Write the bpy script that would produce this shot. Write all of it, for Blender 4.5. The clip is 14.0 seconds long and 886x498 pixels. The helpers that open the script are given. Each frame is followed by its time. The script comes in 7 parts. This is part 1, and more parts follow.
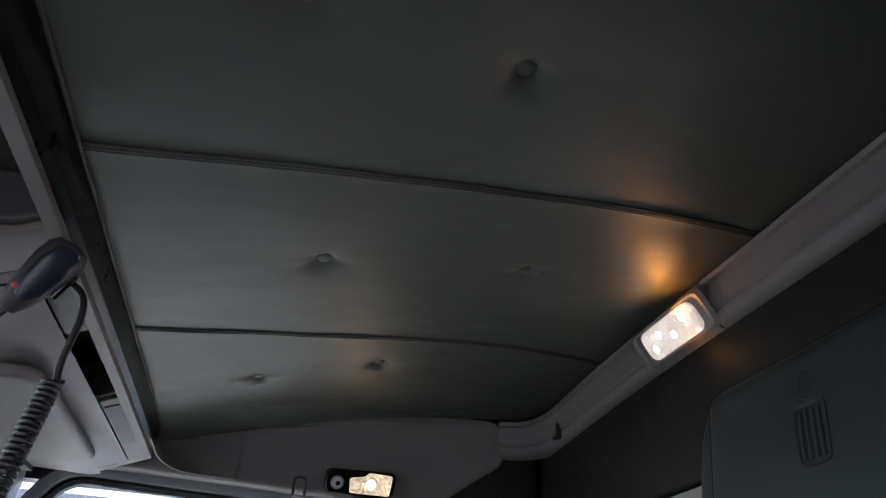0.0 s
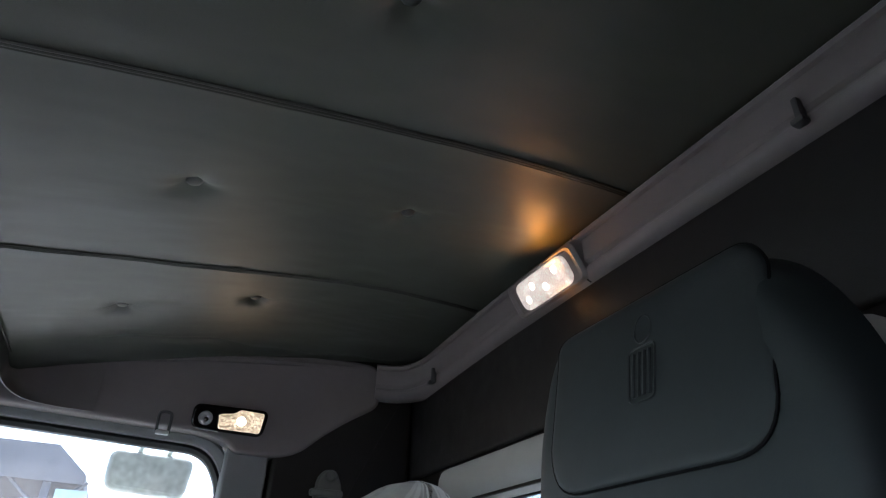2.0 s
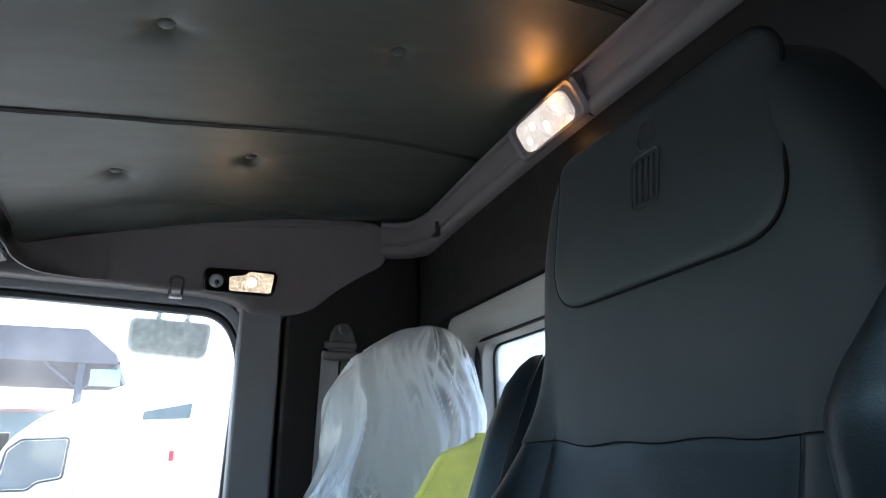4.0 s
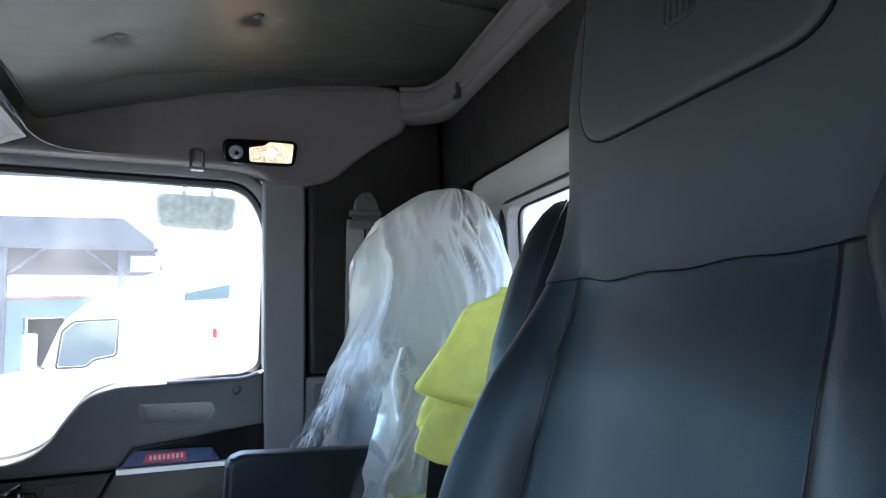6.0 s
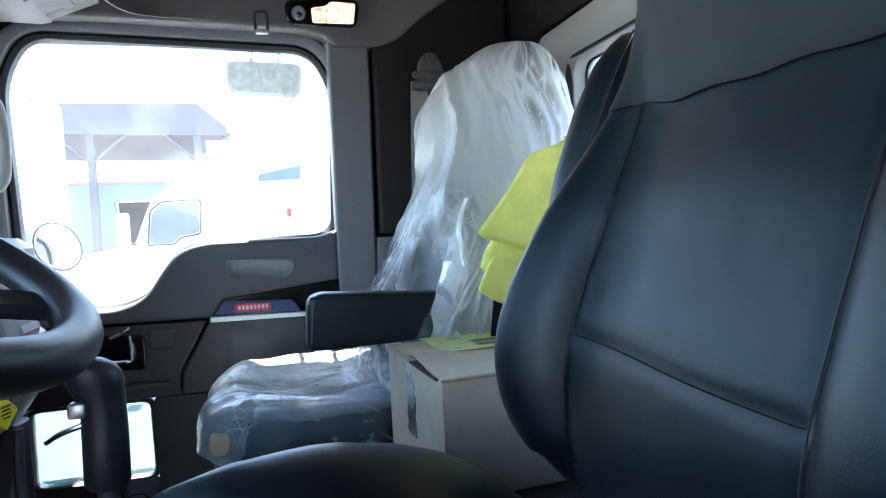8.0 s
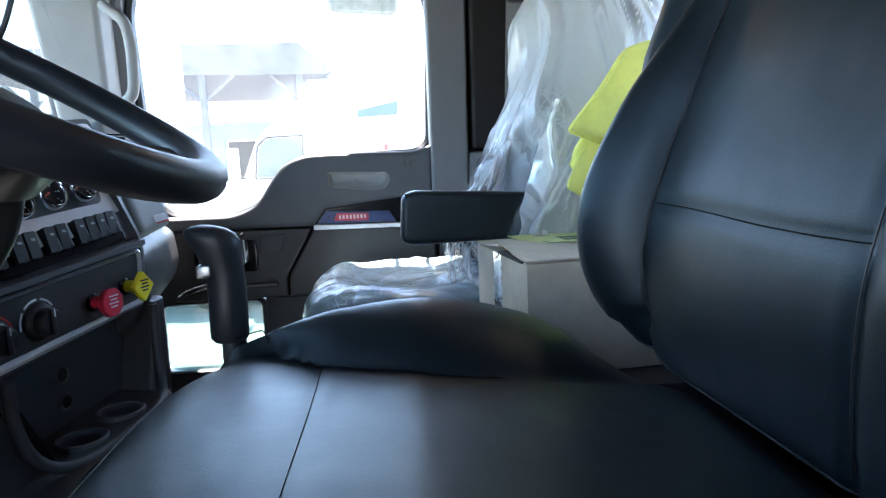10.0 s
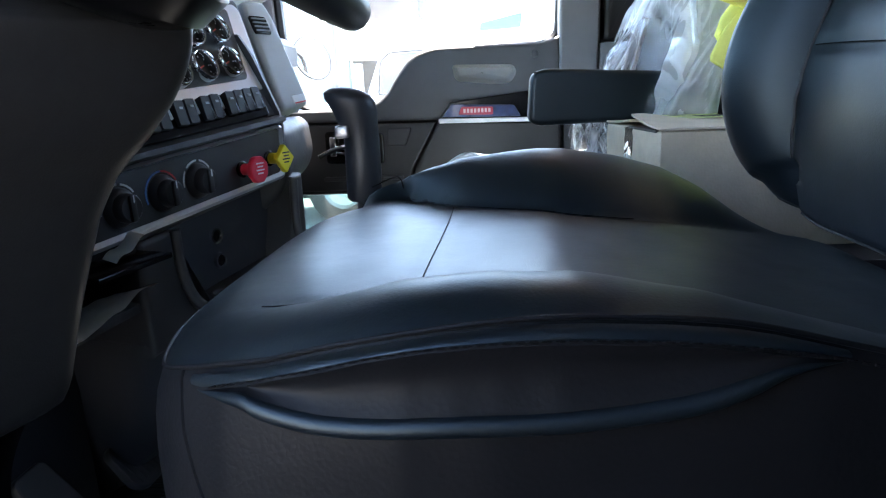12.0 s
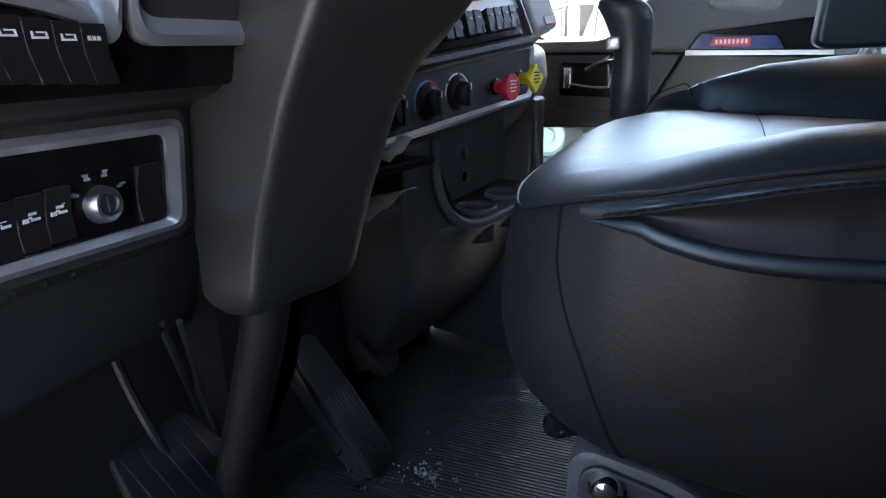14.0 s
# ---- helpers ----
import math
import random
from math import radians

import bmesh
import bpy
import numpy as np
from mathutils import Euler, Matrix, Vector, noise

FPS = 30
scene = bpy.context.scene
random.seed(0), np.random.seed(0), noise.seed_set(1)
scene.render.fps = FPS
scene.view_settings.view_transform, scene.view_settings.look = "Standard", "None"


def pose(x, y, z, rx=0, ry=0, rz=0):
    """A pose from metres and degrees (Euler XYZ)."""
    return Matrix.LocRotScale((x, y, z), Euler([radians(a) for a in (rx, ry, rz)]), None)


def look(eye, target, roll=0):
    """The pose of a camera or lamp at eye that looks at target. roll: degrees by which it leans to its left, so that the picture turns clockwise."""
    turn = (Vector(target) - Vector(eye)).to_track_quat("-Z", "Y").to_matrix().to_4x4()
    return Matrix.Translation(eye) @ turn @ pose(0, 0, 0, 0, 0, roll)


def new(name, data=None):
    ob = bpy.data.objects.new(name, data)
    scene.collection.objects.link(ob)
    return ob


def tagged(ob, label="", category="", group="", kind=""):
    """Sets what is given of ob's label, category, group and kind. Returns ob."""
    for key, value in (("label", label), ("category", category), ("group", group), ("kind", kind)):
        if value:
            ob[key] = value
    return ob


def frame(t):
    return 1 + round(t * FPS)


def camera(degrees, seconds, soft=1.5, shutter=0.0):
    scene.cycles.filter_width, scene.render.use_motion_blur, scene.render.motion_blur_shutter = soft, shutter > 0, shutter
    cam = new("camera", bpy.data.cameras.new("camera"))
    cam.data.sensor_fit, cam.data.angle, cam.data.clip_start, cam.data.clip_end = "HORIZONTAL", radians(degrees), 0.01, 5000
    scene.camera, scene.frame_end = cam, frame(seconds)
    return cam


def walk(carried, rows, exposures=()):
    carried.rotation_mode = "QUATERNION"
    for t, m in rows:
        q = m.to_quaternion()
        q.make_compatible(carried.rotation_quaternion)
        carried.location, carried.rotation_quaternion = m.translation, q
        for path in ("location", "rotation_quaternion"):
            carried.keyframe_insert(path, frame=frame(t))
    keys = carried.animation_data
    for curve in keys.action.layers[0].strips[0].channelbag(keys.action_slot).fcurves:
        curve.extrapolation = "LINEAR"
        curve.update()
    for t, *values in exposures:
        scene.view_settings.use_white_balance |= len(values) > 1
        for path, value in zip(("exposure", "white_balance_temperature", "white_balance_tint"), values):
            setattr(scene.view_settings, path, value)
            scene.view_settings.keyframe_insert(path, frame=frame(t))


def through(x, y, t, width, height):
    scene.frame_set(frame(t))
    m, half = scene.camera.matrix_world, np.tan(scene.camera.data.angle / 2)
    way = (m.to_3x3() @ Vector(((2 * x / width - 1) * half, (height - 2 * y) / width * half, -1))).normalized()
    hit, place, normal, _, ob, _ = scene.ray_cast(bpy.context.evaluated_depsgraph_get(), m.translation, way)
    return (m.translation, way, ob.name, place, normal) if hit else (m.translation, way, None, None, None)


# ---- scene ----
cam = camera(69.6, 14.0, soft=1.2)
METRES, EYE, TILT, LEAN, TURN = 0.52, 1.1, 33.6, -2.6, -15.6
ROWS = [
    (0.0, 0.0, 0.0, 0.0, 0.0, 0.0, -0.0),
    (0.5, 0.0222, 0.0016, -0.0077, -2.29, -0.08, -1.68),
    (1.0, 0.0485, 0.0034, -0.01, -4.8, -0.44, -3.16),
    (1.5, 0.071, 0.0074, -0.019, -6.9, -1.37, -4.11),
    (2.0, 0.0852, 0.012, -0.0406, -8.5, -3.93, -4.6),
    (2.5, 0.0958, 0.0237, -0.0775, -9.34, -7.46, -4.46),
    (3.0, 0.1037, 0.032, -0.1089, -9.33, -10.39, -3.41),
    (3.5, 0.1098, 0.0372, -0.129, -9.04, -12.75, -2.32),
    (4.0, 0.1123, 0.0374, -0.1519, -8.7, -15.37, -1.31),
    (6.5, 0.1284, 0.0397, -0.2705, -6.69, -29.11, 1.97),
    (7.0, 0.1269, 0.0174, -0.2932, -5.5, -32.17, 2.74),
    (7.5, 0.1263, -0.0046, -0.3083, -4.03, -34.65, 3.68),
    (8.0, 0.1259, -0.0456, -0.321, -2.38, -36.33, 4.84),
    (10.5, 0.1395, -0.2417, -0.4183, 6.82, -42.01, 10.52),
    (11.0, 0.1381, -0.2736, -0.4473, 8.68, -43.61, 11.85),
    (11.5, 0.1264, -0.3092, -0.4742, 10.84, -44.71, 13.18),
    (12.0, 0.1082, -0.3451, -0.4871, 14.09, -45.46, 14.89),
    (12.5, 0.0817, -0.3829, -0.4901, 18.19, -45.61, 16.78),
    (13.0, 0.0416, -0.4164, -0.499, 22.31, -45.81, 19.04),
    (13.5, 0.0027, -0.4503, -0.5006, 26.45, -45.48, 21.16),
    (14.0, -0.0426, -0.4837, -0.498, 30.8, -44.39, 22.86),
]
EXPOSURES = [(0.0, 2.6, 6400, 17), (4.0, 2.8, 6250, 15), (6.5, 3.25, 6250, 14), (8.0, 3.42, 6250, 14), (11.0, 3.75, 6400, 14), (14.0, 4.02, 6900, 18)]
walk(cam, [(t, pose(0, 0, EYE, TILT, LEAN, TURN) @ pose(METRES * x, METRES * y, METRES * z, 90 + pitch, roll, yaw)) for t, x, y, z, yaw, pitch, roll in ROWS], EXPOSURES)
from mathutils import Quaternion

# ---- light ----
world = bpy.data.worlds.new("sky")
scene.world = world
world.use_nodes = True
wn = world.node_tree
sky = wn.nodes.new("ShaderNodeTexSky")
sky.sky_type, sky.sun_disc = "NISHITA", False
SUN_TO = Vector((-0.08, 0.41, 0.91)).normalized()
sky.sun_elevation = math.asin(SUN_TO.z)
sky.sun_rotation = math.atan2(SUN_TO.x, SUN_TO.y)
wn.links.new(sky.outputs[0], wn.nodes["Background"].inputs[0])
wn.nodes["Background"].inputs[1].default_value = 0.15
sun = new("sun", bpy.data.lights.new("sun", "SUN"))
sun.data.energy, sun.data.angle, sun.data.color = 4.0, radians(0.6), (1.0, 0.95, 0.88)
sun.matrix_world = look(SUN_TO * 20, (0, 0, 0))


# ---- materials ----
def material(name, color, rough=0.5, metal=0.0, grain=0.0, grain_size=0.002, var=0.12, var_size=0.08, coat=0.0, spec=0.5, wear=0.0):
    m = bpy.data.materials.new(name)
    m.use_nodes = True
    nt = m.node_tree
    b = nt.nodes["Principled BSDF"]
    b.inputs["Metallic"].default_value = metal
    b.inputs["Coat Weight"].default_value = coat
    b.inputs["Specular IOR Level"].default_value = spec
    tc = nt.nodes.new("ShaderNodeTexCoord")
    n1 = nt.nodes.new("ShaderNodeTexNoise")
    n1.inputs["Scale"].default_value = 1.0 / var_size
    n1.inputs["Detail"].default_value = 6
    n1.inputs["Roughness"].default_value = 0.65
    nt.links.new(tc.outputs["Object"], n1.inputs["Vector"])
    ramp = nt.nodes.new("ShaderNodeMapRange")
    ramp.inputs["From Min"].default_value, ramp.inputs["From Max"].default_value = 0.3, 0.7
    ramp.inputs["To Min"].default_value, ramp.inputs["To Max"].default_value = 1 - var, 1 + var
    nt.links.new(n1.outputs["Fac"], ramp.inputs["Value"])
    mul = nt.nodes.new("ShaderNodeVectorMath")
    mul.operation = "SCALE"
    mul.inputs[0].default_value = color
    nt.links.new(ramp.outputs[0], mul.inputs["Scale"])
    nt.links.new(mul.outputs[0], b.inputs["Base Color"])
    r2 = nt.nodes.new("ShaderNodeMapRange")
    r2.inputs["From Min"].default_value, r2.inputs["From Max"].default_value = 0.3, 0.7
    r2.inputs["To Min"].default_value, r2.inputs["To Max"].default_value = max(0.02, rough * (0.88 - wear)), min(1, rough * (1.12 + wear))
    nt.links.new(n1.outputs["Fac"], r2.inputs["Value"])
    nt.links.new(r2.outputs[0], b.inputs["Roughness"])
    if grain:
        v = nt.nodes.new("ShaderNodeTexVoronoi")
        v.inputs["Scale"].default_value = 1.0 / grain_size
        nt.links.new(tc.outputs["Object"], v.inputs["Vector"])
        n2 = nt.nodes.new("ShaderNodeTexNoise")
        n2.inputs["Scale"].default_value = 0.08 / grain_size
        n2.inputs["Detail"].default_value = 5
        nt.links.new(tc.outputs["Object"], n2.inputs["Vector"])
        add = nt.nodes.new("ShaderNodeMath")
        add.operation = "MULTIPLY_ADD"
        add.inputs[1].default_value = 0.35
        nt.links.new(v.outputs["Distance"], add.inputs[0])
        nt.links.new(n2.outputs["Fac"], add.inputs[2])
        bump = nt.nodes.new("ShaderNodeBump")
        bump.inputs["Strength"].default_value = grain
        bump.inputs["Distance"].default_value = grain_size
        nt.links.new(add.outputs[0], bump.inputs["Height"])
        nt.links.new(bump.outputs[0], b.inputs["Normal"])
    return m


def glowing(name, color, strength, cells=0.0):
    """A lamp's prismatic lens, lit from within."""
    m = material(name, color, 0.15)
    nt = m.node_tree
    b = nt.nodes["Principled BSDF"]
    b.inputs["Emission Color"].default_value = (*color, 1)
    if cells:
        tc = nt.nodes.new("ShaderNodeTexCoord")
        big = nt.nodes.new("ShaderNodeTexVoronoi")
        big.inputs["Scale"].default_value = 1 / (cells * 5)
        small = nt.nodes.new("ShaderNodeTexVoronoi")
        small.inputs["Scale"].default_value = 1 / cells
        for node in (big, small):
            nt.links.new(tc.outputs["Object"], node.inputs["Vector"])
        mr = nt.nodes.new("ShaderNodeMapRange")
        mr.inputs["From Min"].default_value, mr.inputs["From Max"].default_value = 0.1, 0.6
        mr.inputs["To Min"].default_value, mr.inputs["To Max"].default_value = strength * 1.5, strength * 0.75
        nt.links.new(big.outputs["Distance"], mr.inputs["Value"])
        mu = nt.nodes.new("ShaderNodeMath")
        mu.operation = "MULTIPLY"
        nt.links.new(mr.outputs[0], mu.inputs[0])
        ms = nt.nodes.new("ShaderNodeMapRange")
        ms.inputs["From Max"].default_value = 0.7
        ms.inputs["To Min"].default_value, ms.inputs["To Max"].default_value = 1.7, 0.12
        nt.links.new(small.outputs["Distance"], ms.inputs["Value"])
        nt.links.new(ms.outputs[0], mu.inputs[1])
        nt.links.new(mu.outputs[0], b.inputs["Emission Strength"])
        bump = nt.nodes.new("ShaderNodeBump")
        bump.inputs["Strength"].default_value = 0.6
        bump.inputs["Distance"].default_value = 0.002
        nt.links.new(small.outputs["Distance"], bump.inputs["Height"])
        nt.links.new(bump.outputs[0], b.inputs["Normal"])
    else:
        b.inputs["Emission Strength"].default_value = strength
    return m


def glass(name, tint, gloss=1.0, dirt=0.0):
    m = bpy.data.materials.new(name)
    m.use_nodes = True
    nt = m.node_tree
    out = nt.nodes["Material Output"]
    nt.nodes.remove(nt.nodes["Principled BSDF"])
    tr, gl, mix = (nt.nodes.new("ShaderNode" + k) for k in ("BsdfTransparent", "BsdfGlossy", "MixShader"))
    tr.inputs[0].default_value = (*tint, 1)
    gl.inputs["Roughness"].default_value = 0.02
    fr = nt.nodes.new("ShaderNodeFresnel")
    fr.inputs[0].default_value = 1.45
    mu = nt.nodes.new("ShaderNodeMath")
    mu.operation = "MULTIPLY"
    mu.inputs[1].default_value = gloss
    nt.links.new(fr.outputs[0], mu.inputs[0])
    nt.links.new(mu.outputs[0], mix.inputs[0])
    nt.links.new(tr.outputs[0], mix.inputs[1])
    nt.links.new(gl.outputs[0], mix.inputs[2])
    last = mix
    if dirt:
        tc, nz, mr = nt.nodes.new("ShaderNodeTexCoord"), nt.nodes.new("ShaderNodeTexNoise"), nt.nodes.new("ShaderNodeMapRange")
        nz.inputs["Scale"].default_value, nz.inputs["Detail"].default_value = 9, 8
        nt.links.new(tc.outputs["Object"], nz.inputs["Vector"])
        mr.inputs["From Min"].default_value, mr.inputs["From Max"].default_value = 0.35, 0.7
        mr.inputs["To Min"].default_value, mr.inputs["To Max"].default_value = 0.25 * dirt, dirt
        nt.links.new(nz.outputs["Fac"], mr.inputs["Value"])
        df, m2 = nt.nodes.new("ShaderNodeBsdfTranslucent"), nt.nodes.new("ShaderNodeMixShader")
        df.inputs[0].default_value = (0.8, 0.8, 0.78, 1)
        nt.links.new(mr.outputs[0], m2.inputs[0])
        nt.links.new(mix.outputs[0], m2.inputs[1])
        nt.links.new(df.outputs[0], m2.inputs[2])
        last = m2
    nt.links.new(last.outputs[0], out.inputs[0])
    return m


def wrinkled(m, strength):
    """Adds the fine worn wrinkles of soft leather, in uneven patches."""
    nt = m.node_tree
    b = nt.nodes["Principled BSDF"]
    tc, warp, fine, patch = (nt.nodes.new("ShaderNode" + k) for k in ("TexCoord", "Mapping", "TexVoronoi", "TexNoise"))
    warp.inputs["Scale"].default_value = (1.0, 0.42, 0.8)
    fine.feature = "DISTANCE_TO_EDGE"
    fine.inputs["Scale"].default_value = 260
    patch.inputs["Scale"].default_value, patch.inputs["Detail"].default_value = 11, 3
    bend = nt.nodes.new("ShaderNodeTexNoise")
    bend.inputs["Scale"].default_value, bend.inputs["Detail"].default_value = 60, 4
    mix = nt.nodes.new("ShaderNodeVectorMath")
    mix.operation = "MULTIPLY_ADD"
    mix.inputs[1].default_value = (0.012, 0.012, 0.012)
    nt.links.new(tc.outputs["Object"], warp.inputs[0])
    nt.links.new(tc.outputs["Object"], bend.inputs["Vector"])
    nt.links.new(tc.outputs["Object"], patch.inputs["Vector"])
    nt.links.new(bend.outputs["Color"], mix.inputs[0])
    nt.links.new(warp.outputs[0], mix.inputs[2])
    nt.links.new(mix.outputs[0], fine.inputs["Vector"])
    deep, worn, bump = (nt.nodes.new("ShaderNode" + k) for k in ("MapRange", "MapRange", "Bump"))
    for node, a, c, lo, hi in ((deep, 0.0, 0.16, 0.0, 1.0), (worn, 0.42, 0.64, 0.15, 1.0)):
        for key_name, v in (("From Min", a), ("From Max", c), ("To Min", lo), ("To Max", hi)):
            node.inputs[key_name].default_value = v
    nt.links.new(fine.outputs["Distance"], deep.inputs["Value"])
    nt.links.new(patch.outputs["Fac"], worn.inputs["Value"])
    amount = nt.nodes.new("ShaderNodeMath")
    amount.operation = "MULTIPLY"
    amount.inputs[1].default_value = strength
    nt.links.new(worn.outputs[0], amount.inputs[0])
    nt.links.new(amount.outputs[0], bump.inputs["Strength"])
    bump.inputs["Distance"].default_value = 0.0004
    nt.links.new(deep.outputs[0], bump.inputs["Height"])
    old = b.inputs["Normal"].links
    if old:
        nt.links.new(old[0].from_socket, bump.inputs["Normal"])
    nt.links.new(bump.outputs[0], b.inputs["Normal"])


def film_material(name, low, high, size, squash, rumple, through, gloss, tint):
    """Thin clear plastic film: see-through, milky in its folds, shiny."""
    m = bpy.data.materials.new(name)
    m.use_nodes = True
    nt = m.node_tree
    b = nt.nodes["Principled BSDF"]
    b.inputs["Base Color"].default_value = (*tint, 1)
    b.inputs["Roughness"].default_value = 0.3
    out = nt.nodes["Material Output"]

    def make(kind):
        return nt.nodes.new("ShaderNode" + kind)

    def noise_at(scale, detail, warp):
        n = make("TexNoise")
        n.inputs["Scale"].default_value, n.inputs["Detail"].default_value, n.inputs["Distortion"].default_value = scale, detail, warp
        nt.links.new(mp.outputs[0], n.inputs["Vector"])
        return n.outputs["Fac"]

    def ranged(value, a, b0, c, d):
        n = make("MapRange")
        n.interpolation_type = "SMOOTHSTEP"
        for k, v in zip(("From Min", "From Max", "To Min", "To Max"), (a, b0, c, d)):
            n.inputs[k].default_value = v
        nt.links.new(value, n.inputs["Value"])
        return n.outputs[0]

    def maths(op, x, y):
        n = make("Math")
        n.operation = op
        for k, v in enumerate((x, y)):
            if isinstance(v, float):
                n.inputs[k].default_value = v
            else:
                nt.links.new(v, n.inputs[k])
        return n.outputs[0]

    def ridge(value, width, height):
        return ranged(maths("ABSOLUTE", maths("SUBTRACT", value, 0.5), 0.0), 0.0, width, height, 0.0)

    tc, mp = make("TexCoord"), make("Mapping")
    mp.inputs["Scale"].default_value = squash
    nt.links.new(tc.outputs["Object"], mp.inputs["Vector"])
    def facets(scale, edge, weight):
        """Crumples: cells with sharp creases between them."""
        wob, add = make("TexNoise"), make("VectorMath")
        wob.inputs["Scale"].default_value, wob.inputs["Detail"].default_value = scale * 0.8, 3
        nt.links.new(mp.outputs[0], wob.inputs["Vector"])
        sc = make("VectorMath")
        sc.operation = "SCALE"
        sc.inputs["Scale"].default_value = 0.9 / scale
        nt.links.new(wob.outputs["Color"], sc.inputs[0])
        nt.links.new(mp.outputs[0], add.inputs[0])
        nt.links.new(sc.outputs[0], add.inputs[1])
        v, e = make("TexVoronoi"), make("TexVoronoi")
        e.feature = "DISTANCE_TO_EDGE"
        for node in (v, e):
            node.inputs["Scale"].default_value = scale
            nt.links.new(add.outputs[0], node.inputs["Vector"])
        return v.outputs["Distance"], ranged(e.outputs["Distance"], 0.0, edge, weight, 0.0)

    haze = ranged(noise_at(0.25 / size, 5, 0.8), 0.30, 0.70, low, high)
    f1, c1 = facets(0.45 / size, 0.035, 0.40)
    f2, c2 = facets(1.3 / size, 0.05, 0.34)
    f3, c3 = facets(3.4 / size, 0.06, 0.26)
    patch = ranged(noise_at(0.4 / size, 2, 0.3), 0.42, 0.62, 0.0, 1.0)
    crease = maths("MULTIPLY", maths("ADD", maths("ADD", c1, c2), c3), patch)
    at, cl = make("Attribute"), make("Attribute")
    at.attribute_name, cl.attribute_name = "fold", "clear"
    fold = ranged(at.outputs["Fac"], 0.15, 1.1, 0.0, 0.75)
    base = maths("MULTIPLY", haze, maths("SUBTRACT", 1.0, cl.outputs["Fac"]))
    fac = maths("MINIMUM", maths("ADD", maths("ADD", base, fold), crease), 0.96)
    bump = make("Bump")
    bump.inputs["Strength"].default_value, bump.inputs["Distance"].default_value = rumple, 0.016
    nt.links.new(maths("ADD", maths("ADD", maths("MULTIPLY", f2, 0.40), maths("MULTIPLY", f3, 0.14)), f1), bump.inputs["Height"])
    nt.links.new(bump.outputs[0], b.inputs["Normal"])
    tl, mm = make("BsdfTranslucent"), make("MixShader")
    tl.inputs[0].default_value = (*tint, 1)
    mm.inputs[0].default_value = through
    nt.links.new(b.outputs[0], mm.inputs[1])
    nt.links.new(tl.outputs[0], mm.inputs[2])
    tr, mix = make("BsdfTransparent"), make("MixShader")
    nt.links.new(fac, mix.inputs[0])
    nt.links.new(tr.outputs[0], mix.inputs[1])
    nt.links.new(mm.outputs[0], mix.inputs[2])
    gl, fr, top = make("BsdfGlossy"), make("Fresnel"), make("MixShader")
    gl.inputs["Roughness"].default_value = 0.16
    fr.inputs[0].default_value = 1.55
    for node in (gl, fr):
        nt.links.new(bump.outputs[0], node.inputs["Normal"])
    nt.links.new(maths("MINIMUM", maths("MULTIPLY", fr.outputs[0], gloss), 0.85), top.inputs[0])
    nt.links.new(mix.outputs[0], top.inputs[1])
    nt.links.new(gl.outputs[0], top.inputs[2])
    nt.links.new(top.outputs[0], out.inputs[0])
    return m


LEATHER = material("black_leather", (0.0046, 0.0078, 0.0106), 0.42, grain=0.10, grain_size=0.0016, var=0.12, var_size=0.2, wear=0.06, spec=0.6)
# Blue of the reflected sky is put into the sheen's own colour.
LEATHER.node_tree.nodes["Principled BSDF"].inputs["Specular Tint"].default_value = (0.76, 0.92, 1.0, 1)
wrinkled(LEATHER, 0.10)
LEATHER_GREY = material("slate_leather", (0.0125, 0.0165, 0.0190), 0.55, grain=0.08, grain_size=0.0016, var=0.1, var_size=0.2, spec=0.4)
LEATHER_SIDE = material("charcoal_leather", (0.0075, 0.0077, 0.0090), 0.5, grain=0.12, grain_size=0.003, var=0.18, var_size=0.1, spec=0.17)
wrinkled(LEATHER_GREY, 0.07)
wrinkled(LEATHER_SIDE, 0.12)
PIPING = material("black_piping", (0.012, 0.012, 0.014), 0.5)
THREAD = material("black_thread", (0.005, 0.005, 0.006), 0.8, spec=0.1)
HEADLINER = material("padded_headliner_vinyl", (0.062, 0.068, 0.058), 0.47, grain=0.18, grain_size=0.0018, var=0.1, var_size=0.25)
SEAMSTRIP = material("headliner_piping", (0.036, 0.039, 0.035), 0.55)
BUTTON = material("headliner_button", (0.06, 0.066, 0.062), 0.4, grain=0.1)
TRIM = material("mauve_grey_moulded_plastic", (0.140, 0.124, 0.127), 0.5, grain=0.3, grain_size=0.0012, var=0.06)
TRIM_COOL = material("cool_grey_moulded_plastic", (0.16, 0.165, 0.175), 0.5, grain=0.25, grain_size=0.0012, var=0.06)
TRIM_LIGHT = material("light_grey_moulded_plastic", (0.33, 0.33, 0.32), 0.5, grain=0.2, grain_size=0.0012, var=0.06)
DOORGREY = material("slate_door_plastic", (0.075, 0.078, 0.084), 0.48, grain=0.3, grain_size=0.0012, var=0.08)
DARK = material("black_moulded_plastic", (0.028, 0.028, 0.03), 0.5, grain=0.35, grain_size=0.0014, var=0.12)
ROCKER = material("black_switch_plastic", (0.012, 0.012, 0.014), 0.33, var=0.1, spec=0.4)
DIALBLACK = material("black_dial_plastic", (0.013, 0.013, 0.015), 0.42, grain=0.2, grain_size=0.0014, var=0.12)
DASH = material("charcoal_dash_plastic", (0.046, 0.046, 0.049), 0.48, grain=0.4, grain_size=0.0014, var=0.1, spec=0.35)
COLUMN = material("warm_grey_column_plastic", (0.019, 0.0185, 0.0185), 0.40, grain=0.16, grain_size=0.0022, var=0.16, var_size=0.02, spec=0.42)
GLOSSBLACK = material("gloss_black_plastic", (0.006, 0.006, 0.007), 0.16, spec=0.35)
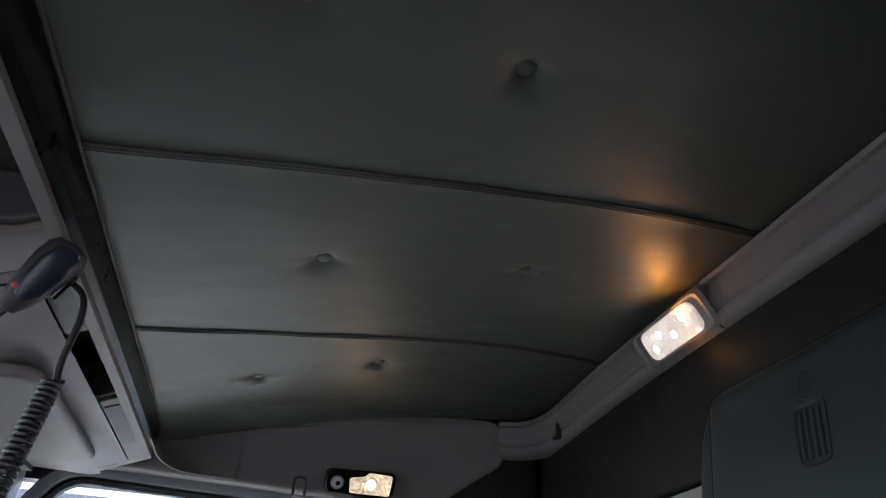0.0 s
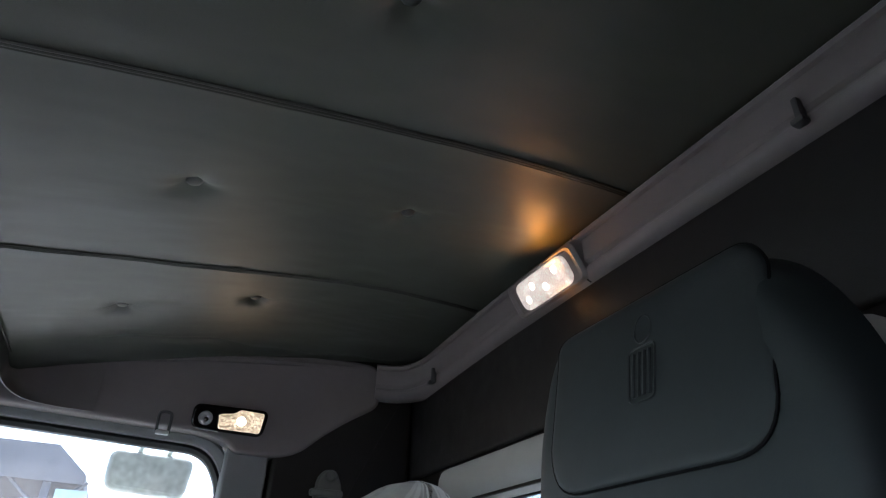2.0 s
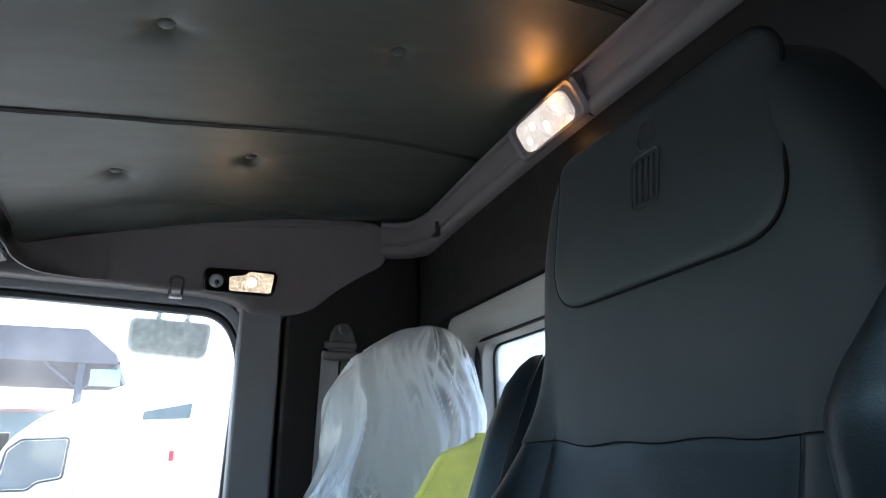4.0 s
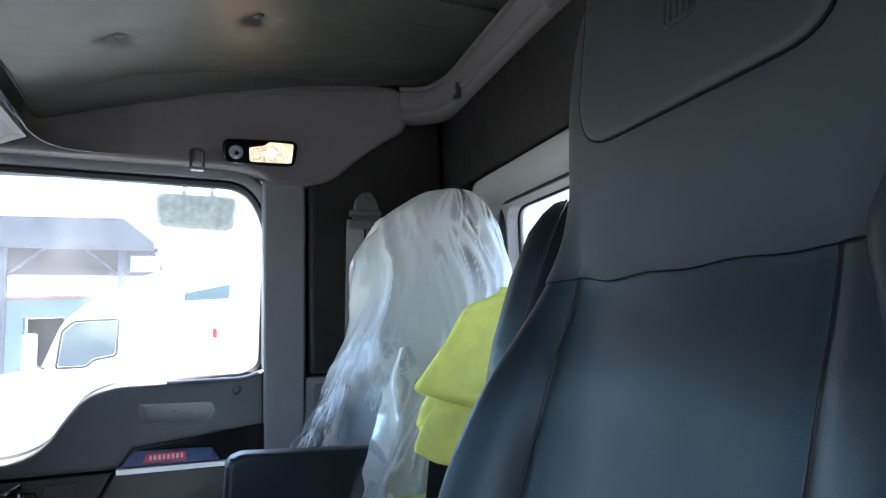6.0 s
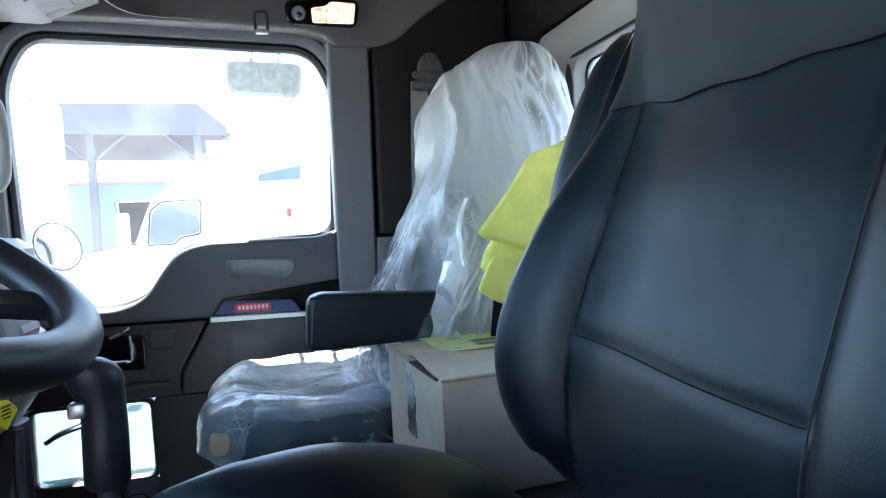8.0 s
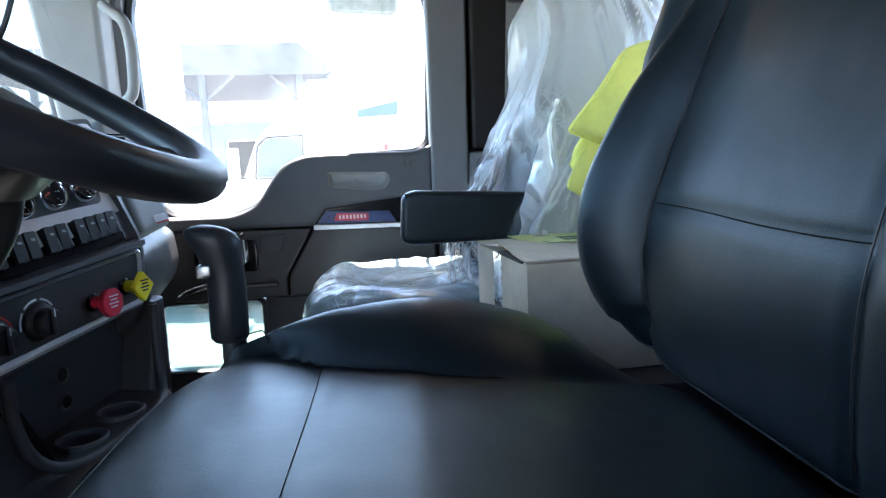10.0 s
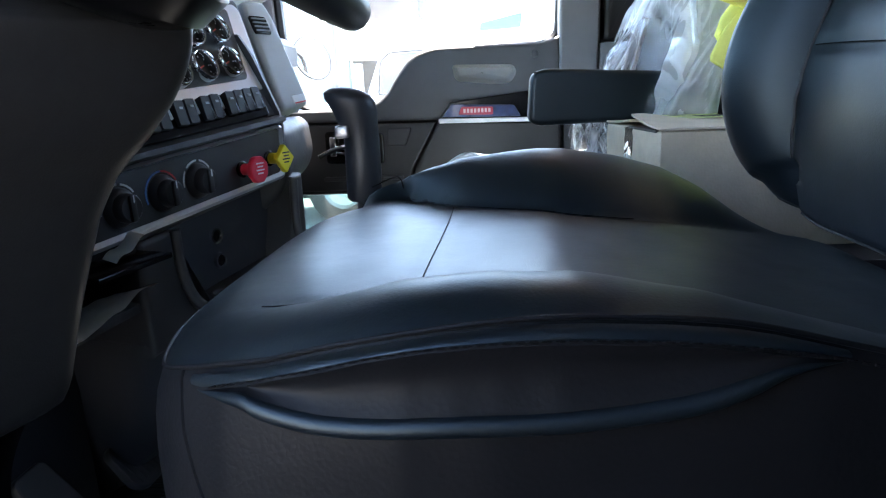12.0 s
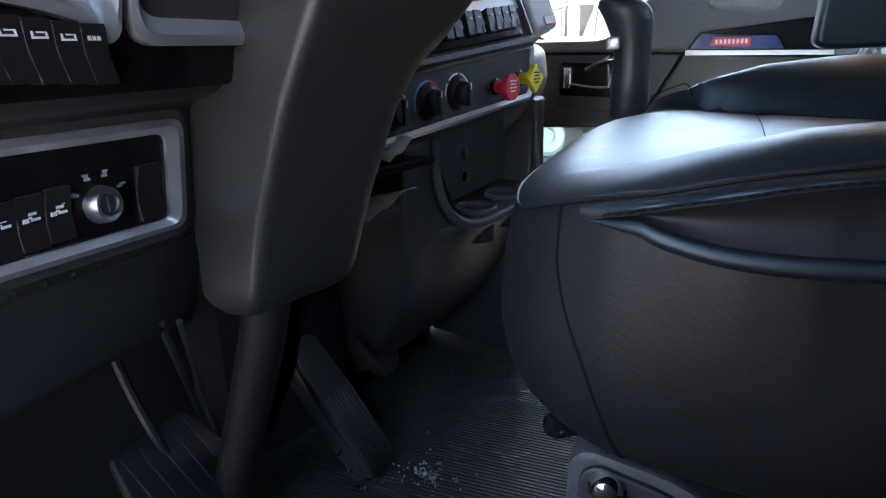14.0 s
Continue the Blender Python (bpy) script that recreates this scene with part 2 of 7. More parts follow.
VINYLDARK = material("black_wall_vinyl", (0.0115, 0.0105, 0.0105), 0.6, grain=0.3, grain_size=0.002, var=0.12, spec=0.3)
RUBBER = material("black_rubber", (0.012, 0.013, 0.015), 0.5, grain=0.1)
RIM = material("black_wheel_leather", (0.014, 0.016, 0.020), 0.44, grain=0.1, grain_size=0.0022, var=0.2)
SILVER = material("satin_silver", (0.50, 0.52, 0.56), 0.32, metal=0.7, var=0.05)
CHROME = material("chrome", (0.8, 0.8, 0.82), 0.08, metal=1.0, var=0.03)
STEEL = material("brushed_steel", (0.35, 0.35, 0.36), 0.35, metal=1.0, var=0.15)
RED = material("red_knob_plastic", (0.62, 0.02, 0.05), 0.35, var=0.08)
YELLOW = material("yellow_knob_plastic", (0.85, 0.72, 0.02), 0.35, var=0.08)
WHITEMARK = material("white_marking", (0.7, 0.7, 0.7), 0.6)
GREYMARK = material("grey_marking", (0.3, 0.3, 0.3), 0.6)
BLUEMARK = material("blue_marking", (0.1, 0.25, 0.6), 0.5)
REDMARK = material("red_marking", (0.5, 0.03, 0.03), 0.5)
CARD = material("brown_cardboard", (0.60, 0.50, 0.37), 0.85, grain=0.25, grain_size=0.004, var=0.12, var_size=0.06)
GAPSHADE = material("painted_gap_shade", (0.05, 0.04, 0.03), 0.9)
LABEL = material("yellow_green_paper_label", (0.68, 0.72, 0.30), 0.7, var=0.04)
TAPE = glass("clear_tape", (0.86, 0.84, 0.8), 1.5, 0.12)
INK = material("black_ink", (0.03, 0.03, 0.03), 0.7)
LIME = material("lime_safety_fabric", (0.86, 0.86, 0.20), 0.75, grain=0.4, grain_size=0.0012, var=0.1, var_size=0.05)
WEBBING = material("grey_belt_webbing", (0.30, 0.30, 0.31), 0.75, grain=0.5, grain_size=0.001)
BELTPLASTIC = material("dark_belt_plastic", (0.09, 0.09, 0.09), 0.45, var=0.1)
FOAM = material("pale_yellow_foam", (0.6, 0.55, 0.38), 0.9, grain=0.3, grain_size=0.004)
PAPER = material("white_paper", (0.72, 0.72, 0.72), 0.8, var=0.05, var_size=0.02)
BOOKBLUE = material("dark_blue_cover", (0.02, 0.04, 0.12), 0.3, coat=0.4, var=0.4, var_size=0.02)
MICBLUE = material("navy_microphone_plastic", (0.010, 0.014, 0.03), 0.35)
BOOKRED = material("red_cover_plate", (0.45, 0.03, 0.06), 0.35, var=0.1)
BOOKPALE = material("pale_cover_letters", (0.65, 0.5, 0.52), 0.4)
STRIPWHITE = material("white_strip", (0.8, 0.8, 0.8), 0.45, var=0.04)
GAUGEFACE = material("gauge_face", (0.012, 0.012, 0.012), 0.4, spec=0.15)
STRIPBLACK = material("black_strip_plastic", (0.006, 0.006, 0.007), 0.3, spec=0.12)
NEEDLE = material("red_needle", (0.5, 0.04, 0.02), 0.5)
FLOORMAT = material("ribbed_rubber_floor", (0.034, 0.040, 0.040), 0.5, grain=0.3, grain_size=0.003, var=0.3, var_size=0.05)
CRUMB = material("pale_grit", (0.32, 0.32, 0.30), 0.8)
GLASS = glass("window_glass", (0.93, 0.97, 0.96), 0.8, 0.025)
PEEPGLASS = glass("tinted_glass", (0.40, 0.52, 0.48), 0.8, 0.02)
SHIELD = glass("windscreen_glass", (0.88, 0.95, 0.93), 0.8, 0.03)
MIRROR = material("mirror_glass", (0.85, 0.87, 0.88), 0.03, metal=1.0, var=0.02)
MIRRORBACK = material("mirror_shell", (0.58, 0.62, 0.60), 0.4, grain=0.3, grain_size=0.004, var=0.28, var_size=0.02)
FILM = film_material("clear_plastic_film", 0.52, 1.05, 0.09, (1, 1, 0.40), 0.45, 0.6, 0.34, (0.96, 0.98, 0.99))
FILM_SEAT = film_material("clear_seat_film", 0.36, 0.85, 0.06, (0.55, 1, 1), 0.6, 0.15, 0.7, (0.64, 0.85, 1.0))
LENS = glowing("lit_prismatic_lens", (1.0, 0.90, 0.80), 0.14, 0.0036)
LENS_SMALL = glowing("lit_small_lens", (1.0, 0.80, 0.55), 0.20, 0.0050)
BULB = glowing("bulb", (1.0, 0.88, 0.66), 1.0)


# ---- building helpers ----
def part(name, bm, mat, parent=None, label="", smooth=True, angle=40):
    bmesh.ops.recalc_face_normals(bm, faces=bm.faces)
    me = bpy.data.meshes.new(name)
    bm.to_mesh(me)
    bm.free()
    me.materials.append(mat)
    if smooth:
        me.polygons.foreach_set("use_smooth", [True] * len(me.polygons))
        me.set_sharp_from_angle(angle=radians(angle))
    ob = new(name, me)
    ob.parent = parent
    if label:
        ob["label"] = label
    return ob


def thing(name, label, category, group="", kind="", at=(0, 0, 0)):
    ob = new(name)
    ob.empty_display_size = 0.05
    ob.location = at
    return tagged(ob, label, category, group, kind)


def box(lo, hi, bevel=0.0, seg=2, m=None):
    bm = bmesh.new()
    add_box(bm, lo, hi, bevel, seg, m)
    return bm


def add_box(bm, lo, hi, bevel=0.0, seg=2, m=None):
    c = [(a + b) / 2 for a, b in zip(lo, hi)]
    s = [b - a for a, b in zip(lo, hi)]
    made = bmesh.ops.create_cube(bm, size=1.0, matrix=(m or Matrix()) @ Matrix.LocRotScale(c, None, s))
    if bevel:
        vs = set(made["verts"])
        es = [e for e in bm.edges if e.verts[0] in vs and e.verts[1] in vs]
        bmesh.ops.bevel(bm, geom=es, offset=bevel, segments=seg, affect="EDGES", profile=0.5)


def prism(poly, to3, d0, d1, bevel=0.0, seg=2):
    """A polygon of 2D points, put into space by to3(a, b, depth), from depth d0 to d1."""
    bm = bmesh.new()
    add_prism(bm, poly, to3, d0, d1, bevel, seg)
    return bm


def add_prism(bm, poly, to3, d0, d1, bevel=0.0, seg=2):
    if not bevel:
        loft([[to3(a, b, d) for a, b in poly] for d in (d0, d1)], True, bm)
        return
    sgn = 1 if d1 > d0 else -1
    bevel = min(bevel, abs(d1 - d0) * 0.45)
    turns = [math.pi / 2 * k / seg for k in range(seg + 1)]
    rings = [(1.2, d0)] + [(1 - math.sin(t), d0 + sgn * bevel * (1 - math.cos(t))) for t in turns]
    rings += [(1 - math.cos(t), d1 - sgn * bevel * (1 - math.sin(t))) for t in turns] + [(1.2, d1)]
    loft([[to3(a, b, d) for a, b in inset(poly, bevel * k)] for k, d in rings], True, bm)


def inset(poly, d):
    """The polygon shrunk by d, its edges kept parallel."""
    if d < 1e-6:
        return list(poly)
    n = len(poly)
    area = sum(poly[i - 1][0] * poly[i][1] - poly[i][0] * poly[i - 1][1] for i in range(n))
    s = 1 if area > 0 else -1
    norms = []
    for i in range(n):
        ex, ey = poly[(i + 1) % n][0] - poly[i][0], poly[(i + 1) % n][1] - poly[i][1]
        k = math.hypot(ex, ey)
        norms.append((-ey / k * s, ex / k * s) if k > 1e-6 else None)
    for i in range(n):
        if norms[i] is None:
            norms[i] = next(norms[i - j] for j in range(1, n) if norms[i - j] is not None)
    out = []
    for i in range(n):
        (ax, ay), (bx, by) = norms[i - 1], norms[i]
        k = max(0.35, 1 + ax * bx + ay * by)
        out.append((poly[i][0] + (ax + bx) / k * d, poly[i][1] + (ay + by) / k * d))
    for _ in range(12):
        for i in range(n):
            j = (i + 1) % n
            turned = (out[j][0] - out[i][0]) * (poly[j][0] - poly[i][0]) + (out[j][1] - out[i][1]) * (poly[j][1] - poly[i][1])
            if turned < 0:
                out[i] = out[j] = ((out[i][0] + out[j][0]) / 2, (out[i][1] + out[j][1]) / 2)
    return out


def rounded(poly, r, n=6):
    """A polygon with its corners rounded; r is one radius or one a corner."""
    out = []
    k = len(poly)
    rs = r if isinstance(r, (list, tuple)) else [r] * k
    for i in range(k):
        p, a, b = Vector(poly[i]), Vector(poly[i - 1]), Vector(poly[(i + 1) % k])
        u, v = (a - p), (b - p)
        d = min(rs[i], u.length * 0.49, v.length * 0.49)
        if d < 1e-5:
            out.append(tuple(p))
            continue
        s, e = p + u.normalized() * d, p + v.normalized() * d
        for j in range(n + 1):
            t = j / n
            q = s * (1 - t) ** 2 + p * 2 * t * (1 - t) + e * t * t
            out.append((q.x, q.y))
    return out


def xz(a, b, d):
    return (a, d, b)


def yz(a, b, d):
    return (d, a, b)


def smooth_path(pts, n=8, closed=False):
    """A Catmull-Rom curve through 3D points."""
    ps = [Vector(p) for p in pts]
    out = []
    k = len(ps)
    for i in range(k if closed else k - 1):
        a = ps[(i - 1) % k] if closed or i > 0 else ps[0] * 2 - ps[1]
        b, c = ps[i], ps[(i + 1) % k]
        d = ps[(i + 2) % k] if closed or i + 2 < k else ps[-1] * 2 - ps[-2]
        for j in range(n):
            t = j / n
            out.append(0.5 * (2 * b + (c - a) * t + (2 * a - 5 * b + 4 * c - d) * t * t + (3 * b - a - 3 * c + d) * t**3))
    if not closed:
        out.append(ps[-1])
    return out


def sweep(path, profile, normal=None, closed=False, bm=None):
    """Sweeps a closed 2D profile along a path. normal: the fixed direction of the profile's second axis; without it frames turn least."""
    bm = bm or bmesh.new()
    ps = [Vector(p) for p in path]
    k = len(ps)
    rings = []
    up = None
    for i in range(k):
        a = ps[(i - 1) % k] if closed or i > 0 else ps[i]
        b = ps[(i + 1) % k] if closed or i < k - 1 else ps[i]
        t = (b - a).normalized()
        if normal is not None:
            up = Vector(normal)
        elif up is None:
            up = t.orthogonal().normalized()
        else:
            up = (up - t * up.dot(t)).normalized()
        side = t.cross(up).normalized()
        rings.append([bm.verts.new(ps[i] + side * u + up * v) for u, v in profile])
    m = len(profile)
    for i in range(k if closed else k - 1):
        r, s = rings[i], rings[(i + 1) % k]
        for j in range(m):
            bm.faces.new((r[j], r[(j + 1) % m], s[(j + 1) % m], s[j]))
    if not closed:
        bm.faces.new(rings[0])
        bm.faces.new(rings[-1][::-1])
    return bm


def circle(r, n=8, sx=1.0, sy=1.0):
    return [(r * sx * math.cos(2 * math.pi * i / n), r * sy * math.sin(2 * math.pi * i / n)) for i in range(n)]


def tube(path, r, n=8, closed=False, bm=None):
    return sweep(path, circle(r, n), None, closed, bm)


def loft(rings, caps=True, bm=None, closed=True):
    """Skins a list of rings of equally many points."""
    bm = bm or bmesh.new()
    vs = [[bm.verts.new(p) for p in ring] for ring in rings]
    m = len(rings[0])
    for a, b in zip(vs, vs[1:]):
        for j in range(m if closed else m - 1):
            bm.faces.new((a[j], a[(j + 1) % m], b[(j + 1) % m], b[j]))
    if caps:
        bm.faces.new(vs[0][::-1])
        bm.faces.new(vs[-1])
    return bm


def lathe(profile, m=None, n=24, bm=None, caps=True):
    """Turns (radius, height) points round z, then lays the result by m."""
    bm = bm or bmesh.new()
    m = m or Matrix()
    rings = [[m @ Vector((max(r, 1e-4) * math.cos(2 * math.pi * i / n), max(r, 1e-4) * math.sin(2 * math.pi * i / n), h)) for i in range(n)] for r, h in profile]
    return loft(rings, caps, bm)


def frame_to(at, z_axis, x_hint=(0, 0, 1)):
    """A pose at a place whose z axis points along z_axis and whose x axis leans to x_hint."""
    z = Vector(z_axis).normalized()
    x = Vector(x_hint) - z * Vector(x_hint).dot(z)
    x.normalize()
    y = z.cross(x)
    m = Matrix((x, y, z)).transposed().to_4x4()
    m.translation = at
    return m


def solid_sheet(f, us, vs, thick):
    """A sheet of the points f(u, v), made solid along the vector thick."""
    bm = bmesh.new()
    top = [[Vector(f(u, v)) for v in vs] for u in us]
    t = Vector(thick)
    a = [[bm.verts.new(p) for p in row] for row in top]
    b = [[bm.verts.new(p + t) for p in row] for row in top]
    nu, nv = len(us), len(vs)
    for i in range(nu - 1):
        for j in range(nv - 1):
            bm.faces.new((a[i][j], a[i + 1][j], a[i + 1][j + 1], a[i][j + 1]))
            bm.faces.new((b[i][j], b[i][j + 1], b[i + 1][j + 1], b[i + 1][j]))
    for i in range(nu - 1):
        bm.faces.new((a[i][0], b[i][0], b[i + 1][0], a[i + 1][0]))
        bm.faces.new((a[i][-1], a[i + 1][-1], b[i + 1][-1], b[i][-1]))
    for j in range(nv - 1):
        bm.faces.new((a[0][j], a[0][j + 1], b[0][j + 1], b[0][j]))
        bm.faces.new((a[-1][j], b[-1][j], b[-1][j + 1], a[-1][j + 1]))
    return bm


def lin(a, b, n):
    return [a + (b - a) * i / (n - 1) for i in range(n)]


def interp(x, pts):
    """Piecewise smooth value at x through (x, value) points."""
    if x <= pts[0][0]:
        return pts[0][1]
    for (x0, y0), (x1, y1) in zip(pts, pts[1:]):
        if x <= x1:
            t = (x - x0) / (x1 - x0)
            return y0 + (y1 - y0) * t
    return pts[-1][1]


def sstep(a, b, x):
    t = min(1, max(0, (x - a) / (b - a)))
    return t * t * (3 - 2 * t)


# ---- setting: cab shell ----
ROOF = [(-0.32, 1.576), (-0.28, 1.589), (-0.12, 1.637), (0.03, 1.674), (0.22, 1.716), (0.40, 1.745), (0.55, 1.763), (0.66, 1.773), (0.72, 1.777), (0.79, 1.780)]
ROOF_SMOOTH = [(p.x, p.z) for p in smooth_path([(x, 0, z) for x, z in ROOF], 8)]
BUTTONS = [(0.217, 0.499), (0.025, 0.954), (0.413, 0.988), (-0.064, 1.500), (0.214, 1.458), (-0.056, 0.424)]
SEAMS = [[(-0.30, 0.640), (-0.165, 0.671), (-0.02, 0.693), (0.19, 0.719), (0.40, 0.735), (0.70, 0.755), (0.80, 0.762)], [(-0.30, 1.128), (-0.244, 1.161), (-0.04, 1.228), (0.23, 1.284), (0.498, 1.312), (0.68, 1.350), (0.80, 1.375)]]
SEAMS = [[(p.x, p.y) for p in smooth_path([(a, b, 0) for a, b in k], 6)] for k in SEAMS]


def seam_y(k, x):
    return interp(x, SEAMS[k])


def roof_z(x, y):
    z = interp(x, ROOF_SMOOTH)
    z -= 0.020 * sstep(1.66, 1.81, y) ** 2 + 0.03 * sstep(0.12, -0.08, y)
    rim = 1.69 + 0.10 * sstep(-0.05, 0.45, x) + 0.006 * math.sin(x * 31)
    z += 0.005 * math.exp(-(((y - rim) / 0.011) ** 2)) * sstep(-0.16, -0.02, x)
    pillow = 0.0
    for s, q in ((seam_y(0, x), 1.0), (seam_y(1, x), 0.35)):
        pillow += q * 0.0018 * math.exp(-(((y - s) / 0.05) ** 2))
        pillow -= q * 0.0022 * math.exp(-(((y - s) / 0.012) ** 2))
    for bx, by in BUTTONS:
        d = math.hypot(x - bx, y - by)
        pillow += 0.017 * math.exp(-((d / 0.022) ** 2)) + 0.005 * math.exp(-((d / 0.06) ** 2))
        if d < 0.09:
            a = math.atan2(y - by, x - bx)
            pillow += 0.0028 * math.sin(5 * a + bx * 40) * math.exp(-((d / 0.04) ** 2)) * sstep(0.01, 0.03, d)
    pillow += 0.004 * noise.noise((x * 3, y * 2.4, 0)) + 0.0014 * noise.noise((x * 9, y * 16, 4)) + 0.0009 * noise.noise((x * 14 + y * 9, y * 46 - x * 12, 7))
    pillow += 0.002 * noise.noise((x * 4, y * 14, 9)) * sstep(1.56, 1.7, y)
    return z + pillow * (1 - sstep(0.62, 0.72, x))


xs = lin(-0.30, 0.785, 100)
ys = sorted(set(lin(-0.1, 1.81, 190) + [b[1] + d for b in BUTTONS for d in (-0.015, -0.008, 0, 0.008, 0.015)]))
tagged(part("ceiling", solid_sheet(lambda x, y: (x, y, roof_z(x, y)), xs, ys, (0, 0, 0.03)), HEADLINER), "padded grey-green vinyl headliner with button tufts", "ceiling", kind="structure")

# Piping over the headliner's joins: three cords side by side.
for s in (0, 1):
    piping = thing("trim", "dark triple piping sewn across the headliner", "trim", "headliner piping", "structure")
    for k in (-0.0055, 0.0, 0.0055):
        path = [(x, seam_y(s, x) + k, roof_z(x, seam_y(s, x) + k) - 0.0015) for x in lin(-0.285, 0.765, 60)]
        part("cord", tube(path, 0.0024 if s == 0 else 0.0018, 6), SEAMSTRIP, piping)

for bx, by in BUTTONS:
    bz = roof_z(bx, by)
    nz = Vector((roof_z(bx + 0.05, by) - roof_z(bx - 0.05, by), 0, -0.1)).normalized()
    b = part("tuft_button", lathe([(0.0, 0.011), (0.007, 0.0105), (0.0115, 0.0085), (0.0142, 0.005), (0.0146, 0.001), (0.013, -0.003)], frame_to((bx, by, bz), nz, (1, 0, 0)), 20), BUTTON)
    tagged(b, "round covered button tufting the headliner", "button", "headliner buttons")

# Rail above the rear wall, with its curved end.
RAIL_PATH = [(0.785, y, 1.722) for y in (-0.1, 0.15, 0.4, 0.65, 0.92)]
RAIL_PATH2 = [(0.785, 0.921, 1.722), (0.785, 1.1, 1.720), (0.785, 1.3, 1.716), (0.785, 1.5, 1.708), (0.785, 1.62, 1.702), (0.778, 1.70, 1.698), (0.752, 1.765, 1.695), (0.712, 1.80, 1.694), (0.655, 1.818, 1.694)]
RAIL_PROFILE = [(0.030, 0.055), (-0.012, 0.052), (-0.030, 0.047), (-0.036, 0.040), (-0.033, 0.033), (-0.025, 0.030), (-0.0255, 0.0285), (-0.024, 0.010), (-0.020, -0.015), (-0.0125, -0.020), (-0.0125, -0.024), (-0.017, -0.028), (-0.016, -0.034), (-0.010, -0.043), (0.004, -0.049), (0.040, -0.050)]


def rail(path):
    pts = smooth_path(path, 10)
    bm = bmesh.new()
    rings = []
    for i, p in enumerate(pts):
        t = (pts[min(i + 1, len(pts) - 1)] - pts[max(i - 1, 0)]).normalized()
        out = Vector((t.y, -t.x, 0)).normalized()
        rings.append([p + out * u + Vector((0, 0, v)) for u, v in RAIL_PROFILE])
    loft(rings, True, bm)
    return bm


rear_rail = thing("trim", "mauve-grey moulded rail along the top of the rear wall", "trim rail", kind="structure")
part("rail_section", rail(RAIL_PATH), TRIM, rear_rail)
part("rail_section", rail(RAIL_PATH2), TRIM, rear_rail)
for y, z, x in ((0.408, 1.700, 0.765), (1.625, 1.676, 0.766)):
    clip = part("coat_clip", box((x - 0.012, y - 0.005, z - 0.02), (x + 0.004, y + 0.005, z + 0.024), 0.003), DASH, rear_rail, "small dark plastic clip")
    part("clip_lip", box((x - 0.022, y - 0.012, z - 0.026), (x - 0.004, y + 0.008, z - 0.016), 0.003), DASH, clip)

# Header over the passenger door.
hdr = rounded([(-0.56, 1.50), (-0.56, 1.66), (-0.30, 1.672), (0.08, 1.705), (0.57, 1.745), (0.645, 1.742), (0.674, 1.715), (0.678, 1.625), (0.60, 1.578), (0.52, 1.52), (0.455, 1.462), (0.40, 1.444), (0.28, 1.442), (0.255, 1.468), (0.19, 1.487), (-0.40, 1.505)], [0, 0.01, 0.1, 0.1, 0.1, 0.02, 0.02, 0.03, 0.1, 0.1, 0.05, 0.02, 0.01, 0.02, 0.05, 0.1])


def hdr_to(a, b, d):
    return (a, d + 0.16 * (1.56 - b) * 0.5 + 0.012 * math.sin((b - 1.44) * 12), b)


header = thing("trim", "mauve-grey moulded header over the passenger door window", "trim header", kind="structure")
part("header_panel", prism(hdr, hdr_to, 1.825, 1.90, 0.012, 3), TRIM, header)
part("header_lip", sweep(smooth_path([(-0.21, 1.815, 1.634), (0.0, 1.815, 1.652), (0.15, 1.815, 1.678), (0.42, 1.815, 1.711), (0.60, 1.815, 1.727)], 8), circle(0.009, 8), (0, 1, 0)), TRIM, header)

# Side, front and rear walls: plain body panels that close the cab.
right = bmesh.new()
add_box(right, (-0.90, 1.93, 1.47), (0.95, 1.99, 1.85))
add_box(right, (0.275, 1.93, 0.0), (0.95, 1.99, 1.47))
add_box(right, (-0.80, 1.93, 0.0), (-0.62, 1.99, 1.47))
add_box(right, (-0.62, 1.93, 0.0), (0.275, 1.99, 0.29))
tagged(part("wall_right", right, DARK, smooth=False), "dark inner body side of the cab", "wall", kind="structure")
# Unseen driver side; its openings are sized to shape the light inside.
left = bmesh.new()
add_box(left, (-0.90, -0.20, 1.42), (0.95, -0.13, 1.85))
add_box(left, (-0.90, -0.20, 0.0), (-0.84, -0.13, 0.49))
add_box(left, (-0.84, -0.20, 0.0), (-0.64, -0.13, 0.05))
add_box(left, (-0.84, -0.20, 0.36), (-0.64, -0.13, 0.49))
add_box(left, (-0.64, -0.20, 0.0), (0.95, -0.13, 0.49))
add_box(left, (-0.90, -0.20, 0.49), (-0.50, -0.13, 1.42))
add_box(left, (-0.10, -0.20, 0.49), (0.95, -0.13, 1.42))
tagged(part("wall_left", left, DARK, smooth=False), "unseen dark driver-side wall, its openings sized to set the light", "wall", kind="structure")
tagged(part("wall_front", box((-0.90, -0.2, 1.46), (-0.855, 1.99, 1.83)), DARK, smooth=False), "dark body panel over the windscreen", "wall", kind="structure")
tagged(part("roof", box((-0.85, -0.2, 1.83), (0.95, 1.99, 1.87), 0.01), DARK), "outer roof skin of the cab", "roof", kind="structure")

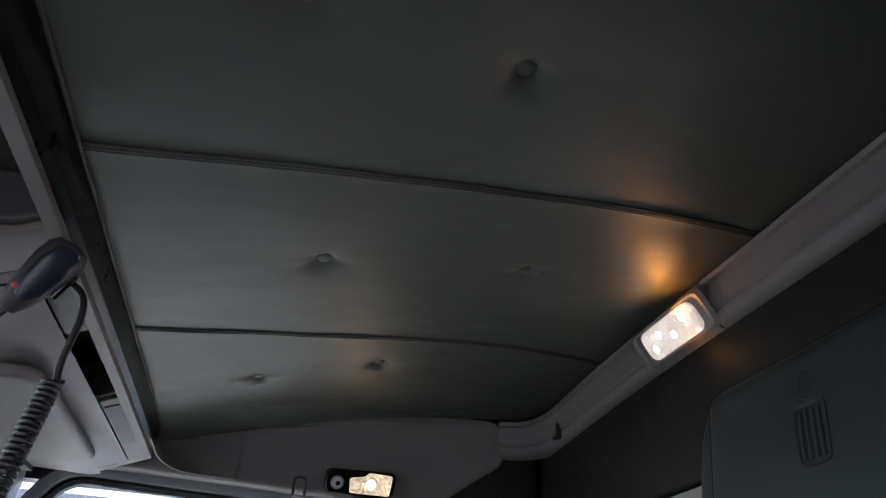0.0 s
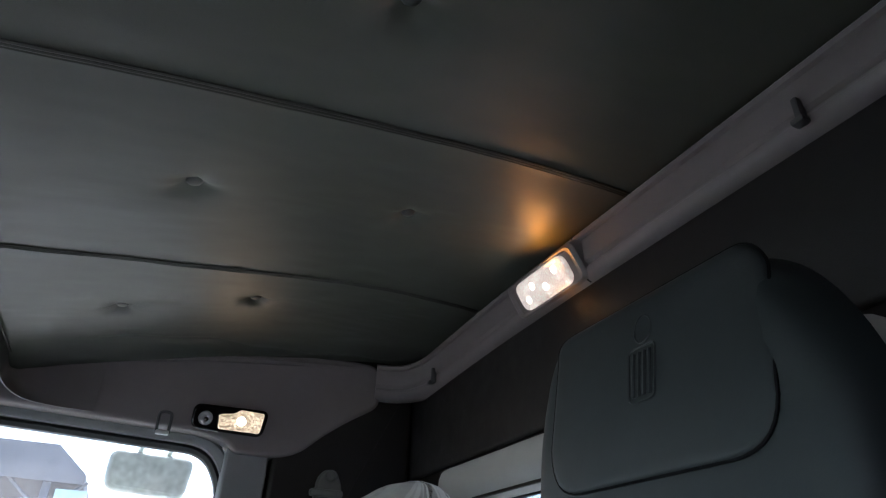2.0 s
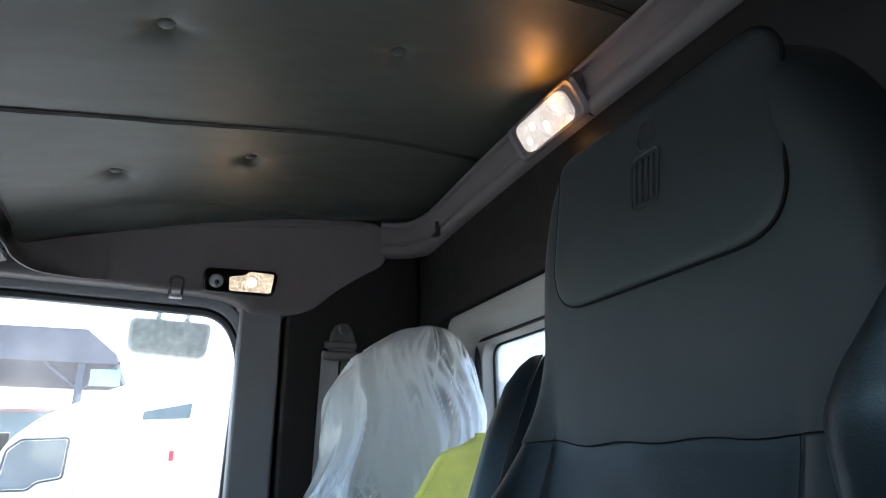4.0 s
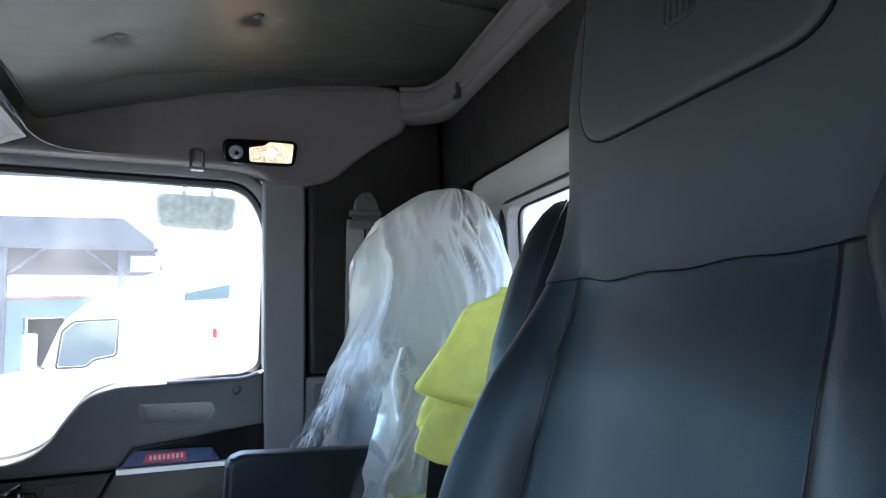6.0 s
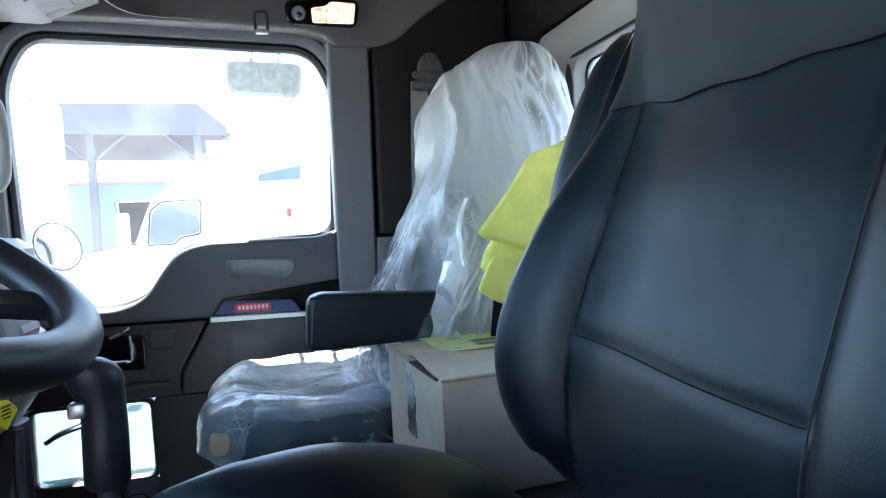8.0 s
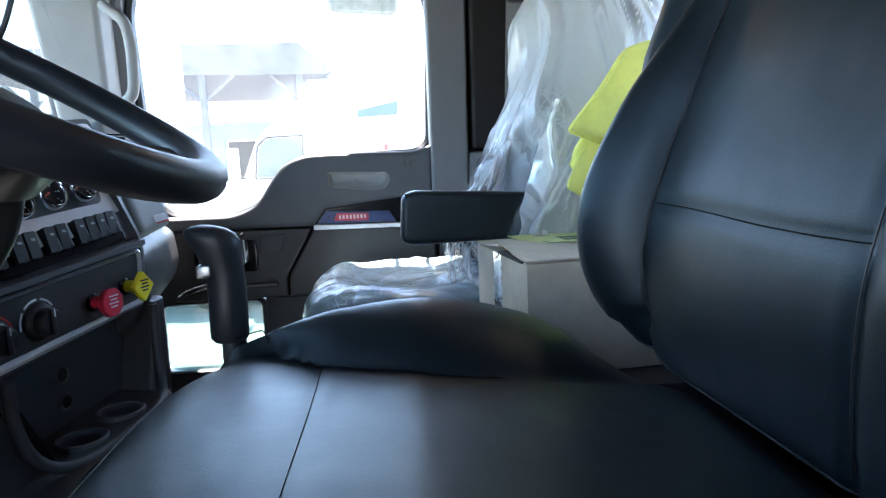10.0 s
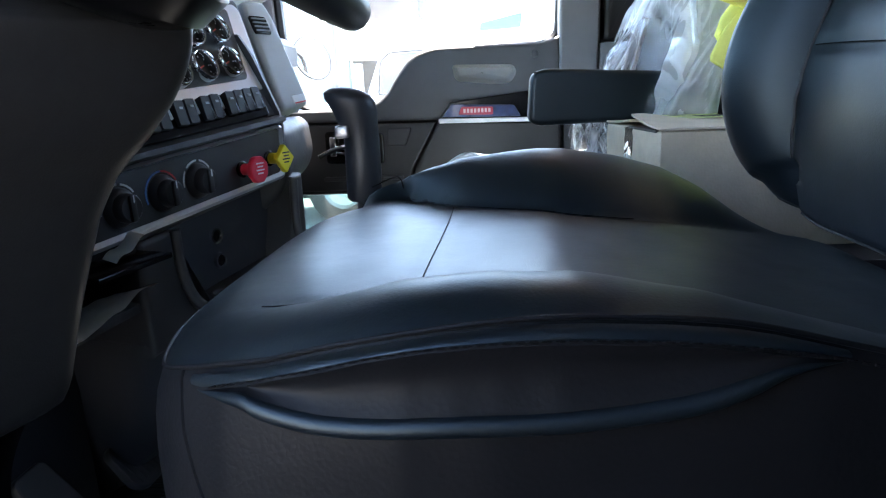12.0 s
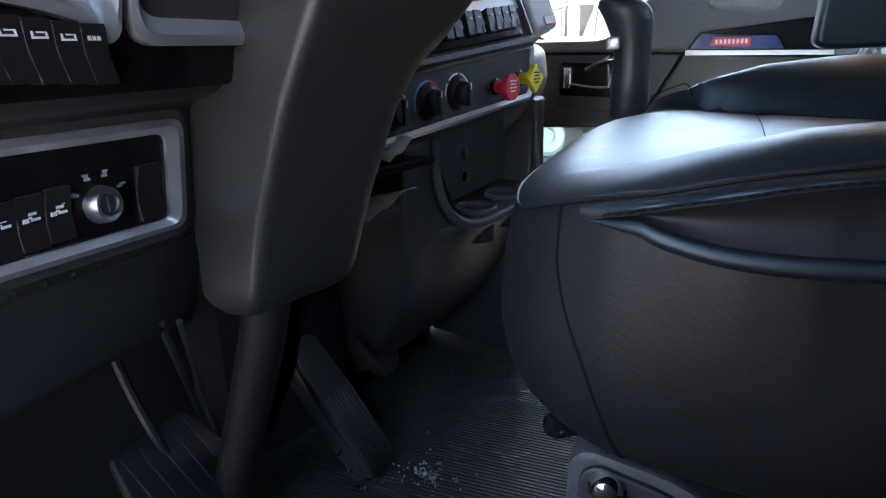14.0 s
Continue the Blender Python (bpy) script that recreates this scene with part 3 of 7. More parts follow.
RW0, RW1, RWZ0, RWZ1 = 0.60, 1.508, 0.95, 1.33
rear = bmesh.new()
add_box(rear, (0.815, -0.13, 1.36), (0.87, 1.93, 1.83))
add_box(rear, (0.815, -0.13, 0.0), (0.87, 1.93, RWZ0))
add_box(rear, (0.815, -0.13, RWZ0), (0.87, RW0, 1.36))
add_box(rear, (0.815, RW1, RWZ0), (0.87, 1.93, 1.36))
add_box(rear, (0.815, RW0, RWZ1), (0.87, RW1, 1.36))
wall_rear = tagged(part("wall_rear", rear, VINYLDARK, smooth=False), "black vinyl rear wall of the cab", "wall", kind="structure")
part("wall_pad", box((0.795, -0.12, 1.425), (0.816, 1.855, 1.70), 0.008, 3), VINYLDARK, wall_rear, "black padded vinyl panel")

window_rear = thing("window_2", "rear cab window in a light grey moulded surround", "window", kind="structure")
ring_out = rounded([(0.40, 0.85), (1.655, 0.85), (1.655, 1.418), (0.40, 1.418)], 0.05, 6)
ring_in = rounded([(RW0, RWZ0), (RW1, RWZ0), (RW1, RWZ1), (RW0, RWZ1)], 0.05, 6)
ring_mid = rounded([(RW0 - 0.03, RWZ0 - 0.03), (RW1 + 0.035, RWZ0 - 0.03), (RW1 + 0.035, RWZ1 + 0.018), (RW0 - 0.03, RWZ1 + 0.018)], 0.06, 6)
part("window_surround", loft([[(0.814, a, b) for a, b in ring_out], [(0.80, a, b) for a, b in ring_out], [(0.788, a * 0.4 + c * 0.6, b * 0.4 + d * 0.6) for (a, b), (c, d) in zip(ring_out, ring_mid)], [(0.80, a, b) for a, b in ring_mid], [(0.828, a, b) for a, b in inset(ring_in, 0.004)], [(0.872, a, b) for a, b in inset(ring_in, 0.006)]], False), TRIM_LIGHT, window_rear)
part("rubber_seal", sweep([(0.862, a, b) for a, b in inset(ring_in, 0.006)], circle(0.005, 6), (1, 0, 0), True), RUBBER, window_rear)
pane = part("pane", prism(inset(ring_in, 0.005), yz, 0.862, 0.866), GLASS, window_rear, smooth=False)
pane.visible_shadow = False

# Pillar behind the passenger door: grey post, black padded panel, pocket.
pillar = thing("trim", "grey pillar trim behind the passenger door with a black padded panel", "pillar trim", kind="structure")
part("post", prism(rounded([(0.258, 0.70), (0.262, 1.458), (0.377, 1.455), (0.366, 0.70)], 0.004), xz, 1.852, 1.93, 0.008, 3), TRIM_COOL, pillar)
part("pillar_foot", prism([(0.272, 0.05), (0.272, 0.70), (0.79, 0.70), (0.79, 0.05)], xz, 1.875, 1.93, 0.006), DARK, pillar)
part("lower_trim", prism(rounded([(0.367, 0.77), (0.372, 0.912), (0.79, 0.905), (0.79, 0.77)], 0.01), xz, 1.855, 1.93, 0.006, 3), TRIM_COOL, pillar)
part("pocket_cover", prism(rounded([(0.385, 0.795), (0.392, 0.893), (0.60, 0.887), (0.60, 0.79)], 0.018), xz, 1.847, 1.858, 0.004, 3), DOORGREY, pillar, "dark recessed pocket cover")
part("lower_dark", prism(rounded([(0.367, 0.695), (0.367, 0.766), (0.79, 0.766), (0.79, 0.695)], 0.006), xz, 1.86, 1.93, 0.005), DARK, pillar)
part("padded_panel", prism(rounded([(0.381, 0.918), (0.386, 1.52), (0.56, 1.72), (0.79, 1.72), (0.79, 0.912)], 0.012), xz, 1.846, 1.93, 0.012, 4), VINYLDARK, pillar, "black padded vinyl panel")

# ---- passenger door ----
door = thing("door_1", "closed passenger door, grey upper trim and black lower panel", "door", kind="structure")
WIN = [(-0.50, 1.472), (0.215, 1.448), (0.268, 1.35), (0.252, 0.95), (0.215, 0.928), (-0.10, 0.928), (-0.165, 0.905), (-0.205, 0.855), (-0.245, 0.792), (-0.31, 0.764), (-0.49, 0.766), (-0.54, 0.81), (-0.56, 1.36)]
WIN_R = [0.055, 0.07, 0.1, 0.05, 0.02, 0.05, 0.04, 0.05, 0.04, 0.06, 0.03, 0.05, 0.08]
win_loop = rounded(WIN, WIN_R, 6)


def grow(loop, d):
    """The loop pushed outwards by d."""
    n = len(loop)
    out = []
    for i in range(n):
        a, b = Vector(loop[i - 1]), Vector(loop[(i + 1) % n])
        t = (b - a)
        if t.length < 1e-7:
            out.append(loop[i])
            continue
        t.normalize()
        out.append((loop[i][0] - t.y * d, loop[i][1] + t.x * d))
    return out


window_1 = thing("window_1", "clear side window of the passenger door", "window", kind="structure")
part("rubber_seal", loft([[(a, 1.945, b) for a, b in grow(win_loop, 0.022)], [(a, 1.93, b) for a, b in grow(win_loop, 0.020)], [(a, 1.926, b) for a, b in grow(win_loop, 0.010)], [(a, 1.936, b) for a, b in win_loop], [(a, 1.965, b) for a, b in win_loop]], False), RUBBER, window_1)
k0 = min(range(len(win_loop)), key=lambda i: (abs(win_loop[i][0] - 0.254) + abs(win_loop[i][1] - 0.97)))
k1 = min(range(len(win_loop)), key=lambda i: (abs(win_loop[i][0] + 0.543) + abs(win_loop[i][1] - 0.86)))
g_in, g_out = grow(win_loop, 0.018), grow(win_loop, 0.050)
g_in, g_out = g_in[k1:] + g_in[: k0 + 1], g_out[k1:] + g_out[: k0 + 1]
part("window_frame", loft([[(a, 1.935, b) for a, b in g_in], [(a, 1.905, b) for a, b in g_in], [(a * 0.7 + c * 0.3, 1.895, b * 0.7 + d * 0.3) for (a, b), (c, d) in zip(g_in, g_out)], [(a * 0.25 + c * 0.75, 1.893, b * 0.25 + d * 0.75) for (a, b), (c, d) in zip(g_in, g_out)], [(a, 1.905, b) for a, b in g_out], [(a, 1.94, b) for a, b in g_out]], False, closed=False), TRIM_COOL, window_1, "rounded grey plastic frame")
pane = part("pane", prism(grow(win_loop, 0.012), xz, 1.950, 1.955), GLASS, window_1, smooth=False)
pane.visible_shadow = False

UP = rounded([(0.262, 0.702), (0.262, 0.938), (0.215, 0.921), (-0.10, 0.921), (-0.165, 0.898), (-0.205, 0.848), (-0.245, 0.785), (-0.31, 0.757), (-0.60, 0.759), (-0.60, 0.722), (-0.08, 0.716)], [0, 0, 0.03, 0.05, 0.05, 0.05, 0.05, 0.06, 0, 0, 0], 6)
PULL = rounded([(-0.045, 0.870), (-0.037, 0.824), (0.070, 0.812), (0.122, 0.812), (0.140, 0.842), (0.130, 0.864)], [0.012, 0.018, 0.03, 0.022, 0.018, 0.014], 6)
up_bm = prism(UP, xz, 1.865, 1.945, 0.014, 4)
front = min((f for f in up_bm.faces if len(f.verts) > 8), key=lambda f: f.calc_center_median().y)
cut = list(front.edges)
bmesh.ops.delete(up_bm, geom=[front], context="FACES_ONLY")
loop = [up_bm.verts.new((a, 1.865, b)) for a, b in PULL]
cut += [up_bm.edges.new((loop[k - 1], loop[k])) for k in range(len(loop))]
bmesh.ops.triangle_fill(up_bm, use_beauty=True, use_dissolve=False, edges=cut)
part("door_upper", up_bm, DOORGREY, door, "slate-grey moulded upper door trim")
skin = bmesh.new()
add_box(skin, (-0.62, 1.931, 0.515), (0.275, 1.944, 0.745))
add_box(skin, (-0.10, 1.931, 0.746), (0.275, 1.944, 0.905))
part("door_skin", skin, DARK, door, smooth=False)
part("door_lower", prism([(0.262, 0.515), (0.262, 0.698), (-0.09, 0.711), (-0.17, 0.572), (-0.17, 0.515)], xz, 1.868, 1.945, 0.006, 3), DARK, door, "black lower door panel")
part("door_lower_front", prism([(-0.60, 0.515), (-0.60, 0.717), (-0.097, 0.711), (-0.176, 0.572), (-0.176, 0.515)], xz, 1.872, 1.945, 0.006, 3), DARK, door, "black lower door panel")
dl = bmesh.new()
add_box(dl, (-0.245, 1.88, 0.06), (0.262, 1.945, 0.512), 0.006)
add_box(dl, (-0.60, 1.88, 0.06), (-0.548, 1.945, 0.512), 0.006)
add_box(dl, (-0.546, 1.88, 0.06), (-0.247, 1.945, 0.298), 0.006)
part("door_base", dl, DARK, door)
peep = rounded([(-0.546, 0.298), (-0.247, 0.298), (-0.250, 0.511), (-0.546, 0.511)], 0.03)
part("peep_seal", sweep([(a, 1.89, b) for a, b in peep], circle(0.008, 6), (0, 1, 0), True), RUBBER, door)
pane = part("peep_pane", prism(peep, xz, 1.93, 1.935), PEEPGLASS, door, "green-tinted low window", smooth=False)
pane.visible_shadow = False
# Pull recess in a raised oval surround; its pale back paints in sunlight.
part("pull_recess", loft([[(a, 1.865, b) for a, b in PULL], [(a, 1.868, b) for a, b in inset(PULL, 0.0015)], [(a, 1.889, b) for a, b in inset(PULL, 0.006)], [(a, 1.897, b + 0.004) for a, b in inset(PULL, 0.011)], [(0.04 + (a - 0.04) * 0.05, 1.899, 0.845 + (b - 0.845) * 0.05) for a, b in inset(PULL, 0.011)]], False), TRIM_LIGHT, door, "hollow pull recess, pale grey to paint in sunlight")
for x in (0.19,):
    part("screw_cap", lathe([(0.0, 0.004), (0.009, 0.003), (0.011, 0.0), (0.011, -0.004)], frame_to((x, 1.8635, 0.89), (0, -1, 0)), 14), DOORGREY, door)
# Door latch: dark bowl, chrome lever.
part("latch_bowl", prism(rounded([(-0.43, 0.60), (-0.43, 0.695), (-0.255, 0.685), (-0.255, 0.595)], 0.012), xz, 1.860, 1.875, 0.004, 3), GLOSSBLACK, door)
lever = part("door_handle", box((-0.414, 1.842, 0.622), (-0.393, 1.866, 0.680), 0.004, 3), CHROME, door, "chrome inside door handle")
part("lever_arm", sweep(smooth_path([(-0.394, 1.848, 0.634), (-0.340, 1.846, 0.626), (-0.294, 1.846, 0.625), (-0.286, 1.848, 0.634), (-0.288, 1.850, 0.690)], 6), circle(0.0052, 8), (0, 1, 0)), CHROME, lever)
part("lever_arm", sweep(smooth_path([(-0.334, 1.848, 0.686), (-0.306, 1.846, 0.696), (-0.284, 1.848, 0.708)], 6), circle(0.0058, 8), (0, 1, 0)), CHROME, lever)
part("latch_ledge", box((-0.44, 1.845, 0.548), (-0.20, 1.872, 0.560), 0.004), DARK, door)
part("panel_bevel", prism(rounded([(-0.245, 0.645), (-0.245, 0.698), (-0.17, 0.698), (-0.19, 0.645)], 0.008), xz, 1.866, 1.874, 0.003), DASH, door)
# Map pocket with its white lip.
part("pocket_back", prism(rounded([(-0.085, 0.722), (-0.055, 0.765), (0.262, 0.800), (0.262, 0.712)], 0.006), xz, 1.858, 1.867, 0.003), GLOSSBLACK, door, "glossy black map pocket opening")
part("pocket_lip", prism(rounded([(-0.088, 0.707), (-0.088, 0.721), (0.262, 0.714), (0.262, 0.702)], 0.003), xz, 1.842, 1.87, 0.003), STRIPWHITE, door, "white pocket edge strip")

book = thing("booklet", "dark blue booklet with a red title plate in the door pocket", "book")
part("cover", prism(rounded([(-0.078, 0.723), (-0.050, 0.760), (0.13, 0.752), (0.15, 0.719)], 0.004), xz, 1.849, 1.856, 0.002), BOOKBLUE, book)
part("title_plate", prism(rounded([(-0.030, 0.730), (-0.020, 0.752), (0.070, 0.749), (0.070, 0.727)], 0.004), xz, 1.8455, 1.8492, 0.001), BOOKRED, book, "red title plate")
for k in range(8):
    x = -0.015 + 0.0102 * k
    part("title_bar", box((x, 1.8442, 0.7345), (x + 0.0062, 1.8456, 0.7455)), BOOKPALE, book, smooth=False)

# Grab handle and pillar at the front of the door window.
apillar = bmesh.new()
add_prism(apillar, rounded([(-0.70, 0.86), (-0.80, 1.55), (-0.60, 1.55), (-0.585, 0.86)], 0.02), xz, 1.80, 1.93, 0.015, 3)
tagged(part("pillar", apillar, TRIM_LIGHT), "grey windscreen pillar on the passenger side", "pillar", kind="structure")
apillar = bmesh.new()
add_prism(apillar, rounded([(-0.70, 0.95), (-0.80, 1.55), (-0.70, 1.55), (-0.62, 0.95)], 0.01), xz, -0.13, -0.03, 0.015, 3)
tagged(part("pillar", apillar, TRIM_LIGHT), "grey windscreen pillar on the driver side", "pillar", kind="structure")
tagged(part("grab_handle", sweep(smooth_path([(-0.585, 1.81, 1.325), (-0.56, 1.79, 1.305), (-0.525, 1.775, 1.275), (-0.512, 1.77, 1.22), (-0.512, 1.77, 1.15), (-0.520, 1.775, 1.095), (-0.55, 1.79, 1.072), (-0.585, 1.81, 1.062)], 6), circle(0.0145, 10), None), TRIM_LIGHT), "grey moulded grab handle on the windscreen pillar", "handle")

# Windscreen and the shelf under the roof's front edge.
screen = thing("window_3", "raked windscreen of the cab", "window", kind="structure")
wp = part("pane", prism([(-0.03, 0.90), (1.82, 0.90), (1.82, 1.47), (-0.03, 1.47)], lambda a, b, d: (-0.72 + d + (b - 0.9) * -0.15, a, b), 0.0, 0.005), SHIELD, screen, smooth=False)
wp.visible_shadow = False
part("screen_header", box((-0.86, -0.1, 1.46), (-0.74, 1.90, 1.60), 0.015), TRIM, screen)

shelf = thing("overhead_console", "grey overhead console with a black gloss edge strip", "console", kind="structure")


def con(y0, y1, poly, mat, name, bevel=0.005, label=""):
    return part(name, prism(poly, lambda a, b, d: (a, d, b), y0, y1, bevel, 3), mat, shelf, label)


con(-0.1, 1.70, [(-0.287, 1.592), (-0.276, 1.578), (-0.276, 1.530), (-0.284, 1.523), (-0.31, 1.523), (-0.31, 1.592)], STRIPBLACK, "edge_strip", 0.004, "black gloss edge strip")
con(-0.1, 1.74, [(-0.302, 1.521), (-0.285, 1.521), (-0.285, 1.511), (-0.302, 1.509)], TRIM, "console_lip", 0.003)
con(-0.1, 1.80, [(-0.31, 1.575), (-0.80, 1.575), (-0.80, 1.66), (-0.31, 1.64)], DARK, "console_top")
con(0.72, 1.80, [(-0.396, 1.472), (-0.42, 1.466), (-0.78, 1.480), (-0.78, 1.500), (-0.44, 1.49)], TRIM, "console_floor", 0.006)
con(-0.1, 0.719, [(-0.50, 1.432), (-0.52, 1.427), (-0.78, 1.455), (-0.78, 1.475), (-0.54, 1.45)], DARK, "console_floor", 0.006)
con(-0.1, 1.80, [(-0.55, 1.46), (-0.57, 1.46), (-0.57, 1.60), (-0.55, 1.60)], DARK, "console_back")
part("strip_rim", tube([(-0.2755, y, 1.582) for y in lin(-0.1, 1.70, 12)], 0.0028, 8), SEAMSTRIP, shelf)


def face_band(f0, f1, y0, y1, name, mat=TRIM, lift=0.0, label=""):
    """A band of the console's sloping face, from the share f0 to f1 of its depth."""
    p, q = Vector((-0.290, 1.516)), Vector((-0.396, 1.472))
    n = Vector((0.38, -0.92)) * lift
    a, c = p.lerp(q, f0) + n, p.lerp(q, f1) + n
    back = Vector((-0.010, 0.012))
    return con(y0, y1, [tuple(a), tuple(c), tuple(c + back), tuple(a + back)], mat, name, 0.003, label)


face_band(0.0, 0.09, -0.1, 1.74, "face_rail")
face_band(0.09, 1.0, 0.715, 0.80, "face_panel")
face_band(0.10, 0.40, 0.802, 1.00, "face_panel", DASH)
face_band(0.10, 0.40, 1.31, 1.74, "face_panel")
face_band(0.41, 0.60, 0.802, 1.74, "face_rail", TRIM, 0.006)
face_band(0.61, 1.0, 0.802, 1.74, "face_panel")
for y0, y1 in ((-0.08, 0.712), (1.00, 1.31)):
    for y in (y0, y1 - 0.012):
        con(y, y + 0.012, [(-0.303, 1.522), (-0.332, 1.506), (-0.55, 1.490), (-0.55, 1.572), (-0.31, 1.572)], DASH, "cubby_side", 0.003)
face_band(0.13, 0.37, 1.34, 1.60, "blank_plate", DASH, 0.003, "dark blanking plate")
con(1.741, 1.80, [(-0.290, 1.520), (-0.396, 1.476), (-0.55, 1.49), (-0.55, 1.59), (-0.30, 1.59)], TRIM, "console_end", 0.012)
visor = tagged(part("sun_visor", prism(rounded([(1.05, 0.0), (1.575, 0.0), (1.575, 0.19), (1.05, 0.19)], 0.05, 6), lambda a, b, d: (-0.363 - b, a, 1.456 - 0.06 * b + d), -0.012, 0.012, 0.010, 4), TRIM), "mauve-grey padded sun visor folded up", "sun visor")
part("visor_pivot", tube([(-0.39, 1.575, 1.454), (-0.392, 1.60, 1.46), (-0.40, 1.61, 1.48)], 0.006, 8), GLOSSBLACK, visor)
# Rounded corner where console meets the door header.


def corner_at(u, f):
    """The concave corner: u from the header to the console, f from its wide lower edge to its tight upper one."""
    w = (1 - f) ** 2
    rx, ry = 0.045 + 0.12 * w, 0.05 + 0.08 * w
    cx, cy = -0.283 + rx, 1.822 - ry
    a = math.pi / 2 * min(1, max(0, (u - 0.25) / 0.5))
    x, y = cx - rx * math.sin(a), cy + ry * math.cos(a)
    x += (-0.08 - cx) * max(0, 0.25 - u) / 0.25
    y -= (cy - 1.60) * max(0, u - 0.75) / 0.25
    z0, z1 = 1.497 + 0.022 * sstep(0.45, 0.8, u), roof_z(x, y) + 0.012
    lip = 0.010 * (1 - f) ** 3
    return (x + lip * math.sin(a), y - lip * math.cos(a), z0 + (z1 - z0) * f)


part("corner_fillet", solid_sheet(corner_at, lin(0.0, 1.0, 33), lin(0, 1, 12), (-0.004, 0.004, 0)), TRIM, shelf, "concave corner between console and header")

# Floor and tunnel.
tagged(part("floor", box((-0.95, -0.2, 0.0), (0.95, 1.99, 0.05), 0.0), FLOORMAT, smooth=False), "black ribbed rubber cab floor", "floor", kind="structure")
mat_ribs = bmesh.new()
for k in range(95):
    y = 0.42 + k * 0.0085
    add_box(mat_ribs, (-0.66, y, 0.05), (0.05, y + 0.0045, 0.0525))
tagged(part("floor_mat_ribs", mat_ribs, FLOORMAT, smooth=False), "fine ribs of the black rubber floor mat", "floor mat", kind="stuff")
tagged(part("firewall", box((-0.95, -0.2, 0.05), (-0.88, 1.93, 0.95)), DARK, smooth=False), "black firewall behind the pedals", "wall", kind="structure")


# ---- driver seat ----
seat = thing("driver_seat", "black leather air-ride driver seat with slate-grey headrest", "seat", at=(0, 0, 0))
CX, CY, CA, CB = 0.135, 0.478, 0.275, 0.266


FAR_SEAM = [(p.x, p.z) for p in smooth_path([(a, 0, b) for a, b in [(-0.17, 0.80), (-0.10, 0.765), (-0.045, 0.712), (0.023, 0.652), (0.075, 0.622), (0.13, 0.603), (0.20, 0.590), (0.36, 0.60), (0.5, 0.61)]], 5)]


def cross_x(y):
    return 0.023 - 0.006 * sstep(0.60, 0.34, y)


def cushion_top(x, y):
    dy = (y - CY) / CB
    z = 0.664 + 0.012 * math.cos(min(1, abs(x - 0.1) / 0.35) * 1.5)
    fs, ns = interp(x, FAR_SEAM), 0.327 - 0.012 * sstep(0.05, 0.3, x)
    far = math.exp(-(((y - 0.712) / 0.055) ** 2)) if y > 0.712 else max(0.0, 1 - ((0.712 - y) / (0.7125 - min(fs, 0.705))) ** 2)
    near = math.exp(-(((y - 0.238) / 0.060) ** 2)) if y < 0.238 else max(0.0, 1 - ((y - 0.238) / (ns - 0.238)) ** 2)
    z += far * interp(x, [(-0.16, 0.0), (-0.07, 0.022), (0.03, 0.045), (0.14, 0.056), (0.20, 0.053), (0.25, 0.045), (0.29, 0.030), (0.35, -0.008), (0.45, -0.05)])
    z += near * interp(x, [(-0.16, -0.01), (-0.07, 0.010), (0.02, 0.034), (0.06, 0.037), (0.10, 0.036), (0.16, 0.032), (0.24, 0.018), (0.32, -0.005), (0.45, -0.05)])
    z -= 0.10 * max(0.0, min(x, 0.42) - 0.10) * sstep(0.08, 0.14, x)
    z -= 0.0014 * math.exp(-(((x - cross_x(y)) / 0.007) ** 2)) * sstep(0.665, 0.64, y) * sstep(0.29, 0.32, y)
    z -= 0.0018 * math.exp(-(((y - ns) / 0.007) ** 2)) * sstep(-0.13, -0.05, x) * sstep(0.26, 0.12, x)
    z -= 0.0022 * math.exp(-(((y - fs) / 0.008) ** 2)) * sstep(-0.13, -0.05, x) * sstep(0.24, 0.10, x)
    z += 0.0012 * noise.noise((x * 7, y * 7, 1)) + 0.0005 * noise.noise((x * 45, y * 14, 2))
    return z


def outline(th, s):
    c, sn = math.cos(th), math.sin(th)
    p = 4.2
    r = (abs(c) ** p + abs(sn) ** p) ** (-1 / p)
    return CX + CA * s * c * r, CY + CB * s * sn * r


rings = []
NT = 240
# The seam under the near bolster, and the pocket below it.
SEAM_TOP = [(-0.13, 0.655), (-0.102, 0.665), (-0.061, 0.6765), (-0.036, 0.682), (-0.011, 0.689), (0.013, 0.694), (0.036, 0.698), (0.058, 0.701), (0.079, 0.703), (0.10, 0.7035), (0.12, 0.703), (0.14, 0.702), (0.172, 0.698), (0.25, 0.680), (0.40, 0.655)]
SEAM_S = [(p.x, p.z) for p in smooth_path([(a, 0, b) for a, b in SEAM_TOP], 4)]


def edge_z(x, y):
    """The height of the cushion's lower edge."""
    z = cushion_top(x, y) - 0.0154
    w = sstep(0.30, 0.23, y)
    return z * (1 - w) + interp(x, SEAM_S) * w


for s, drop in [(v, 0) for v in [0.0008] + lin(0.02, 0.80, 44)] + [(0.83, 0.0), (0.86, 0.03), (0.89, 0.10), (0.92, 0.22), (0.945, 0.38), (0.965, 0.58), (0.980, 0.80), (0.988, 1.0)]:
    ring = []
    for k in range(NT):
        x, y = outline(2 * math.pi * k / NT, s)
        xe, ye = outline(2 * math.pi * k / NT, 0.988)
        z = cushion_top(x, y)
        ring.append((x, y, z + (edge_z(xe, ye) - z) * drop))
    rings.append(ring)
part("cushion", loft(rings, False), LEATHER, seat, "black leather seat cushion with raised side bolsters")
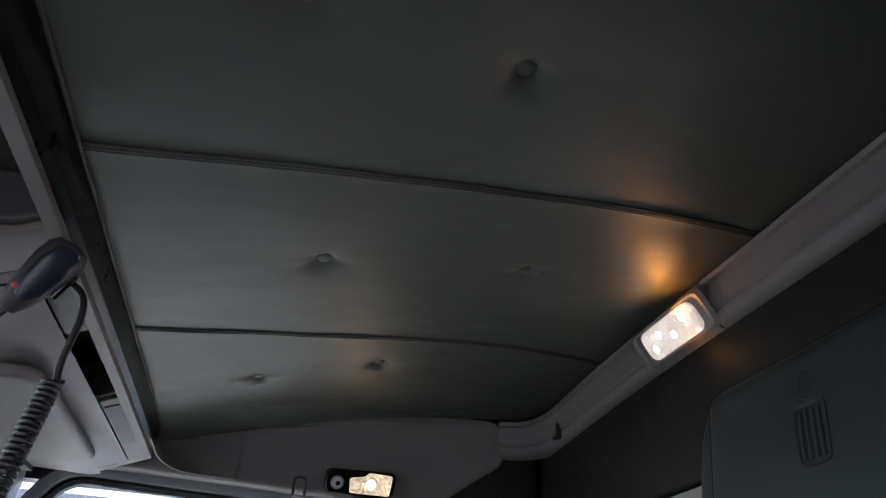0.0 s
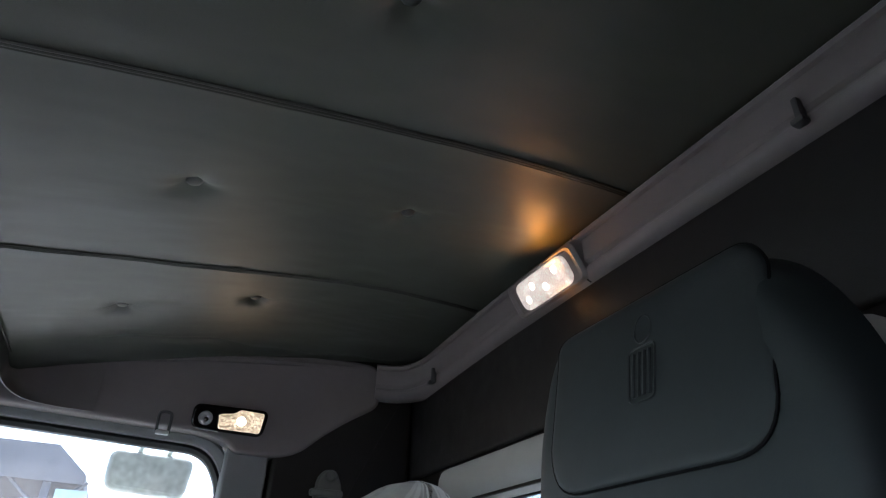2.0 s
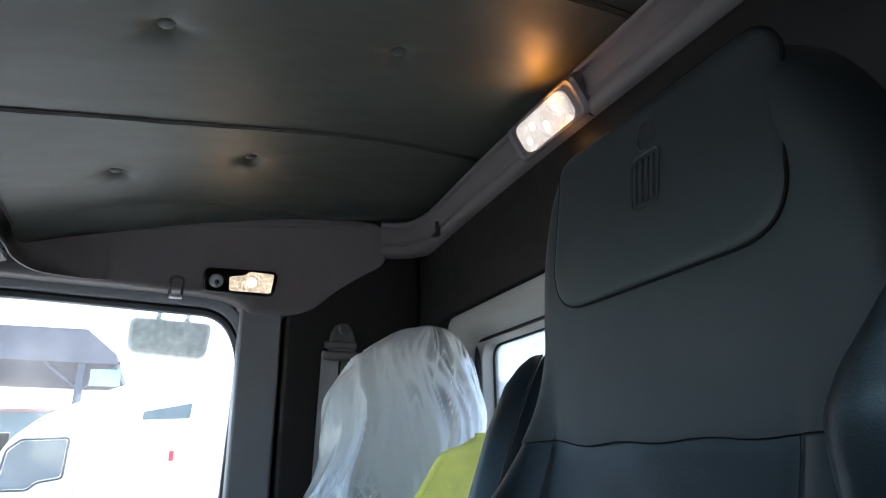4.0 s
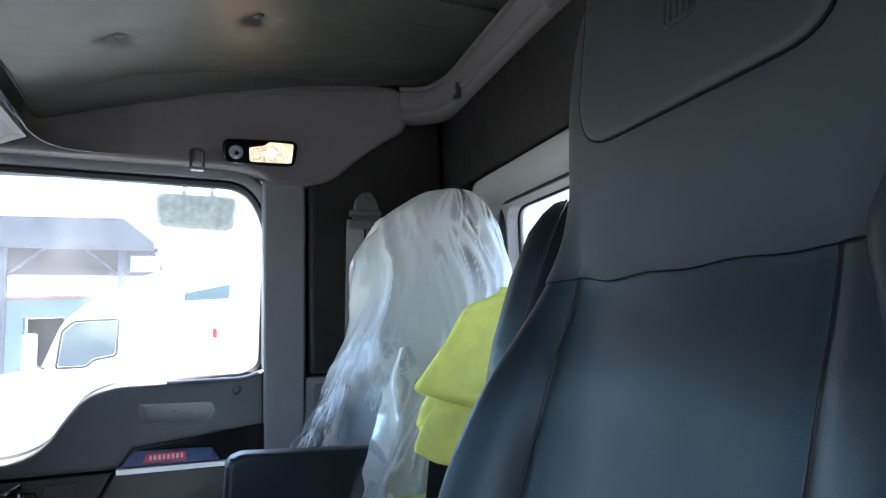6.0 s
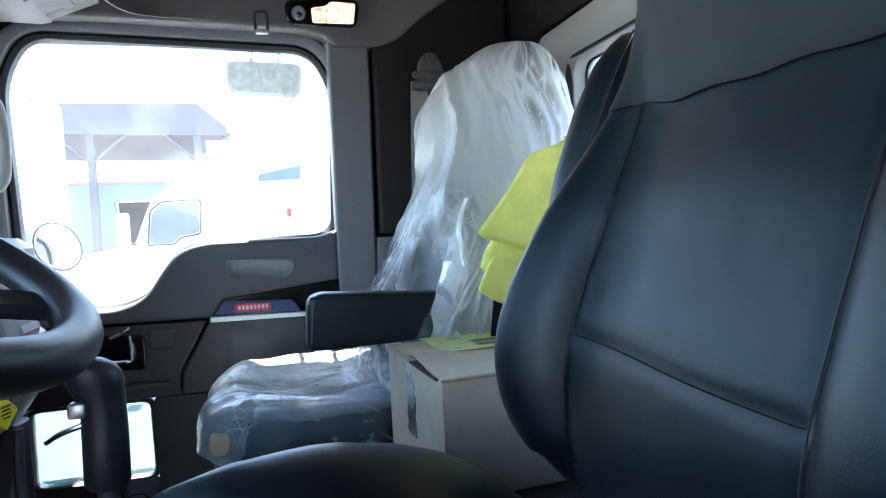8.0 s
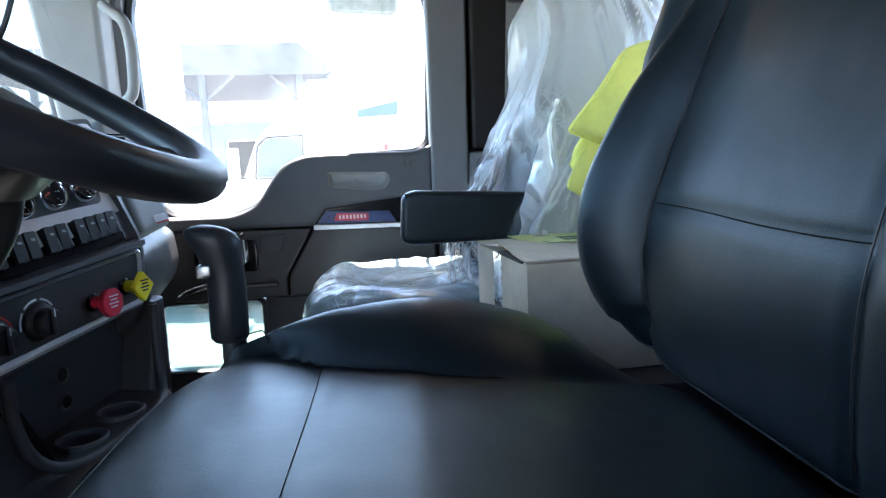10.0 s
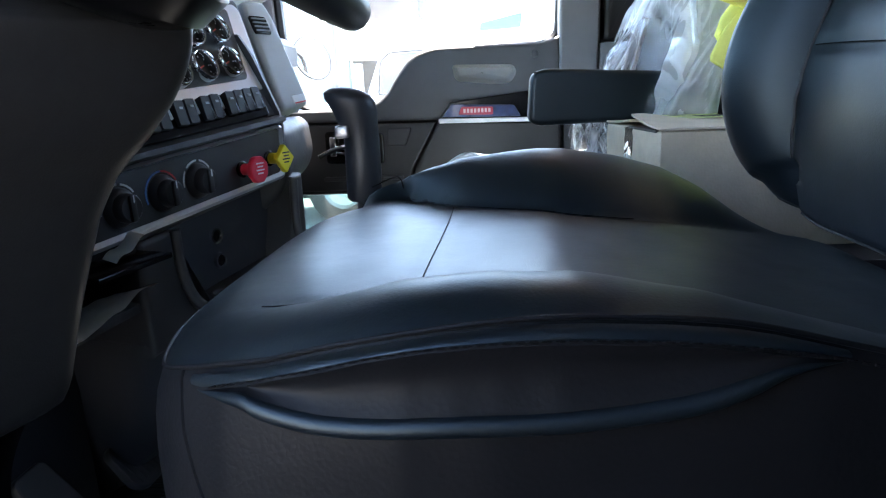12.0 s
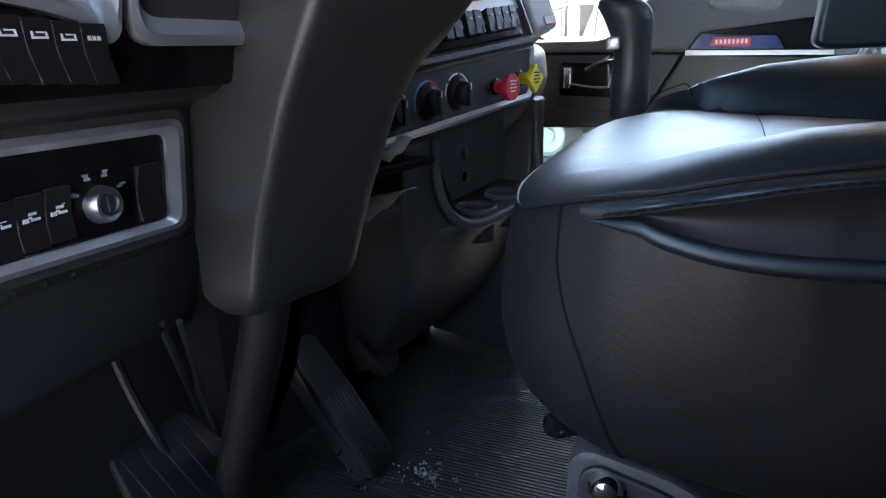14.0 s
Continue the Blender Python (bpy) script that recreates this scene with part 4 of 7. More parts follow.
EDGE = [(*outline(2 * math.pi * k / NT, 0.988), edge_z(*outline(2 * math.pi * k / NT, 0.988))) for k in range(NT)]
skirt = []
for s, f in [(0.984, 0.0), (0.993, 0.03), (1.003, 0.10), (1.011, 0.20), (1.015, 0.32), (1.017, 0.42), (1.017, 0.54), (1.006, 0.68), (0.985, 0.80), (0.95, 0.90), (0.90, 0.97), (0.80, 1.0)]:
    ring = []
    for k in range(NT):
        th = 2 * math.pi * k / NT
        x, y = outline(th, s)
        z = EDGE[k][2] + (0.520 - EDGE[k][2]) * f
        w = (0.0022 * noise.noise((x * 14, y * 14, z * 9)) + 0.0016 * noise.noise((x * 75, y * 75, z * 10)) * sstep(0.62, 0.30, f)) * (1 if 0.05 < f < 0.95 else 0)
        ring.append((x + w * math.cos(th), y + w * math.sin(th), z))
    skirt.append(ring)
part("cushion_side", loft(skirt, False), LEATHER_SIDE, seat, "creased charcoal leather side")
part("edge_piping", tube([(x, y, z + 0.0005) for x, y, z in EDGE], 0.0013, 8, True), LEATHER_SIDE, seat)
# Vertical seam on the near front corner, cross seam, bolster seams.
seam_pts = []
for ring in skirt[:-1]:
    xt = interp(ring[60][2], [(0.50, -0.040), (0.559, -0.056), (0.605, -0.070), (0.634, -0.081), (0.662, -0.086)])
    for p, q in zip(ring, ring[1:]):
        if p[1] < 0.3 and (p[0] - xt) * (q[0] - xt) <= 0 and p[0] != q[0]:
            f = (xt - p[0]) / (q[0] - p[0])
            seam_pts.append(tuple(u + (v - u) * f for u, v in zip(p, q)))
            break
part("side_seam", tube(smooth_path(seam_pts, 4), 0.0010, 5), THREAD, seat)
part("cross_seam", tube([(cross_x(y), y, cushion_top(cross_x(y), y) + 0.0005) for y in lin(0.327, 0.650, 40)], 0.0004, 5), THREAD, seat)
part("bolster_seam", tube([(x, interp(x, FAR_SEAM), cushion_top(x, interp(x, FAR_SEAM)) + 0.0006) for x in lin(-0.085, 0.20, 60)], 0.0008, 5), THREAD, seat)
part("bolster_seam", tube([(x, 0.327 - 0.012 * sstep(0.05, 0.3, x), cushion_top(x, 0.327 - 0.012 * sstep(0.05, 0.3, x)) + 0.0012 + 0.0034 * sstep(-0.05, 0.0, x)) for x in lin(-0.075, 0.06, 60)], 0.0005, 5), THREAD, seat)
# Map pocket in the cushion's near side: a stitched band, a slack panel and a rolled lower lip.
STITCH = [(-0.068, 0.6685), (-0.036, 0.678), (-0.011, 0.684), (0.013, 0.690), (0.036, 0.694), (0.058, 0.696), (0.079, 0.6972), (0.10, 0.6975), (0.121, 0.697), (0.141, 0.696), (0.161, 0.694), (0.195, 0.689), (0.235, 0.680)]
LIP = [(-0.068, 0.672), (-0.049, 0.669), (-0.037, 0.6645), (-0.013, 0.660), (0.012, 0.659), (0.035, 0.660), (0.058, 0.661), (0.081, 0.662), (0.102, 0.664), (0.123, 0.667), (0.143, 0.671), (0.163, 0.678), (0.178, 0.684), (0.20, 0.687)]
STITCH_S = [(p.x, p.z) for p in smooth_path([(a, 0, b) for a, b in STITCH], 5)]
LIP_S = [(p.x, p.z) for p in smooth_path([(a, 0, b) for a, b in LIP], 5)]
xs_p = lin(-0.074, 0.20, 90)


def near_y(x):
    """How far the cushion's near side stands from its straight middle part."""
    return CB * 1.016 * (1 - (1 - min(1, abs((x - CX) / (CA * 1.016)) ** 4.2)) ** (1 / 4.2))


def pocket_row(x):
    """The pocket's section at x: stitched band, slack panel, rolled lip."""
    z0, z1 = interp(x, SEAM_S) - 0.001, interp(x, STITCH_S)
    e = sstep(-0.078, -0.035, x) * sstep(0.205, 0.15, x)
    z2 = min(interp(x, LIP_S), z1 - 0.001 - 0.008 * e)
    base = 0.2105 + near_y(x)
    bow = 0.0008 * noise.noise((x * 60, 3, 0))
    k = 0.35 + 0.65 * e
    band = [(x, base + 0.001, z0), (x, base - 0.0022 * k, z0 - 0.0002), (x, base - 0.0040 * k + bow, z0 * 0.75 + z1 * 0.25), (x, base - 0.0053 * k + bow, (z0 + z1) / 2), (x, base - 0.0058 * k, z0 * 0.25 + z1 * 0.75), (x, base - 0.0050 * k, z1)]
    top = z2 + 0.0046 * e
    panel = [(x, base - 0.0040 * k, z1)] + [(x, base - (0.0052 - 0.0040 * math.sin(math.pi * f)) * k + bow, z1 - 0.0016 + (top - z1 + 0.0016) * f) for f in lin(0.0, 1, 9)]
    lip = [(x, base - 0.0052 * k, top)] + [(x, base - 0.0050 * k - 0.0046 * e * math.sin(a), z2 + 0.0046 * e * math.cos(a)) for a in lin(0.25, math.pi, 9)] + [(x, base + 0.003, z2 - 0.0060 * e - 0.0005)]
    return band, panel, lip


rows_p = [pocket_row(x) for x in xs_p]
part("pocket_band", loft([r[0] for r in rows_p], False, closed=False), LEATHER, seat, "stitched leather band over the pocket")
# Duller leather on the panel paints the shade between band and lip.
part("pocket_panel", loft([r[1] for r in rows_p], False, closed=False), LEATHER_SIDE, seat, "slack pocket panel, its shade painted by duller leather")
part("pocket_lip", loft([r[2] for r in rows_p], False, closed=False), LEATHER, seat, "rolled lower pocket lip")
st = bmesh.new()
for i in range(56):
    x = -0.062 + 0.29 * i / 56
    p, q = Vector((x, 0.2058 + near_y(x), interp(x, STITCH_S))), Vector((x + 0.0034, 0.2058 + near_y(x), interp(x + 0.0034, STITCH_S)))
    tube([p, p.lerp(q, 0.5) + Vector((0, -0.0005, 0)), q], 0.0007, 5, bm=st)
part("stitching", st, THREAD, seat, smooth=False)

# Backrest: lofted over height; the front is hollow between two bolsters.
XC = [(0.60, 0.392), (0.70, 0.385), (0.825, 0.402), (0.95, 0.440), (1.07, 0.484), (1.21, 0.492), (1.30, 0.500), (1.40, 0.520)]
HALF = [(0.60, 0.205), (0.66, 0.235), (0.80, 0.246), (0.95, 0.240), (1.05, 0.226), (1.12, 0.214), (1.22, 0.208), (1.32, 0.201), (1.37, 0.194), (1.40, 0.180)]
BOL = [(0.62, 0.0), (0.68, 0.034), (0.75, 0.066), (0.83, 0.080), (0.92, 0.070), (1.02, 0.040), (1.10, 0.014), (1.17, 0.0)]
SEAMY = [(0.62, 0.160), (0.80, 0.162), (1.0, 0.162), (1.08, 0.160), (1.2, 0.17)]
BY = 0.505
HALF_NEAR = [(0.60, 0.205), (0.66, 0.235), (0.80, 0.246), (0.95, 0.240), (1.05, 0.238), (1.12, 0.243), (1.22, 0.242), (1.28, 0.226), (1.33, 0.204), (1.37, 0.176), (1.40, 0.142)]


def smooth_table(t):
    return [(p.x, p.z) for p in smooth_path([(a, 0, b) for a, b in t], 6)]


XC_S, HALF_S, BOL_S, HALF_NS = smooth_table(XC), smooth_table(HALF), smooth_table(BOL), smooth_table(HALF_NEAR)


def half(z, side):
    return interp(z, HALF_S if side >= 0 else HALF_NS)


def bolster_foot(y):
    """Where the far bolster ends above the lower edge of the backrest."""
    return 0.712 - 0.040 * sstep(0.655, 0.735, y)


def back_front(y, z):
    """The front surface of the backrest."""
    h, b, sy = half(z, y - BY), interp(z, BOL_S), interp(z, SEAMY)
    d = abs(y - BY)
    if y < BY:
        b, sy = b * 0.22, sy - 0.016
    x = interp(z, XC_S)
    if d > sy:
        t = min(1.0, (d - sy) / max(0.01, h - sy))
        x -= b * (math.sin(math.pi * min(1, t * 0.62 + 0.02)) ** 0.8)
    else:
        x -= 0.010 * b / 0.08 * (d / sy) ** 4
    x += 0.004 * math.exp(-(((d - sy) / 0.006) ** 2)) * (1 if z < 1.09 else 0)
    edge = min(1.0, max(0.0, (d - h + 0.05) / 0.05))
    x += 0.05 * edge**3
    x -= 0.012 * math.exp(-(((z - 0.78) / 0.09) ** 2)) * (1 - (d / 0.3) ** 2)
    x += 0.003 * math.exp(-(((z - seam_z(y)) / 0.007) ** 2)) * (1 if d < sy else 0)
    if y > BY and d > sy - 0.01:
        x += 0.007 * sstep(0.0, 0.007, bolster_foot(y) - z)
    x += 0.048 * max(0.0, (0.654 - z) / 0.024) ** 2
    x += 0.0016 * noise.noise((y * 9, z * 9, 5)) + 0.0006 * noise.noise((y * 30, z * 30, 7))
    return x


def seam_z(y):
    """The arched seam across the small of the back."""
    return 0.824 - 0.010 * sstep(0.667, 0.40, y)


def back_ring(z, grow_by=0.0):
    pts = []
    for t in lin(-1, 1, 61):
        y = BY + half(z, t) * math.copysign(abs(t) ** 0.9, t)
        pts.append((back_front(y, z) - grow_by, y, z + foot_lift(y, z)))
    xb = interp(z, XC_S) + 0.115 - 0.05 * sstep(1.25, 1.40, z)
    for t in lin(1, -1, 15)[1:-1]:
        y = BY + half(z, t) * t
        pts.append((xb - 0.045 * abs(t) ** 4, y, z + foot_lift(y, z)))
    return pts


def foot_lift(y, z):
    """The lower edge of the backrest rises towards the far side."""
    return 0.020 * sstep(0.60, 0.73, y) * sstep(0.72, 0.63, z)


def hs_z(y):
    """Where the slate leather of the headrest begins."""
    return 1.068 - 0.005 * sstep(0.667, 0.60, y) + 0.0015 * math.sin(y * 60)


part("backrest", loft([back_ring(z) for z in lin(0.630, 0.66, 10) + lin(0.665, 1.075, 72)]), LEATHER, seat, "black leather backrest with wing bolsters")


def head_ring(k, n):
    pts = []
    z_top = 1.400
    f = k / n
    for t in lin(-1, 1, 51):
        z = 1.060 + (z_top - 1.060) * (1 - (1 - f) ** 1.6)
        y = BY + half(z, t) * math.copysign(abs(t) ** 0.85, t)
        if f < 0.12:
            w = 1 - f / 0.12
            z = z * (1 - w) + (hs_z(y) - 0.004) * w
        pts.append((back_front(y, z) - 0.0030 + 0.022 * sstep(0.86, 1.0, f) ** 2, y, z + 0.012 * (1 - t * t) * sstep(0.85, 1, f)))
    z = sum(p[2] for p in pts) / len(pts)
    for t in lin(1, -1, 15)[1:-1]:
        pts.append((interp(z, XC_S) + 0.118 - 0.045 * abs(t) ** 4, BY + half(z, t) * t, z))
    return pts


part("headrest", loft([head_ring(k, 44) for k in range(45)]), LEATHER_GREY, seat, "slate-grey leather head section")
# Black line on the seam, painting the overlap's shadow too.
part("headrest_seam_shadow", tube([Vector(p) + Vector((-0.0002, 0, -0.0006)) for p in head_ring(0, 44)[7:46]], 0.0006, 6), THREAD, seat)
sh_rings = []
for z in lin(0.86, 1.178, 40):
    yi = interp(z, [(0.86, 0.285), (0.95, 0.300), (1.045, 0.345), (1.068, 0.351), (1.10, 0.336), (1.14, 0.300), (1.178, 0.262)])
    yo = interp(z, [(0.86, 0.275), (1.045, 0.268), (1.12, 0.256), (1.178, 0.252)])
    xf = back_front(max(yi, 0.31), min(z, 1.2)) - 0.005 - 0.010 * sstep(1.178, 1.08, z)
    ring = []
    for t in lin(0, 2 * math.pi, 33)[:-1]:
        c, sn = math.cos(t), math.sin(t)
        r = (abs(c) ** 2.6 + abs(sn) ** 2.6) ** (-1 / 2.6)
        ring.append((xf + 0.055 + 0.055 * c * r, (yi + yo) / 2 + (yi - yo) / 2 * sn * r, z))
    sh_rings.append(ring)
part("shoulder", loft(sh_rings), LEATHER, seat, "black leather shoulder wing")
# Padded flap over the upper headrest, with an embossed badge.
FL = rounded([(0.340, 1.398), (0.337, 1.203), (0.652, 1.203), (0.650, 1.398)], [0.03, 0.055, 0.055, 0.03], 8)


def flap_pt(a, b, d):
    return (back_front(a, min(b, 1.36)) - 0.0022 - 0.42 * d + 0.022 * sstep(1.375, 1.42, b) ** 2, a, b)


c0 = (0.494, 1.30)
flap_rings = []
for s, d in [(1.0, 0.001), (1.0, 0.006), (0.985, 0.010), (0.95, 0.0125), (0.88, 0.0135), (0.75, 0.014), (0.5, 0.0145), (0.25, 0.0145), (0.02, 0.0145)]:
    flap_rings.append([flap_pt(c0[0] + (a - c0[0]) * s, c0[1] + (b - c0[1]) * s, d) for a, b in FL])
part("head_flap", loft(flap_rings), LEATHER_GREY, seat, "padded grey headrest flap with an embossed badge")
# Black tube paints the dark crease round the flap.
part("flap_crease_line", tube([flap_pt(a, b, 0.004) for a, b in FL], 0.0019, 6, True), THREAD, seat)
badge = bmesh.new()
for yy in (0.4765, 0.4845, 0.4925, 0.5005):
    tube([flap_pt(yy, z, 0.0150) for z in lin(1.282, 1.330, 8)], 0.0022, 6, bm=badge)
tube([flap_pt(a, b, 0.0148) for a, b in rounded([(0.470, 1.277), (0.507, 1.277), (0.509, 1.336), (0.468, 1.336)], 0.008)], 0.0015, 5, True, badge)
tube([flap_pt(0.488 + 0.013 * math.cos(t), 1.356 + 0.016 * math.sin(t), 0.0145) for t in lin(0, 2 * math.pi, 17)[:-1]], 0.0014, 5, True, badge)
part("embossed_badge", badge, LEATHER_GREY, seat, "embossed striped badge")
# Piping along the bolsters, and the lower seam.


def bol_y(z, sgn):
    return interp(z, SEAMY) - (0.016 if sgn < 0 else 0)


for sgn in (1, -1):
    part("bolster_piping", tube([(back_front(BY + sgn * bol_y(z, sgn), z) - 0.003, BY + sgn * bol_y(z, sgn), z) for z in lin(0.712 if sgn > 0 else 0.66, 1.058, 50)], 0.0016 if sgn > 0 else 0.0009, 5), PIPING, seat)
# Piping at the foot, in paler leather to paint its lit rim.
part("lit_foot_piping", tube([(back_front(y, 0.648) - 0.0005, y, 0.648 + foot_lift(y, 0.648)) for y in lin(0.30, 0.735, 50)], 0.0016, 6), LEATHER_GREY, seat)
part("back_seam", tube([(back_front(y, seam_z(y)) - 0.0024, y, seam_z(y)) for y in lin(0.362, 0.662, 50)], 0.0006, 5), THREAD, seat)
# Folded-up armrest beside the backrest.
arm_rings = []
for z, w, x in ((0.90, 0.02, 0.452), (0.93, 0.034, 0.46), (1.0, 0.038, 0.482), (1.08, 0.036, 0.510), (1.14, 0.028, 0.532), (1.165, 0.019, 0.543), (1.178, 0.010, 0.549), (1.181, 0.003, 0.550)):
    arm_rings.append([(x + w * c * (1.15 if c < 0 else 1.0), 0.795 + 0.036 * min(1, w / 0.03) * s, z) for c, s in [(math.cos(t), math.sin(t)) for t in lin(0, 2 * math.pi, 25)[:-1]]])
part("folded_armrest", loft(arm_rings), LEATHER, seat, "folded-up black leather armrest")
part("armrest_piping", tube(smooth_path([(0.438, 0.763, 0.93), (0.456, 0.760, 1.0), (0.486, 0.760, 1.08), (0.516, 0.764, 1.14), (0.543, 0.775, 1.178)], 6), 0.002, 5), PIPING, seat)
# Base, riser and adjusters.
part("seat_pan", box((-0.04, 0.29, 0.43), (0.37, 0.67, 0.530), 0.015), DARK, seat)
part("riser", box((0.0, 0.30, 0.10), (0.36, 0.66, 0.432), 0.03), RUBBER, seat, "black suspension bellows")
part("floor_plate", box((-0.02, 0.27, 0.05), (0.40, 0.69, 0.10), 0.008), DARK, seat)
for y0 in (0.268, 0.66):
    part("slide_rail", box((-0.05, y0, 0.462), (0.34, y0 + 0.025, 0.484), 0.004), DARK, seat)
adj = part("adjuster_bracket", prism(rounded([(-0.082, 0.440), (-0.079, 0.518), (-0.068, 0.525), (-0.020, 0.515), (0.012, 0.498), (0.10, 0.490), (0.10, 0.44)], 0.012), xz, 0.254, 0.285, 0.004, 2), DASH, seat, "grey adjuster bracket")
part("bracket_face", prism(rounded([(-0.075, 0.444), (-0.072, 0.511), (-0.063, 0.518), (-0.023, 0.508), (0.009, 0.491), (0.09, 0.483), (0.09, 0.444)], 0.010), xz, 0.2505, 0.256, 0.002, 2), RUBBER, adj)
part("adjuster_knob", lathe([(0.0, 0.011), (0.0070, 0.0105), (0.0086, 0.008), (0.0098, 0.0), (0.0108, 0.0), (0.0108, -0.003)], frame_to((-0.056, 0.2500, 0.505), (0, -1, 0.25)), 24), CHROME, adj, "chrome knob")
part("adjuster_button", box((-0.040, 0.246, 0.478), (-0.015, 0.252, 0.502), 0.003), GLOSSBLACK, adj)
part("adjuster_button", box((-0.008, 0.246, 0.466), (0.02, 0.252, 0.486), 0.003), GLOSSBLACK, adj)
part("height_lever", lathe([(0.0, 0.006), (0.006, 0.005), (0.0085, 0.0), (0.0075, -0.008), (0.004, -0.03)], frame_to((-0.090, 0.268, 0.528), (-0.6, -0.6, 0.2)), 14), GLOSSBLACK, seat)

# ---- passenger seat, under its clear delivery film ----
pseat = thing("passenger_seat", "black passenger seat still under clear plastic film", "seat")
PX, PY = 0.16, 1.46
p_rings = []
for s, z in [(0.02, 0.562), (0.3, 0.570), (0.6, 0.590), (0.8, 0.602), (0.92, 0.600), (0.98, 0.585), (1.0, 0.56), (1.0, 0.50), (0.97, 0.46), (0.9, 0.45)]:
    ring = []
    for t in lin(0, 2 * math.pi, 73)[:-1]:
        c, sn = math.cos(t), math.sin(t)
        r = (abs(c) ** 3.2 + abs(sn) ** 3.2) ** (-1 / 3.2)
        ring.append((PX + 0.215 * s * c * r, PY + 0.25 * s * sn * r, z))
    p_rings.append(ring)
part("cushion", loft(p_rings), LEATHER, pseat)
part("foam_edge", box((-0.045, 1.24, 0.545), (0.0, 1.66, 0.585), 0.012, 3), FOAM, pseat, "pale foam edge")


def pback(z, k):
    """A ring round the passenger backrest, k times its size."""
    xcn = interp(z, [(0.58, 0.43), (0.80, 0.47), (1.0, 0.52), (1.2, 0.575), (1.33, 0.61)])
    hy = interp(z, [(0.58, 0.24), (0.95, 0.245), (1.05, 0.20), (1.15, 0.145), (1.25, 0.13), (1.30, 0.105), (1.325, 0.05)])
    hx = interp(z, [(0.58, 0.075), (1.0, 0.07), (1.2, 0.06), (1.3, 0.045), (1.325, 0.02)])
    out = []
    for t in lin(0, 2 * math.pi, 49)[:-1]:
        c, sn = math.cos(t), math.sin(t)
        r = (abs(c) ** 2.8 + abs(sn) ** 2.8) ** (-1 / 2.8)
        out.append((xcn + hx * k * c * r, PY - 0.02 + hy * k * sn * r, z))
    return out


part("backrest", loft([pback(z, 1.0) for z in lin(0.58, 1.325, 40)]), LEATHER, pseat)
part("riser", box((0.0, 1.28, 0.05), (0.34, 1.64, 0.452), 0.03), DARK, pseat)
armr = part("armrest", prism(rounded([(0.134, 0.734), (0.139, 0.818), (0.160, 0.829), (0.46, 0.812), (0.47, 0.730), (0.152, 0.724)], [0.012, 0.018, 0.012, 0.02, 0.02, 0.012]), xz, 1.205, 1.262, 0.010, 4), LEATHER, pseat, "black padded armrest folded down")
part("armrest_seam", tube([(x, 1.209, 0.822 - (x - 0.15) * 0.05) for x in lin(0.145, 0.45, 12)], 0.002, 5), PIPING, armr)


# The bag over the backrest: a loose sleeve that flares towards the cushion.
bag_rings, bag_fold, bag_clear = [], [], []
BAG_X = smooth_table([(0.60, 0.42), (0.70, 0.425), (0.80, 0.46), (1.0, 0.535), (1.2, 0.585), (1.350, 0.645)])
BAG_L = smooth_table([(0.60, 0.17), (0.72, 0.168), (0.80, 0.158), (0.90, 0.140), (1.0, 0.135), (1.08, 0.136), (1.18, 0.153), (1.25, 0.140), (1.285, 0.128), (1.31, 0.095), (1.335, 0.060), (1.350, 0.012)])
BAG_R = smooth_table([(0.60, 0.13), (0.72, 0.125), (0.85, 0.130), (1.0, 0.160), (1.12, 0.185), (1.20, 0.170), (1.27, 0.132), (1.32, 0.080), (1.340, 0.050), (1.350, 0.012)])
BAG_Y = smooth_table([(0.60, 0.245), (0.75, 0.26), (0.95, 0.255), (1.05, 0.22), (1.15, 0.185), (1.25, 0.150), (1.30, 0.115), (1.335, 0.07), (1.350, 0.015)])


def crease(a, b, seed, width):
    """1 on the lines of a creased field, falling to 0 beside them."""
    return max(0.0, 1 - abs(noise.noise((a, b, seed))) / width)


def film_creases(a, b, seed):
    """Long folds, shorter slanting ones and fine crumples of thin film: how far each lifts the film, and how milky it is there."""
    wa = a + 0.16 * noise.noise((a * 3, b * 4, seed + 2))
    wb = b + 0.10 * noise.noise((a * 4, b * 3, seed + 5))
    c1 = crease(wa * 8, wb * 1.1, seed, 0.34)
    c2 = crease(wa * 17 + wb * 3, wb * 2.6 - wa * 2, seed + 9, 0.32)
    c3 = crease(wa * 34 - wb * 6, wb * 6, seed + 17, 0.34)
    patch = 0.55 + 0.9 * noise.noise((a * 5, b * 4, seed + 30))
    lift = 0.014 * c1 + 0.007 * c2 + 0.003 * c3
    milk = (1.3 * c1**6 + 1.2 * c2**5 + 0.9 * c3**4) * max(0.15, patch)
    return lift, milk


